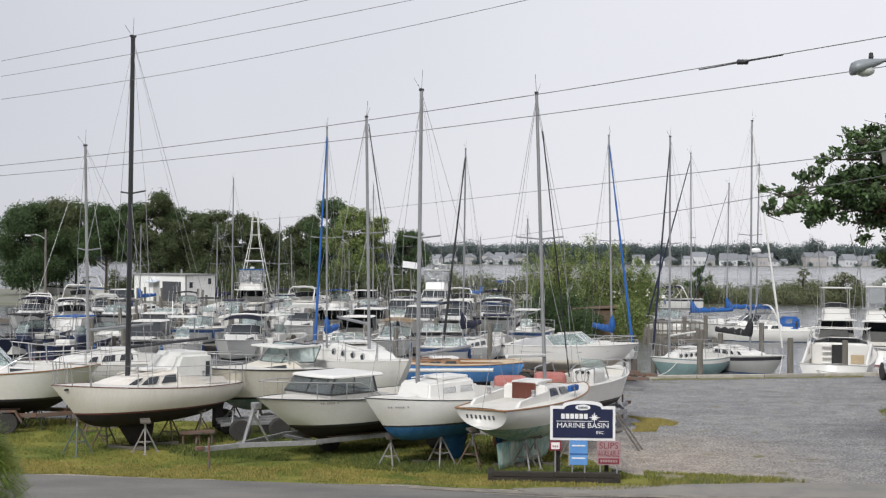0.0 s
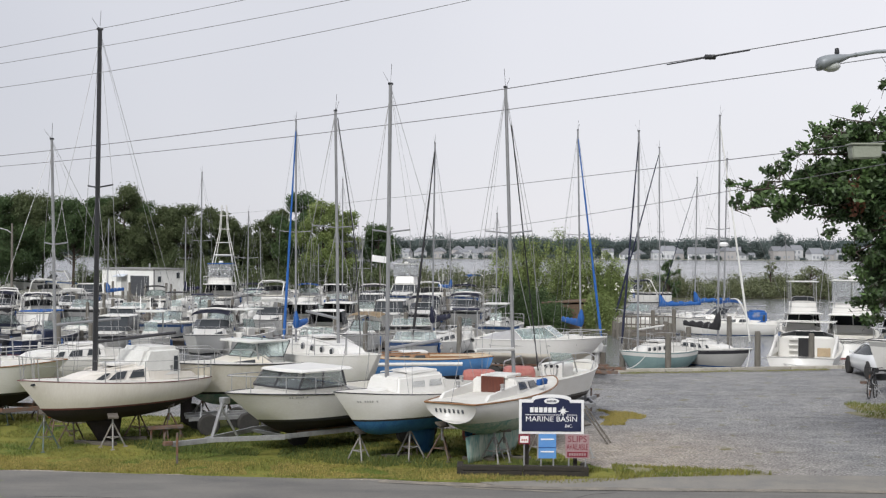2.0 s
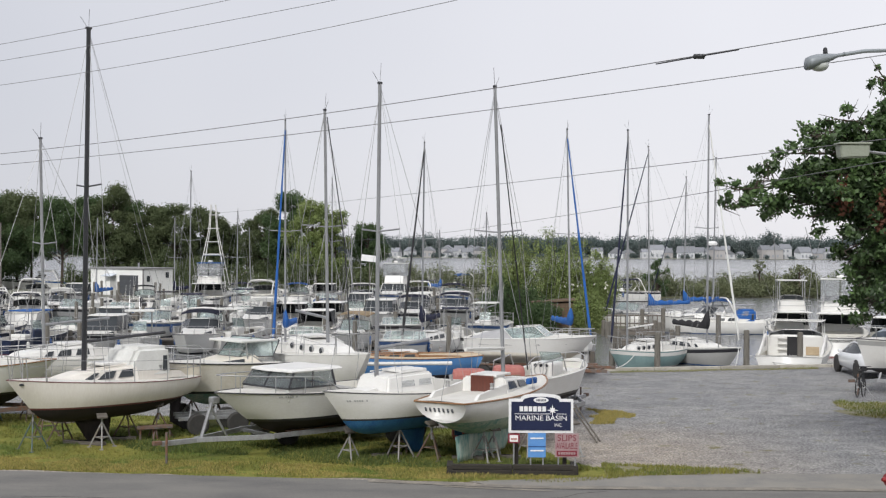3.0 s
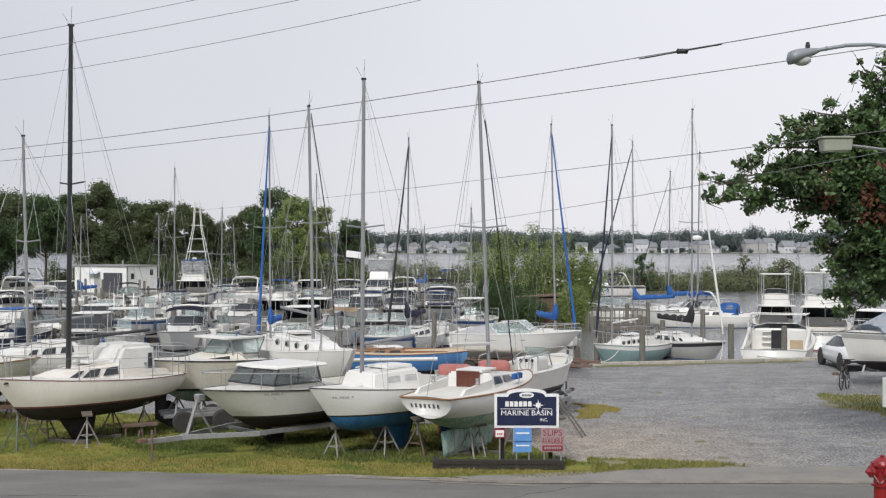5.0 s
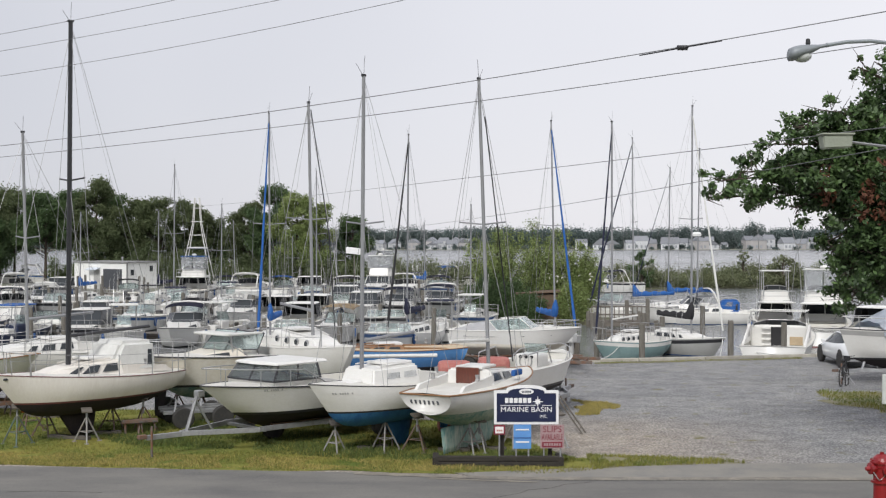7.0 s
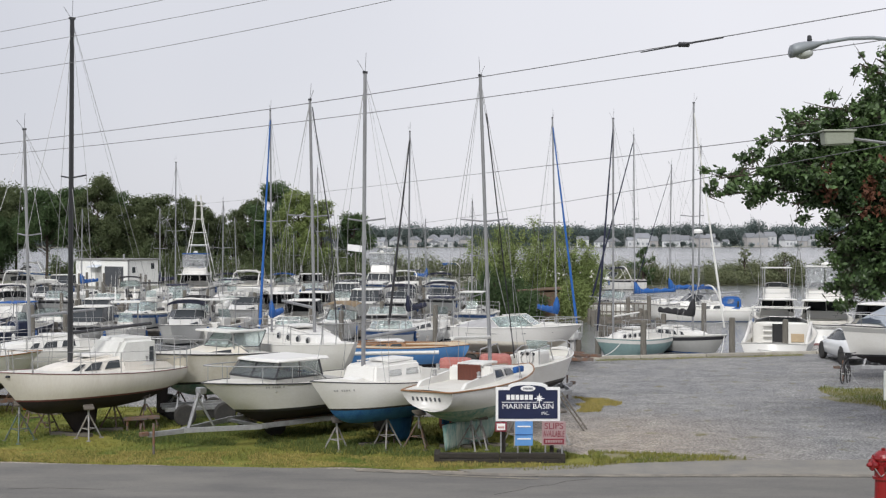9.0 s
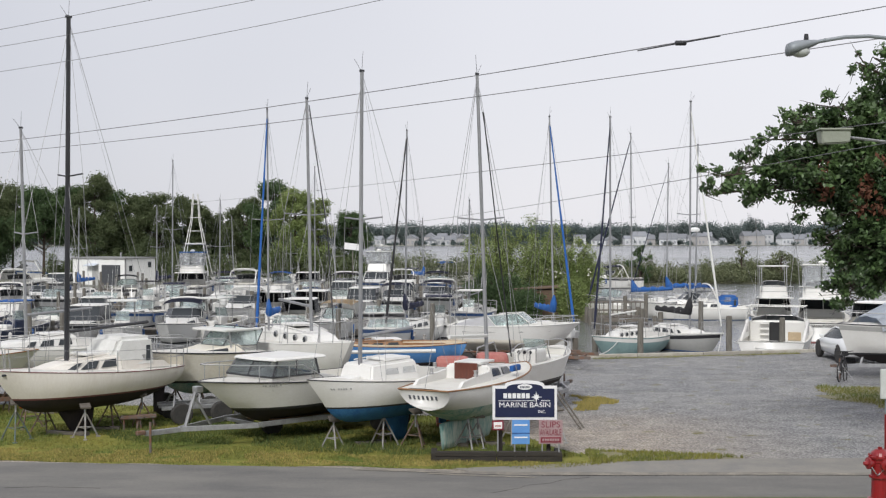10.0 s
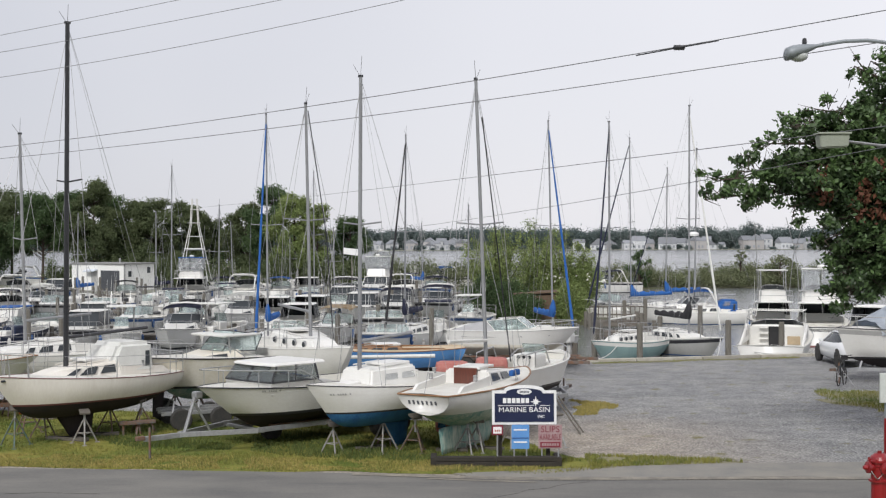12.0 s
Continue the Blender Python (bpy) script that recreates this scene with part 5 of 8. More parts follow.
for i, (tx, ty, th, tw, light) in enumerate(TREES):
    tree(tx, ty, -0.2, th * 1.13, tw * 1.10, LEAF_LIGHT if light else LEAF_MID if i % 3 == 1 or -37 < tx < -27 else LEAF_FAR, "light green broad-leaved tree behind the marina" if light else "dark green broad-leaved tree behind the marina", 40 + i, 0.105, 64, 760, 0.42 if -54 < tx < -43 else 0.12)

# land spits beyond the basin
def spit(name, outline, z, label, mat=MUD):
    return sheet(name, wavy(outline, 0.8, 3.0, 11), z, mat, 2.2, label)


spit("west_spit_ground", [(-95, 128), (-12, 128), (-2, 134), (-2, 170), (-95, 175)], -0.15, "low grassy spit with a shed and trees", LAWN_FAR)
spit("marsh_ground", [(-4, 140), (8, 138), (30, 142), (80, 140), (80, 172), (-4, 168)], -0.3, "low muddy marsh island")
spit("tree_spit_ground", [(2.0, 84), (11.0, 82.5), (12.5, 88), (11, 94), (2.5, 94)], -0.1, "small overgrown point of land inside the marina")


def shrub_band(name, x0, x1, y0, y1, z, h0, h1, n, mat, label, seed, size=0.085, per=620):
    ob = thing(name, pose(0, 0, 0), label, "shrubs")
    ob["kind"] = "stuff"
    rnd = random.Random(seed)
    cl = []
    for i in range(n):
        x = x0 + (x1 - x0) * (i + rnd.random()) / n
        y = rnd.uniform(y0, y1)
        h = rnd.uniform(h0, h1) * (1 + 0.4 * noise.noise(Vector((x * 0.2, seed, 0))))
        cl.append(((x, y, z + h * 0.5), (rnd.uniform(0.7, 1.4), 0.8, h * 0.5)))
    foliage("foliage", ob, cl, per, size, mat, seed, shell=0.2)
    return ob


shrub_band("marsh_shrubs", 16.41, 70, 143, 152, -0.4, 1.7, 3.0, 120, LEAF_MARSH, "olive green marsh shrubs and reeds on the island", 5)
shrub_band("marsh_reeds", 16.41, 70, 141.5, 143.5, -0.4, 1.0, 1.8, 110, LEAF_MARSH, "low reeds along the marsh edge", 15)
shrub_band("marsh_shrubs", -9.50, 5.00, 145, 155, -0.4, 1.8, 3.6, 40, LEAF_MARSH, "marsh shrubs along the channel", 6)
shrub_band("spit_hedge", -43.2, -8.99, 140, 147, -0.2, 1.8, 3.8, 64, LEAF_MID, "dark undergrowth below the trees", 7, 0.11, 700)
tree(21.27, 140, -0.6, 4.6, 3.0, LEAF_FAR, "small dark cedar at the marsh edge", 90, 0.11, 24, 500)
tree(33.26, 144, -0.6, 4.6, 2.2, LEAF_MARSH, "small olive shrub tree on the marsh", 91, 0.11, 18, 450)
tree(37.43, 143, -0.6, 3.8, 4.5, LEAF_MARSH, "spreading olive shrub on the marsh", 93, 0.11, 20, 350)

# overgrown point inside the marina
def willow(x, y, h, w, seed, label, mat):
    ob = thing("willow_bush", pose(x, y, -0.1), label, "tree", "bushes on the point")
    rnd = random.Random(seed)
    clumps = []
    bm = BM()
    for i in range(44):
        a = rnd.uniform(0, 2 * math.pi)
        lean = rnd.uniform(0.1, 1) * w * 0.5
        hh = h * rnd.uniform(0.6, 1.02) * (1 - 0.25 * (lean / (w * .5)) ** 2)
        pts = [(0.1 * math.cos(a), 0.1 * math.sin(a), 0), (lean * 0.4 * math.cos(a), lean * .4 * math.sin(a), hh * 0.5), (lean * math.cos(a), lean * 0.7 * math.sin(a), hh)]
        tube(bm, pts, 0.045, 5, 0.008)
        for k in range(5):
            t = 0.35 + 0.65 * k / 4
            p = Vector(pts[0]).lerp(Vector(pts[1]), t * 2) if t < 0.5 else Vector(pts[1]).lerp(Vector(pts[2]), t * 2 - 1)
            clumps.append(((p.x, p.y, p.z - 0.1), (0.80 - 0.09 * k, 0.6, 0.70 - 0.06 * k)))
    part("branchwork", bm, BARK, ob)
    foliage("crown", ob, clumps, 330, 0.058, mat, seed, shell=0.0, droop=0.25)
    return ob


willow(3.65, 87, 6.0, 5.6, 3, "tall light green willow bush on the point", LEAF_LIGHT)
willow(6.79, 88, 6.5, 6.2, 4, "tall light green willow bush on the point", LEAF_LIGHT)
willow(9.11, 88, 4.8, 3.4, 5, "light green bush with pale blossom on the point", LEAF_LIGHT)
willow(4.32, 85, 2.6, 3.8, 8, "dark green thicket at the foot of the willows", LEAF_FAR)
willow(2.86, 86, 3.2, 3.0, 9, "dark green thicket at the foot of the willows", LEAF_FAR)
ob = thing("blossom", pose(0, 0, 0), "white blossom scattered over the bushes on the point", "blossom")
ob["kind"] = "stuff"
foliage("petals", ob, [((5.10, 85.50, 2.31), (1.6, 0.6, 0.35)), ((7.59, 86.00, 2.59), (1.5, 0.6, 0.4)), ((9.66, 86.00, 2.58), (0.5, 0.5, 0.9)), ((1.68, 84.00, 0.64), (0.5, 0.4, 0.7))], 22, 0.09, LEAF_FLOWER, 77, shell=0.0)

willow(5.13, 83, 1.7, 2.6, 21, "ragged low scrub in front of the plank shed", LEAF_FAR)
willow(8.17, 83.2, 2.4, 1.8, 22, "light green scrub beside the plank shed", LEAF_LIGHT)
# brown timber shed half hidden on the point
ob = thing("timber_shed", pose(6.45, 84.6, -0.1), "low brown plank shed half hidden behind bushes", "shed")
bm = BM()
box(bm, 0, 0, 0.8, 3.3, 2.2, 1.6, 0.02)
part("wall", bm, BROWN_WOOD, ob)
bm = BM()
prism(bm, [(-1.85, 1.6), (1.85, 1.78), (1.85, 1.86), (-1.85, 1.68)], -1.3, 1.3)
part("roof", bm, BROWN_WOOD, ob)
for k in range(12):
    bm = BM()
    box(bm, -1.54 + k * 0.28, -1.115, 0.8, 0.25, 0.03, 1.56, 0.005)
    part("plank", bm, BROWN_WOOD, ob)

# white shed on the west spit
ob = thing("white_shed", pose(-35.95, 133.9, -0.15, 0, 0, -30), "long white flat-roofed shed with dark roller door", "shed")
SW, SD, SH = 7.5, 4.4, 2.75
bm = BM()
box(bm, 0, SD / 2, SH / 2, SW, SD, SH, 0.03)
part("wall", bm, SHED_WHITE, ob)
bm = BM()
box(bm, 0, SD / 2, SH + 0.06, SW + 0.3, SD + 0.3, 0.14, 0.02)
part("roof", bm, SHED_ROOF, ob)
bm = BM()
box(bm, 1.75, -0.02, 1.05, 2.6, 0.06, 2.1, 0.01)
d = part("roller_door", bm, SHED_DOOR, ob)
for k in range(8):
    bm = BM()
    box(bm, 1.75, -0.06, 0.15 + 0.26 * k, 2.54, 0.03, 0.22, 0.006)
    part("slat", bm, SHED_DOOR, d)
bm = BM()
box(bm, -0.45, -0.02, 1.0, 0.9, 0.05, 2.0, 0.01)
part("door", bm, GEL_GREY, ob)
bm = BM()
box(bm, -0.75, -0.35, 2.1, 1.5, 0.7, 0.08, 0.01, Matrix.Rotation(0.3, 4, "X"))
part("awning", bm, CLOTH_GREY, ob)
for y, z in ((0.75, 1.75), (3.55, 2.1)):
    bm = BM()
    box(bm, SW / 2 + 0.01, y, z, 0.06, 0.45, 0.6, 0.01)
    part("window", bm, GLASS, ob)
bm = BM()
box(bm, SW / 2, 0, SH / 2, 0.12, 0.12, SH, 0.01)
part("corner_trim", bm, SHED_ROOF, ob)
bm = BM()
tube(bm, [(1.0, 2.2, SH), (1.0, 2.2, SH + 0.6)], 0.10, 8)
part("vent_pipe", bm, GALV, ob)

# lamp post on the spit
ob = thing("street_lamp", pose(-44.6, 124.0, -0.2), "pale lamp post with a short curved arm", "street lamp")
bm = BM()
tube(bm, [(0, 0, 0), (0, 0, 7.4)], 0.15, 8, 0.10)
part("pole", bm, PILE_WOOD, ob)
bm = BM()
tube(bm, [(0, 0, 6.4), (-0.5, 0, 6.75), (-1.1, 0, 6.9), (-1.5, 0, 6.8)], 0.05, 6)
part("arm", bm, GALV, ob)
bm = BM()
box(bm, -1.75, 0, 6.78, 0.6, 0.25, 0.16, 0.05)
part("head", bm, LENS, ob)

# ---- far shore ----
sheet("far_shore_ground", wavy([(-600, 570), (600, 566), (600, 760), (-600, 760)], 4, 26, 2), -0.3, LAWN_FAR, 1.5, "far bank across the bay in a haze-paled grass colour")
rnd = random.Random(12)
cl = []
for i in range(430):
    x = -270 + 540 * (i + rnd.random()) / 430
    h = 8.4 + 1.6 * noise.noise(Vector((x * 0.018, 0, 3))) + 1.3 * noise.noise(Vector((x * 0.09, 1, 3))) + rnd.uniform(-0.7, 1.0)
    cl.append(((x, rnd.uniform(604, 640), h * 0.55), (rnd.uniform(2.6, 5.2), 3.2, h * 0.5)))
for x, h in ((144.0, 12.5), (147.0, 11.2), (112.6, 10.8), (108.8, 9.8), (1.6, 8.6), (104.7, 9.0)):
    cl.append(((x, 604, h * 0.6), (3.8, 3.2, h * 0.42)))
for i in range(95):
    x = -210 + 420 * (i + rnd.random()) / 95
    th = rnd.uniform(0.8, 2.6)
    cl.append(((x, rnd.uniform(570, 588), th * 0.5), (rnd.uniform(0.8, 2.4), 1.3, th * 0.6)))
ob = thing("far_woodland", pose(0, 0, -0.3), "wooded far shore in a haze-tinted blue-green", "woodland")
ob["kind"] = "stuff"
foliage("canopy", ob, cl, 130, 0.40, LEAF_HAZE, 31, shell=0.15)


def far_house(x, y, w, d, h, mat, seed):
    rnd = random.Random(seed)
    ob = thing("far_house", pose(x, y, -0.3, 0, 0, rnd.uniform(-25, 25)), "pale waterfront house across the bay in haze-tinted colours", "house", "houses on the far shore")
    bm = BM()
    box(bm, 0, 0, h / 2, w, d, h)
    part("wall", bm, mat, ob)
    bm = BM()
    rh = w * rnd.uniform(0.28, 0.45)
    if rnd.random() < 0.5:
        prism(bm, [(-w * .55, h), (w * .55, h), (0, h + rh)], -d * .55, d * .55)
    else:
        v = [bm.verts.new(p) for p in ((-w * .55, -d * .55, h), (w * .55, -d * .55, h), (w * .55, d * .55, h), (-w * .55, d * .55, h), (-w * .5, 0, h + rh), (w * .5, 0, h + rh))]
        for f in ((0, 1, 5, 4), (1, 2, 5), (2, 3, 4, 5), (3, 0, 4), (0, 3, 2, 1)):
            bm.faces.new([v[i] for i in f])
    part("roof", bm, ROOF_FAR, ob)
    for fl in range(max(1, int(h / 2.2))):
        for k in range(int(w / 1.9)):
            bm = BM()
            box(bm, -w / 2 + 1.1 + k * 1.9, -d / 2 - 0.03, 1.3 + fl * 2.2, 0.9, 0.12, 1.1)
            part("window", bm, WIN_FAR, ob)
    return ob


HOUSES = [(-55.97, 9, 6), (-46.25, 8, 6), (-36.54, 10, 5.6), (-22.15, 8, 5.6), (-9.33, 9, 5.6), (4.28, 12, 6), (12.05, 9, 6.5), (97.56, 12, 5.6), (109.23, 11, 6), (118.94, 12, 5.6),
          (128.66, 10, 6), (138.38, 11, 7), (146.93, 12, 7.5), (157.81, 13, 6), (168.70, 11, 6), (178.41, 13, 7), (188.13, 12, 5.6), (199.79, 6, 5), (220.01, 12, 8.4), (229.72, 10, 8.4), (238.27, 16, 8.6), (251.10, 9, 6), (260.82, 11, 7), (274.42, 12, 6), (289.97, 12, 7), (-320.28, 10, 6), (-300.85, 10, 6)]
for i, (hx, hw, hh) in enumerate(HOUSES):
    far_house(hx * 0.64, 575 + (i * 7 % 5) * 4, hw * (0.40 + 0.05 * (i * 3 % 5)), 5, hh * (0.34 + 0.07 * (i * 5 % 4)), HOUSE_FAR if i % 3 else HOUSE_TAN, i)
rnd = random.Random(33)
for k in range(14):
    hx = rnd.choice((rnd.uniform(125, 200), rnd.uniform(-60, 20), rnd.uniform(205, 270)))
    far_house(hx * 0.64, rnd.uniform(588, 598), rnd.uniform(3.4, 5.6), 5, rnd.uniform(2.8, 4.4), HOUSE_FAR if k % 4 else HOUSE_TAN, 60 + k)


# ---- boats on the hard ----
HARD = "boats stored on land"
sailboat(pose(-9.42, 33.71, 1.03, 0, 0, 231), "cream-white sailboat with black bottom and tall black mast on stands", L=5.6, B=2.3, fb=(0.80, 0.52), top=GEL_OLD, bottom=BOT_BLACK, stripe=STRIPE_RED, mast=SPAR_BLACK, tip=(-9.60, 33.00, 10.73), mast_s=0.6, keel=1.03, dodger=CLOTH_WHITE, group=HARD, mast_r=0.07, keel_x=(-0.3, 0.9), rail=STRIPE_RED, spread_w=0.54, spreaders=(0.54,), dip=0.02, counter=0.15, trunk_fwd=(0.36, 1.0, 0.17), boom_len=2.6)
cruiser, ch = motorboat(pose(-3.79, 33.2, 0.84, 0, 0, 229), "white hardtop cabin cruiser with dark windows on a trailer", "hardtop", L=6.4, B=2.3, fb=(0.80, 0.60), group=HARD, wh=0.50, rake=1.35, fwd=0.75, house=(0.12, 1.62, 0.26))
trailer(pose(-4.13, 33.0, 0, 0, 0, 222), "long galvanised boat trailer with a rusty coupling on grass", L=7.2, axles=(-2.4, -3.1), bunk_z=0.5)
blue_bottom, bh = sailboat(pose(-1.49, 31.76, 1.04, 0, 0, 227), "white sailboat with blue bottom paint and raised cabin on stands", L=5.0, B=2.0, fb=(0.74, 0.52), top=GEL, bottom=BOT_BLUE, stripe=STRIPE_BLACK, tip=(-1.98, 31.20, 9.11), keel=1.04, mast_s=0.66, group=HARD, windows=2, trunk_h=0.50, railed=False, win=(0.4, 0.7), panes=VINYL, rail=STRIPE_BLACK, dip=0.03, trunk_fwd=(0.20, 0.12, 0.30), counter=0.15, keel_x=(-0.9, 0.1))
old_sloop, lh = sailboat(pose(0.88, 32.36, 1.07, 0, 0, 63), "old white sailboat with mahogany door and worn green bottom", L=6.0, B=2.0, fb=(0.62, 0.5), top=GEL, bottom=BOT_GREEN, stripe=GEL, tip=(0.85, 32.80, 9.23), mast_s=0.58, keel=1.03, group=HARD, windows=2, keel_x=(-2.2, 1.2), sweep=0.6, transom=0.66, counter=0.5, boom_mat=ALU_WHITE, rail=TEAK, railed=False, rudder=False, draft=0.5, dip=0.08)
motorboat(pose(2.55, 38.05, 0.90, 0, 0, 62), "white open centre console boat with bow rail on a trailer", "console", L=4.6, B=1.95, fb=(0.80, 0.58), group=HARD, low=True)
trailer(pose(2.55, 38.05, 0, 0, 0, 62), "galvanised boat trailer under an open boat", L=5.4, axles=(-0.9,), bunk_z=0.52)
motorboat(pose(2.80, 50.0, 1.04, 0, 0, -18), "white and cream runabout with a raked clear windscreen", "runabout", L=5.0, B=2.2, fb=(0.72, 0.58), top=GEL, stripe=GEL_CREAM, bottom=GEL_CREAM, group=HARD, canvas=CLOTH_ASH)
trailer(pose(2.80, 50.0, 0, 0, 0, 162), "dark boat trailer with an outboard-height winch post", L=6.2, axles=(0.9, 1.7), bunk_z=0.62, mat=RUST)
outb = thing("outboard_motor_on_stand", pose(5.15, 52.05, 0, 0, 0, 60), "white outboard motor with dark leg on a wooden stand", "outboard motor")
outboard(outb, 0, 0.85, ENGINE_W)
bm = BM()
box(bm, 0, 0, 0.5, 0.1, 0.6, 0.9, 0.02)
part("stand", bm, WOOD_DOCK, outb)
sailboat(pose(-2.1, 42.0, 0.97, 0, 0, 196), "blue-hulled wooden sailboat with a varnished cabin and no mast", L=5.6, B=2.1, fb=(0.75, 0.62), top=GEL_BLUE, bottom=BOT_BLACK, stripe=STRIPE_BLACK, deck=DECK_TAN, group=HARD, keel=0.93, rigged=False, trunk_h=0.17, house=TEAK, railed=False, name="wooden_sailboat")
bm = BM()
tube(bm, [(-3.07, 40.50, 1.45), (-0.26, 40.50, 1.49)], 0.06, 8)
ob = thing("spare_mast", pose(0, 0, 0), "white spar laid across two boats on the hard", "spar")
part("tube", bm, ALU_WHITE, ob)
porthole_sloop, ph_ = sailboat(pose(-4.25, 38.53, 1.25, 0, 0, -58), "white sailboat with round portholes standing behind the cruiser", L=6.2, B=2.3, fb=(0.9, 0.72), tip=(-4.04, 38.00, 9.17), keel=1.2, group=HARD, windows=0, ports=4, trunk_h=0.5, bottom=BOT_RED, furled=None)
motorboat(pose(-6.47, 37.5, 1.0, 0, 0, 228), "white motorboat with canvas top and worn teal bottom on blocks", "cuddy", L=6.0, B=2.3, fb=(0.95, 0.75), bottom=BOT_GREEN, canvas=None, group=HARD, top=GEL_CREAM)
ht = thing("boat_hard_top", pose(-6.42, 37.5, 1.3, 0, 0, 228), "white fibreglass top on bent tubes over an open cockpit", "boat top")
hard_top(ht, -0.75, 0.55, 0.80, 1.12, 0.0, CLOTH_WHITE)
sailboat(pose(-12.25, 39.45, 1.1, 0, 0, 226), "small white sailboat with a grey mast standing on the hard", L=6.2, B=2.2, fb=(0.8, 0.62), tip=(-12.81, 39.00, 8.39), keel=1.06, group=HARD)
motorboat(pose(-14.44, 36.5, 0.9, 0, 0, 15), "white cuddy boat with a tan rail on a trailer", "cuddy", L=5.6, B=2.2, fb=(0.95, 0.75), group=HARD, rail=TEAK, engine=ENGINE)
trailer(pose(-14.44, 36.5, 0, 0, 0, 15), "rusty boat trailer with mud-stained tyres", L=6.0, axles=(-0.6, 0.3), mat=RUST)
wrapped, wh_ = motorboat(pose(17.30, 46.5, 0.86, 0, 0, 196), "white cruiser partly under pale shrink-wrap on a trailer", "cruiser", L=7.0, B=2.7, fb=(1.12, 1.0), rake=0.4, group=HARD, sheer_band=GEL_GREY)
trailer(pose(17.36, 46.5, 0, 0, 0, 196), "white-painted boat trailer under the wrapped cruiser", L=6.6, bunk_z=0.5)
bm = BM()
rows = []
for i in range(7):
    x = 2.3 - i * 0.85
    rows.append([bm.verts.new((x, -math.cos(math.pi * j / 10) * 1.28 * (0.72 + 0.05 * i if i < 6 else 1), 0.9 + (0.45 + 0.42 * min(i, 3)) * abs(math.sin(math.pi * j / 10)) ** 0.7 + 0.03 * math.sin(j * 3 + i))) for j in range(11)])
for u, v in zip(rows, rows[1:]):
    for j in range(10):
        bm.faces.new((u[j], u[j + 1], v[j + 1], v[j]))
bmesh.ops.solidify(bm, geom=bm.faces, thickness=0.02)
part("shrink_wrap_cover", bm, CLOTH_GREY, wrapped, "pale bluish plastic cover", True)

# registration bars on the bows
for args in (((blue_bottom, bh), 0.93, 9, 0.48, -1), ((cruiser, ch), 0.80, 9, 0.62, -1), ((blue_bottom, bh), 0.93, 9, 0.48, 1), ((cruiser, ch), 0.80, 9, 0.62, 1)):
    marks(*args[0], args[1], args[2], args[3], GEL_GREY, args[4], 0.042)

# dark slack halyards
for boat, a, b in ((old_sloop, (1.01, 32.90, 8.29), (1.79, 34.20, 1.91)), (porthole_sloop, (-3.95, 37.80, 8.95), (-3.31, 36.60, 5.24)), (porthole_sloop, (-3.31, 36.60, 5.24), (-3.10, 36.20, 2.37))):
    inv = boat.matrix_basis.inverted()
    bm = BM()
    tube(bm, [inv @ Vector(a), inv @ Vector(b)], 0.017, 5)
    part("halyard", bm, SPAR_BLACK, boat)

# stands and blocks
for x, y, top, mat in ((-10.75, 32.23, 1.0, STAND_TEAL), (-11.15, 34.38, 0.95, RUST), (-10.45, 33.59, 0.9, RUST), (-9.12, 32.64, 0.85, STAND_GREY), (-8.91, 34.33, 0.95, RUST), (-8.07, 34.31, 0.95, RUST),
                       (-2.67, 31.05, 0.75, STAND_GREY), (-1.47, 31.27, 0.95, STAND_GREY), (-1.34, 32.12, 0.9, RUST), (-0.69, 31.25, 0.9, RUST), (0.58, 30.98, 0.85, STAND_GREY), (0.82, 31.22, 0.8, STAND_GREY), (2.81, 32.03, 0.85, STAND_GREY), (1.67, 31.62, 0.85, STAND_GREY),
                       (-13.46, 36.89, 0.9, STAND_TEAL), (-14.33, 37.25, 0.9, STAND_TEAL), (-7.75, 37.09, 0.95, RUST), (-6.95, 36.73, 0.95, RUST), (-5.32, 36.69, 1.0, STAND_GREY), (-2.86, 37.20, 1.0, STAND_GREY), (-1.91, 41.34, 0.8, RUST), (-0.46, 41.73, 0.8, RUST), (-12.68, 37.68, 0.9, RUST), (-11.79, 38.02, 0.9, RUST)):
    jack_stand(x, y, top, mat, lean=(x * 37) % 60)
rnd = random.Random(8)


def keel_block(x, y, w, rz, layers=1):
    ob = thing("keel_block", pose(x, y, 0, 0, 0, rz), "rough weathered timber blocks under a keel", "timber block", "blocks under the keels")
    for k in range(layers):
        for j in range(2):
            bm = BM()
            box(bm, (j - 0.5) * w * 0.3, 0, 0.05 + 0.09 * k, w if k % 2 == 0 else 0.2, 0.18, 0.09, 0.012, Matrix.Rotation(rnd.uniform(-.1, .1), 4, "Z"))
            part("plank", bm, WOOD_DOCK, ob)


for x, y, w in ((-9.71, 33.20, 0.9), (-9.11, 33.94, 0.8), (-1.81, 31.61, 0.6), (0.20, 31.23, 0.6), (1.03, 31.47, 0.7), (-11.69, 37.19, 0.8), (-4.27, 36.66, 0.8)):
    keel_block(x, y, w, rnd.uniform(-30, 30))

# spare axle with wheels under the cruiser's trailer
ob = thing("spare_axle", pose(-4.91, 33.85, 0, 0, 0, 35), "rusty spare trailer axle with two worn wheels", "axle")
bm = BM()
tube(bm, [(0, -0.75, 0.3), (0, 0.75, 0.3)], 0.04, 8)
box(bm, 0, 0, 0.36, 0.12, 0.5, 0.08, 0.01)
part("beam", bm, RUST, ob)
for sy in (-0.8, 0.8):
    wheel(ob, 0, sy, 0.3, 0.3, 0.18)
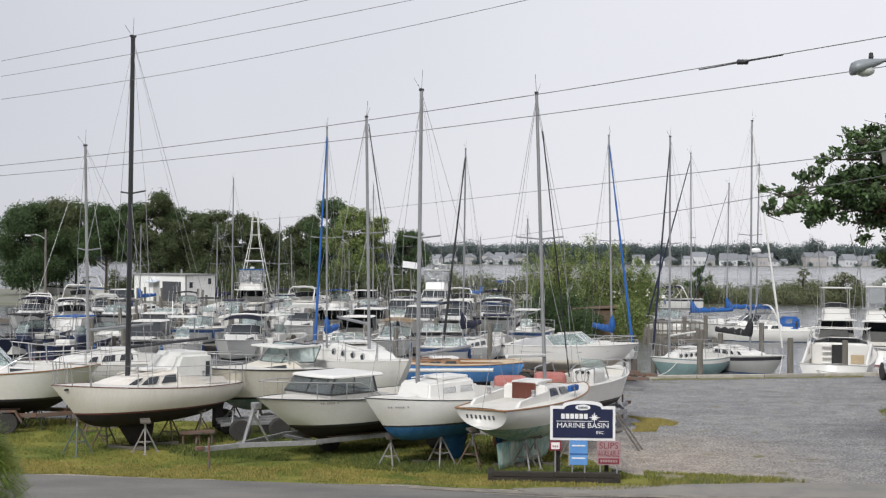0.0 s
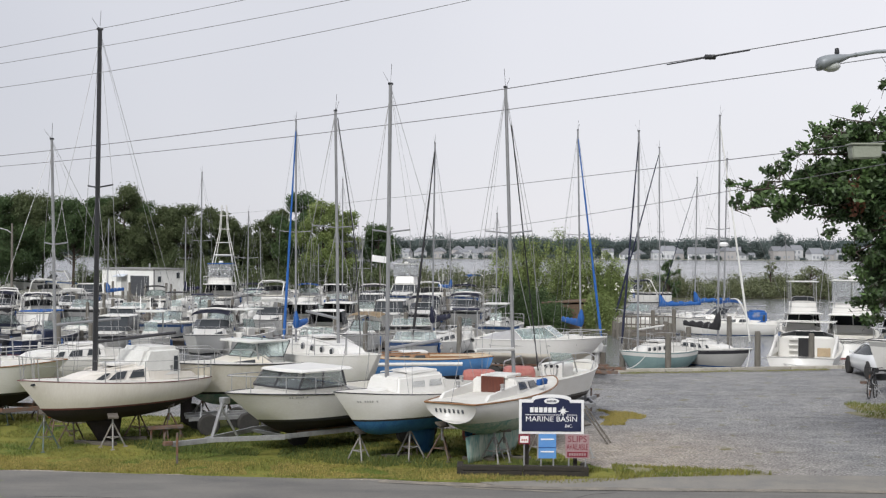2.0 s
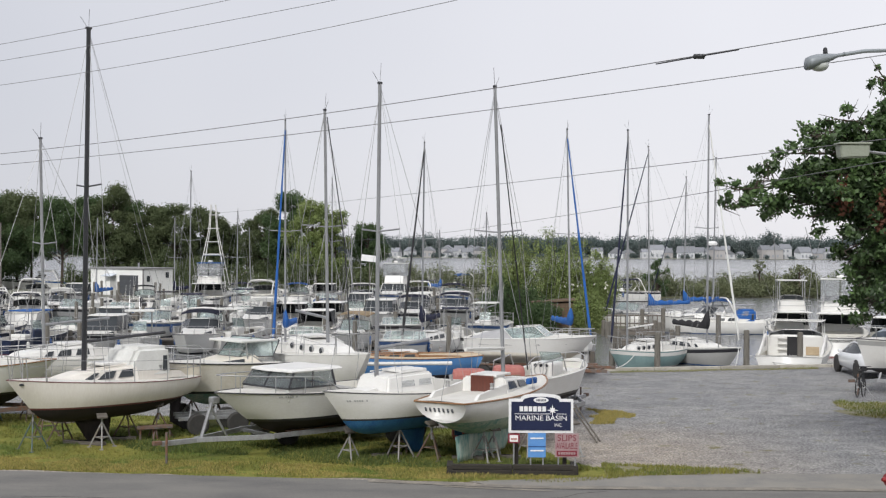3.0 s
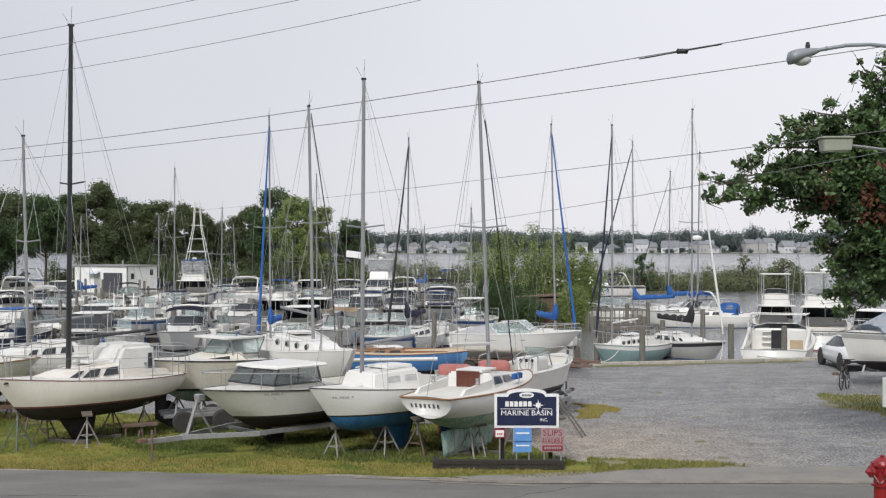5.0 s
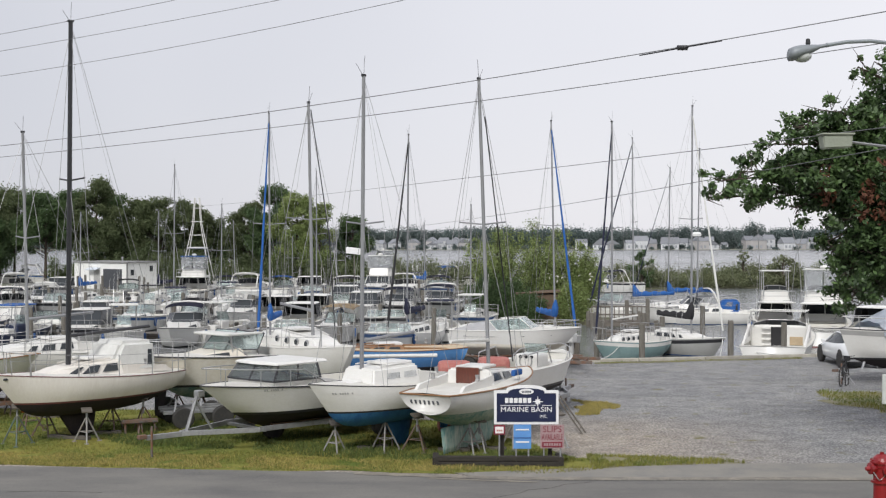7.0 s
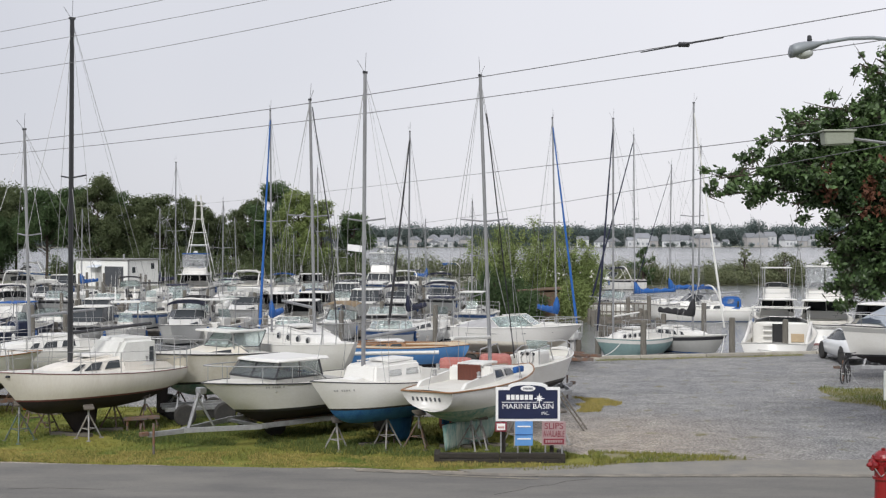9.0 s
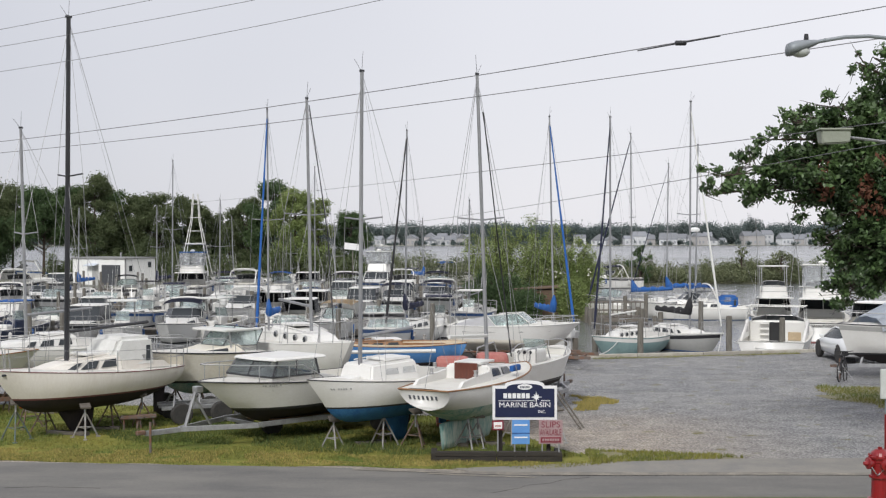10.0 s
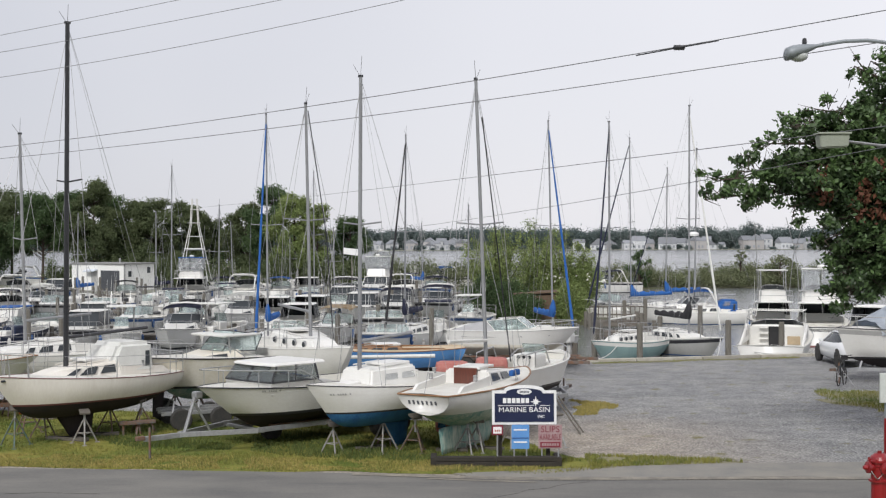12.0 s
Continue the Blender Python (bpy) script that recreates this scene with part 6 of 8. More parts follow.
# pile of trailer parts between the boats
ob = thing("stacked_trailer", pose(-6.82, 35.62, 0, 0, 0, 25), "stacked empty galvanised trailer with dark tyres", "trailer")
for k in range(3):
    bm = BM()
    box(bm, 0, -0.4 + 0.4 * k, 0.45 + 0.02 * k, 2.2, 0.07, 0.1, 0.01)
    part("rail", bm, GALV, ob)
for k in range(3):
    bm = BM()
    tube(bm, [(-0.8 + 0.7 * k, -0.45, 0.45), (-0.7 + 0.7 * k, -0.2, 0.75), (-0.7 + 0.7 * k, 0.25, 0.75), (-0.8 + 0.7 * k, 0.45, 0.45)], 0.03, 6)
    part("roller_frame", bm, GALV, ob)
for sx in (-0.6, 0.5):
    for sy in (-0.6, 0.6):
        wheel(ob, sx, sy, 0.3, 0.3, 0.18)
ob = thing("loose_tyre", pose(-8.00, 36.75, 0.33, 0, 0, 40), "black spare tyre leaning among the trailers", "tyre")
wheel(ob, 0, 0, 0, 0.33, 0.2)
for x, y in ((-8.25, 33.92), (-7.95, 34.11)):
    ob = thing("trailer_jack", pose(x, y, 0, 0, 0, 20), "rusty folded trailer jack lying on the grass", "jack")
    bm = BM()
    box(bm, 0, 0, 0.35, 0.6, 0.12, 0.1, 0.02)
    tube(bm, [(-0.2, 0, 0.02), (-0.2, 0, 0.35)], 0.03, 6)
    tube(bm, [(0.25, 0.05, 0.02), (0.2, 0, 0.4)], 0.025, 6)
    part("frame", bm, RUST, ob)
ob = thing("marker_flag", pose(-10.62, 32.32, 0), "faded orange rag tied to a boat stand", "rag")
bm = BM()
box(bm, 0, 0, 0.95, 0.12, 0.1, 0.3, 0.04)
part("cloth", bm, ORANGE, ob)

# ---- boats afloat ----
WL = -0.45
M1 = "boats in the marina"


def moored_sail(place, tip, rz, label, **kw):
    args = dict(L=7.5, B=2.4, fb=(0.95, 0.75), keel=1.0, detail=False)
    args.update(kw)
    return sailboat(place, label, tip=tip, **args)


moored_sail(pose(-8.27, 61.71, WL, 0, 0, 266), (-8.36, 61.00, 11.08), 260, "white sloop with blue sail cover and blue furled headsail afloat", furled=CLOTH_BLUE, cover=CLOTH_BLUE, L=7.2, boom_mat=ALU_WHITE)
moored_sail(pose(-1.75, 66.72, WL, 0, 0, 252), (-1.89, 66.00, 10.46), 252, "sloop with navy sail cover and black furled headsail afloat", furled=CLOTH_BLACK, cover=CLOTH_NAVY, L=7.6)
moored_sail(pose(5.25, 64.69, WL, 0, 0, -74), (5.25, 64.00, 10.98), -68, "sloop with royal blue furled headsail and cover afloat", furled=CLOTH_BLUE, cover=CLOTH_BLUE, L=7.4)
moored_sail(pose(8.65, 60.4, WL, 0, 0, 221), (7.75, 60.0, 10.58), 221, "small white motorsailer with pale teal hull at the quay", top=GEL_TEAL, house=GEL, sheer_band=GEL, L=5.0, B=1.9, fb=(0.95, 0.78), windows=0, ports=5, trunk_h=0.5, stripe=GEL, boom=True, boom_mat=ALU_WHITE, detail=True, mast_s=0.75, furled=CLOTH_NAVY, furl=0.8)
moored_sail(pose(11.25, 62.85, WL, 0, 0, -56), (11.98, 62.50, 11.56), -56, "grey-hulled sloop with black stripe and black sail cover at the quay", top=GEL_GREY, house=GEL, sheer_band=STRIPE_BLACK, cover=CLOTH_BLACK, furled=CLOTH_WHITE, L=6.6, windows=4, mast_s=0.66, spreaders=(0.28, 0.5), detail=True, furl=0.8)
moored_sail(pose(13.36, 86.11, WL, 0, 0, 188), (12.48, 86.00, 11.82), 188, "white sloop with long blue sail cover moored at a dock", furled=CLOTH_NAVY, cover=CLOTH_BLUE, L=8.0)
moored_sail(pose(16.64, 92.13, WL, 0, 0, 190), (16.05, 92.00, 10.13), 190, "white sloop with blue covers moored behind the dock", cover=CLOTH_BLUE, furled=CLOTH_NAVY, furl=0.5, L=7.4)
moored_sail(pose(17.15, 83.95, WL, 0, 0, 176), (16.58, 84.00, 10.95), 176, "white sloop with blue cockpit cover moored in the basin", dodger=CLOTH_BLUE, L=7.4, spreaders=(0.5,))
# radome on the quay sloop's mast
ob = thing("radar_dome", pose(12.08, 62.50, 5.34), "white radar dome bracketed to a mast", "radar")
bm = BM()
lathe(bm, [(0.05, -0.1), (0.24, -0.08), (0.26, 0.02), (0.2, 0.1), (0.05, 0.12)], 14, (0.05, -0.2, 0))
part("dome", bm, SIGN_WHITE, ob)

SAILS = [  # mast foot, depth, mast tip, heading, length
    (-19.21, 92.66, (-19.36, 92.00, 10.38), 250, 7.0, None), (-17.36, 100.63, (-17.38, 100.00, 7.78), 262, 6.4, None), (-22.29, 140.22, (-23.10, 140.00, 7.09), 200, 6.4, None),
    (-24.26, 110.52, (-24.53, 110.00, 7.48), 240, 6.0, CLOTH_NAVY), (-29.64, 105.58, (-29.77, 105.00, 7.31), 250, 6.2, CLOTH_BLUE), (-2.23, 120.56, (-1.99, 120.00, 6.55), 300, 6.5, CLOTH_BLUE),
    (1.75, 80.56, (1.59, 80.00, 7.21), 250, 6.0, None), (-8.65, 105.60, (-8.94, 105.00, 6.04), 250, 6.4, None), (-9.86, 100.62, (-10.03, 100.00, 10.35), 255, 6.4, None), (-16.51, 140.62, (-16.66, 140.00, 5.35), 255, 6.4, None),
]
LABELS = ["white sloop with a bare aluminium mast moored among motorboats", "white sloop with covered mainsail moored in the crowded basin"]
for x, y, tip, rz, L, cov in SAILS:
    moored_sail(pose(x, y, WL, 0, 0, rz), tip, rz, LABELS[1 if cov else 0], L=L, cover=cov)

rnd = random.Random(21)
KIND_LABEL = {"cuddy": "white cuddy boat with {} canvas top moored at a dock", "hardtop": "white hardtop cabin boat moored at a dock", "console": "white centre console boat with {} top moored at a dock", "runabout": "open white runabout moored at a dock", "flybridge": "white flybridge fishing boat moored at a dock", "cruiser": "white express cruiser with {} canvas moored at a dock"}
CN = {CLOTH_BLUE: "blue", CLOTH_NAVY: "navy", CLOTH_BLACK: "black", CLOTH_TAN: "tan", CLOTH_WHITE: "white", CLOTH_RED: "red"}
MOORED = [  # place on the water, kind, heading, length, canvas
    (-22.49, 67.36, "console", 262, 6.0, CLOTH_BLUE, GEL_NAVY), (-19.04, 68.28, "hardtop", 268, 6.6, CLOTH_NAVY, GEL), (-22.45, 73.02, "cuddy", 266, 6.0, CLOTH_BLACK, GEL), (-16.80, 67.13, "console", 275, 5.8, CLOTH_WHITE, GEL),
    (-18.76, 78.11, "cuddy", 272, 6.6, CLOTH_BLACK, GEL), (-21.04, 77.29, "hardtop", 270, 6.4, CLOTH_NAVY, GEL), (-13.90, 68.06, "cruiser", 262, 6.8, CLOTH_NAVY, GEL), (-12.33, 70.21, "console", 258, 6.2, CLOTH_WHITE, GEL), (-15.40, 77.95, "cuddy", 275, 6.0, CLOTH_BLACK, GEL),
    (-30.67, 91.30, "cruiser", 270, 7.0, CLOTH_NAVY, GEL), (-28.83, 94.49, "cuddy", 270, 6.4, CLOTH_BLACK, GEL), (-25.79, 97.12, "runabout", 262, 6.0, CLOTH_BLUE, GEL), (-21.59, 94.07, "console", 272, 6.0, CLOTH_BLACK, GEL), (-21.47, 102.99, "cuddy", 270, 6.2, CLOTH_NAVY, GEL),
    (-12.75, 80.73, "cruiser", 255, 7.2, CLOTH_WHITE, GEL), (-10.84, 83.77, "hardtop", 262, 7.0, CLOTH_NAVY, GEL), (-8.36, 84.74, "hardtop", 255, 7.2, CLOTH_NAVY, GEL), (-5.51, 86.87, "hardtop", 262, 7.4, CLOTH_BLACK, GEL), (-3.31, 89.16, "cruiser", 262, 7.0, CLOTH_NAVY, GEL), (-0.59, 92.87, "cruiser", 268, 7.4, CLOTH_NAVY, GEL),
    (-39.71, 121.42, "cruiser", 268, 8.0, CLOTH_WHITE, GEL), (-36.43, 121.18, "hardtop", 270, 7.0, CLOTH_NAVY, GEL), (-28.08, 114.25, "cuddy", 268, 6.6, CLOTH_BLACK, GEL), (-21.97, 113.83, "flybridge", 262, 8.6, CLOTH_BLUE, GEL), (-20.92, 122.30, "cuddy", 268, 6.6, CLOTH_NAVY, GEL),
    (-17.86, 119.82, "cruiser", 258, 8.2, CLOTH_WHITE, GEL), (-15.22, 121.87, "cuddy", 266, 7.0, CLOTH_BLUE, GEL), (-12.88, 124.03, "hardtop", 266, 7.2, CLOTH_RED, GEL), (-8.35, 109.07, "cruiser", 260, 7.8, CLOTH_BLACK, GEL), (-6.12, 116.81, "flybridge", 262, 8.4, CLOTH_WHITE, GEL), (-3.25, 118.75, "cruiser", 262, 8.0, CLOTH_NAVY, GEL), (-0.75, 118.57, "cuddy", 262, 7.4, CLOTH_NAVY, GEL),
    (-50.81, 153.33, "cruiser", 200, 9.0, CLOTH_WHITE, GEL), (-46.65, 152.95, "cruiser", 195, 8.5, CLOTH_WHITE, GEL), (-24.03, 154.44, "cruiser", 200, 8.0, CLOTH_RED, GEL), (-16.97, 151.98, "hardtop", 220, 8.0, CLOTH_WHITE, GEL), (-12.94, 151.60, "cruiser", 200, 8.5, CLOTH_WHITE, GEL), (-6.25, 150.98, "flybridge", 196, 9.5, CLOTH_WHITE, GEL), (-0.93, 148.75, "cruiser", 200, 8.5, CLOTH_BLUE, GEL),
    (-5.98, 69.94, "cuddy", 262, 6.4, CLOTH_TAN, GEL), (-8.36, 69.29, "runabout", 262, 6.0, CLOTH_TAN, GEL), (-0.30, 72.03, "console", 262, 6.0, CLOTH_NAVY, GEL), (1.57, 78.56, "console", 250, 6.2, CLOTH_WHITE, GEL),
    (11.40, 90.87, "cuddy", 200, 7.2, CLOTH_TAN, GEL), (15.63, 84.60, "cruiser", 190, 7.4, CLOTH_BLUE, GEL), (16.27, 131.91, "cruiser", 190, 8.0, CLOTH_NAVY, GEL),
    (18.91, 74.52, "flybridge", 80, 6.6, None, GEL), (20.49, 69.55, "flybridge", 60, 8.0, CLOTH_WHITE, GEL), (23.40, 68.67, "hardtop", 60, 7.5, CLOTH_WHITE, GEL), (-26.53, 73.20, "cuddy", 268, 6.5, CLOTH_BLACK, GEL_NAVY), (-25.75, 68.56, "console", 262, 6.2, CLOTH_BLACK, GEL_NAVY), (-33.94, 91.48, "cruiser", 268, 7.2, CLOTH_NAVY, GEL),
]
kinds = ("cuddy", "hardtop", "console", "runabout", "cruiser", "cuddy")
for row, (ry, xa, xb, gap) in enumerate(((65.0, -20, 0, 4.2), (75.5, -25, -1, 4.0), (91.5, -31, -2, 4.2), (101.0, -36, 2, 4.6), (117.0, -41, 1, 4.6), (128.0, -44, 0, 5.5))):
    x = xa
    while x < xb:
        in_front_of_shed = (row == 5 and x < -24) or (row == 4 and -37 < x < -25)
        if not in_front_of_shed and all((x - q[0]) ** 2 + ((ry - q[1]) * 0.45) ** 2 > 2.7 ** 2 for q in MOORED):
            MOORED.append((x, ry + rnd.uniform(-1, 1), rnd.choice(kinds), 268, rnd.uniform(5.6, 7.2), rnd.choice((CLOTH_NAVY, CLOTH_BLACK, CLOTH_WHITE, CLOTH_WHITE, CLOTH_BLUE)), GEL))
        x += gap * rnd.uniform(0.85, 1.2)
for x, y, kind, rz, L, cv, hullm in MOORED:
    lab = KIND_LABEL[kind].format(CN.get(cv, "white"))
    if rnd.random() < 0.4 and x < 1.5:
        rz += 180
    motorboat(pose(x, y, WL, 0, 0, rz + rnd.uniform(-12, 12)), lab, kind, L=L, B=L * 0.36, fb=(L * 0.16, L * 0.125), top=hullm, stripe=rnd.choice((STRIPE_BLUE, STRIPE_BLACK, STRIPE_RED, GEL)), roof=cv if kind == "console" else None, canvas=cv if kind == "flybridge" or (kind != "hardtop" and rnd.random() < 0.75) else None, engine=rnd.choice((ENGINE, ENGINE_W)) if L < 6.8 else None, sheer_band=rnd.choice((None, None, STRIPE_BLUE, STRIPE_BLACK)))



def express_boat(m, label, L, B):
    """Stern-to cockpit boat: wings sloping down aft, cabin bulkhead with door and steps, bare tube frame."""
    ob = thing("motorboat", m, label, "motorboat", M1)
    h = Hull(L, B, 1.35, 0.72, 0.42, 0.92, 0.9, 0.0, True, 0.45, 0.05)
    build_hull(ob, h, GEL, BOT_BLACK, GEL_GREY, DECK, GEL_GREY, None, (0.02, 0.45, 0.25))
    zs, x1 = h.sheer(0.25), -0.06 * L
    for sgn in (1, -1):
        bm = BM()
        prism(bm, [(-0.46 * L, zs - 0.05), (x1, zs - 0.05), (x1, zs + 0.78), (x1 - 0.35, zs + 0.78), (-0.44 * L, zs + 0.05)], sgn * B * 0.43 - 0.05, sgn * B * 0.43 + 0.05)
        bmesh.ops.bevel(bm, geom=list(bm.edges), offset=0.03, segments=2, affect="EDGES")
        wing = part("side_wing", bm, GEL, ob)
        bm = BM()
        prism(bm, [(-0.25 * L, zs + 0.22), (-0.14 * L, zs + 0.22), (-0.14 * L, zs + 0.48), (-0.18 * L, zs + 0.48)], sgn * B * 0.43 - 0.055, sgn * B * 0.43 + 0.055)
        part("vent_recess", bm, GEL_GREY, wing)
    bm = BM()
    box(bm, x1 + 0.3, 0, (0.25 + zs + 0.70) / 2, 0.6, B * 0.84, zs + 0.45, 0.06)
    cab = part("bulkhead", bm, GEL, ob)
    bm = BM()
    box(bm, x1 - 0.01, 0.1, 0.85, 0.06, 0.62, 1.1, 0.02)
    part("door", bm, DARK, cab)
    bm = BM()
    box(bm, x1 - 0.02, -0.75, 0.75, 0.06, 0.6, 0.4, 0.02)
    part("locker", bm, CLOTH_TAN, cab)
    for k in range(4):
        bm = BM()
        box(bm, x1 - 0.12, 0.62, 0.55 + 0.26 * k, 0.18, 0.42, 0.05, 0.015)
        part("step", bm, GEL, cab)
    trunk(ob, "foredeck_cabin", x1, 0.36 * L, B * 0.42, B * 0.18, h.sheer(0.55) - 0.05, 0.42, 0.2, GEL, 0.16, 0.7)
    windscreen(ob, 0.12 * L, h.sheer(0.55) + 0.3, B * 0.40, 0.45, 0.5, GLASS, sides=1.2)
    for xx in (x1 - 0.2, x1 - 1.3):
        bm = BM()
        tube(bm, [(xx - 0.15, -B * 0.42, zs + 0.6), (xx, -B * 0.40, zs + 1.45), (xx, B * 0.40, zs + 1.45), (xx - 0.15, B * 0.42, zs + 0.6)], 0.03, 6)
        part("frame_hoop", bm, ALU_WHITE, ob)
    for sgn in (1, -1):
        bm = BM()
        tube(bm, [(x1 + 0.5, sgn * B * 0.40, zs + 1.43), (x1 - 1.9, sgn * B * 0.40, zs + 1.47)], 0.03, 6)
        part("frame_bar", bm, ALU_WHITE, ob)
    bm = BM()
    box(bm, -0.49 * L, 0, h.sheer(0) - 0.18, 0.1, B * 0.84, 0.14, 0.03)
    part("transom_cap", bm, GEL, ob)
    return ob


express_boat(pose(16.0, 61.4, WL, 0, 0, 70), "white sport boat with sloping wings and bare tube frame", 7.4, 3.2)

ob = thing("sign_board", pose(-7.8, 110.0, -2.5), "plain white tilted board on a post among the docks", "sign")
bm = BM()
tube(bm, [(0, 0, 0), (0, 0, 6.3)], 0.06, 6)
part("post", bm, PILE_WOOD, ob)
bm = BM()
box(bm, 0, -0.1, 6.55, 1.4, 0.12, 0.55, 0.02, Matrix.Rotation(0.12, 4, "Y"))
part("board", bm, SIGN_WHITE, ob)

# lattice tuna tower on the fishing boat
ob = thing("tuna_tower", pose(-21.97, 113.83, WL), "tall white tubular fishing tower on a moored boat", "tower")
bm = BM()
top_z = 8.72 + 0.45
for sx in (-1, 1):
    for sy in (-1, 1):
        tube(bm, [(sx * 1.3, sy * 0.9, 2.0), (sx * 0.35, sy * 0.3, top_z * 0.75), (sx * 0.2, sy * 0.2, top_z)], 0.04, 5)
part("frame", bm, ALU_WHITE, ob)
for k in range(6):
    q = 0.25 + 0.13 * k
    w = 1.3 - 1.05 * q
    bm = BM()
    tube(bm, [(-w, -w * .7, q * top_z), (w, -w * .7, q * top_z), (w, w * .7, q * top_z), (-w, w * .7, q * top_z), (-w, -w * .7, q * top_z)], 0.03, 5)
    part("ring", bm, ALU_WHITE, ob)
bm = BM()
box(bm, 0, 0, top_z * 0.52, 1.6, 1.4, 0.08, 0.02)
part("platform", bm, GEL, ob)

# ---- docks and piles ----
def dock(x0, y0, x1, y1, w, label, z=-0.05, rail=False):
    d = Vector((x1 - x0, y1 - y0, 0))
    ob = thing("dock", pose(x0, y0, z, 0, 0, math.degrees(math.atan2(d.y, d.x))), label, "dock", "docks")
    n = int(d.length / 0.5)
    for i in range(n):
        bm = BM()
        box(bm, (i + 0.5) * d.length / n, 0, 0, d.length / n - 0.03, w, 0.06, 0.006)
        part("plank", bm, WOOD_DOCK, ob)
    for s in (-1, 1):
        bm = BM()
        box(bm, d.length / 2, s * (w / 2 - 0.05), -0.16, d.length, 0.1, 0.24, 0.01)
        part("stringer", bm, WOOD_DOCK, ob)
    k = 0.0
    while k < d.length:
        for s in (-1, 1):
            bm = BM()
            lathe(bm, [(0.13, -2.4), (0.13, 0.5), (0.11, 0.55)], 8, (k, s * (w / 2 + 0.1), 0))
            part("post", bm, PILE_WOOD, ob)
        k += 3.2
    if rail:
        for zz in (0.45, 0.95):
            bm = BM()
            box(bm, d.length / 2, -w / 2, zz, d.length, 0.06, 0.1, 0.01)
            part("rail", bm, WOOD_DOCK, ob)
        for i in range(int(d.length / 0.28)):
            bm = BM()
            box(bm, i * 0.28, -w / 2, 0.48, 0.06, 0.05, 0.95, 0.005)
            part("baluster", bm, WOOD_DOCK, ob)
    return ob


dock(-34, 70.5, 2, 70.5, 1.6, "long grey timber dock between the boat rows")
dock(-40, 96.0, 3, 96.0, 1.6, "long grey timber dock across the basin")
dock(-45, 122.0, 2, 123.0, 1.6, "far grey timber dock below the trees")
dock(-9.5, 78.5, 1.5, 78.0, 1.4, "short timber dock beside the overgrown point")
dock(8.99, 80, 12.50, 80, 1.8, "timber dock with a slatted railing", 0.0, True)
dock(8.72, 72, 12.20, 72, 1.4, "timber finger dock behind the quay")
for pile_x, y, z1 in ((7.11, 60.5, 1.68), (8.86, 58.0, 1.31), (11.12, 66.0, 1.14), (13.98, 70.0, 1.48), (12.92, 58.3, 1.43), (15.23, 57.9, 1.37), (11.55, 82.0, 1.2), (12.88, 82.0, 1.3)):
    pile(pile_x, y, -2.6, z1)
for k in range(46):
    y = rnd.choice((66, 74, 84, 92, 100, 116, 128))
    pile(rnd.uniform(-26 - (y - 60) * .2, 1.5), y + rnd.uniform(-1.5, 1.5), -2.6, rnd.uniform(0.9, 1.7), 0.13, lean=rnd.uniform(-2, 2))
# mooring lines
for a, b in (((12.93, 60.00, 0.45), (11.77, 55.2, 0.10)), ((13.49, 60.00, 0.13), (14.79, 55.9, 0.10)), ((8.0, 59.2, 0.2), (6.5, 53.9, 0.10))):
    ob = thing("mooring_line", pose(0, 0, 0), "pale sagging mooring rope between boat and quay", "rope", "mooring lines")
    bm = BM()
    a, b = Vector(a), Vector(b)
    tube(bm, [a.lerp(b, k / 6) - Vector((0, 0, 0.12 * math.sin(math.pi * k / 6))) for k in range(7)], 0.02, 5)
    part("rope", bm, CLOTH_WHITE, ob)


# ---- sign at the entrance ----
def lettering(parent, body, x, y, z, width, height, mat, name="lettering", depth=0.006):
    """Raised letters facing the road, stretched to a width and height."""
    cu = bpy.data.curves.new(name, "FONT")
    cu.body, cu.align_x, cu.align_y, cu.extrude = body, "LEFT", "BOTTOM_BASELINE", 0.5
    tmp = bpy.data.objects.new(name, cu)
    scene.collection.objects.link(tmp)
    bpy.context.view_layer.update()
    me = bpy.data.meshes.new_from_object(tmp.evaluated_get(bpy.context.evaluated_depsgraph_get()))
    bpy.data.objects.remove(tmp)
    co = np.array([v.co for v in me.vertices])
    lo, hi = co.min(0), co.max(0)
    k = (co - lo) / (hi - lo)
    for v, q in zip(me.vertices, k):
        v.co = (x + q[0] * width, y - depth * q[2], z + q[1] * height)
    # one part for each character
    bm = bmesh.new()
    bm.from_mesh(me)
    left = set(bm.verts)
    while left:
        seed_v = left.pop()
        group, queue = {seed_v}, [seed_v]
        while queue:
            for e in queue.pop().link_edges:
                for o in e.verts:
                    if o not in group:
                        group.add(o)
                        queue.append(o)
        left -= group
        keep = list(group)
        index = {o: i for i, o in enumerate(keep)}
        faces = [tuple(index[o] for o in f.verts) for f in {f for o in keep for f in o.link_faces}]
        part("letter", mesh_from("letter", [o.co.copy() for o in keep], sorted(faces), mat), mat, parent)
    bm.free()


def bars(parent, x, y, z, width, height, n, mat, name="bar", fill=0.72):
    for i in range(n):
        bm = BM()
        box(bm, x + (i + 0.5) * width / n, y, z + height / 2, width / n * fill, 0.01, height)
        part(name, bm, mat, parent)


def arch_outline(w, z0, z1, hump, inset=0.0):
    w, z0, z1 = w - inset, z0 + inset, z1 - inset
    pts = [(-w, z0), (w, z0), (w, z1)]
    for i in range(13):
        a = math.pi * i / 12
        pts.append((0.62 * w * math.cos(a) * 1.0, z1 + hump * math.sin(a) ** 0.7))
    pts.append((-w, z1))
    return pts


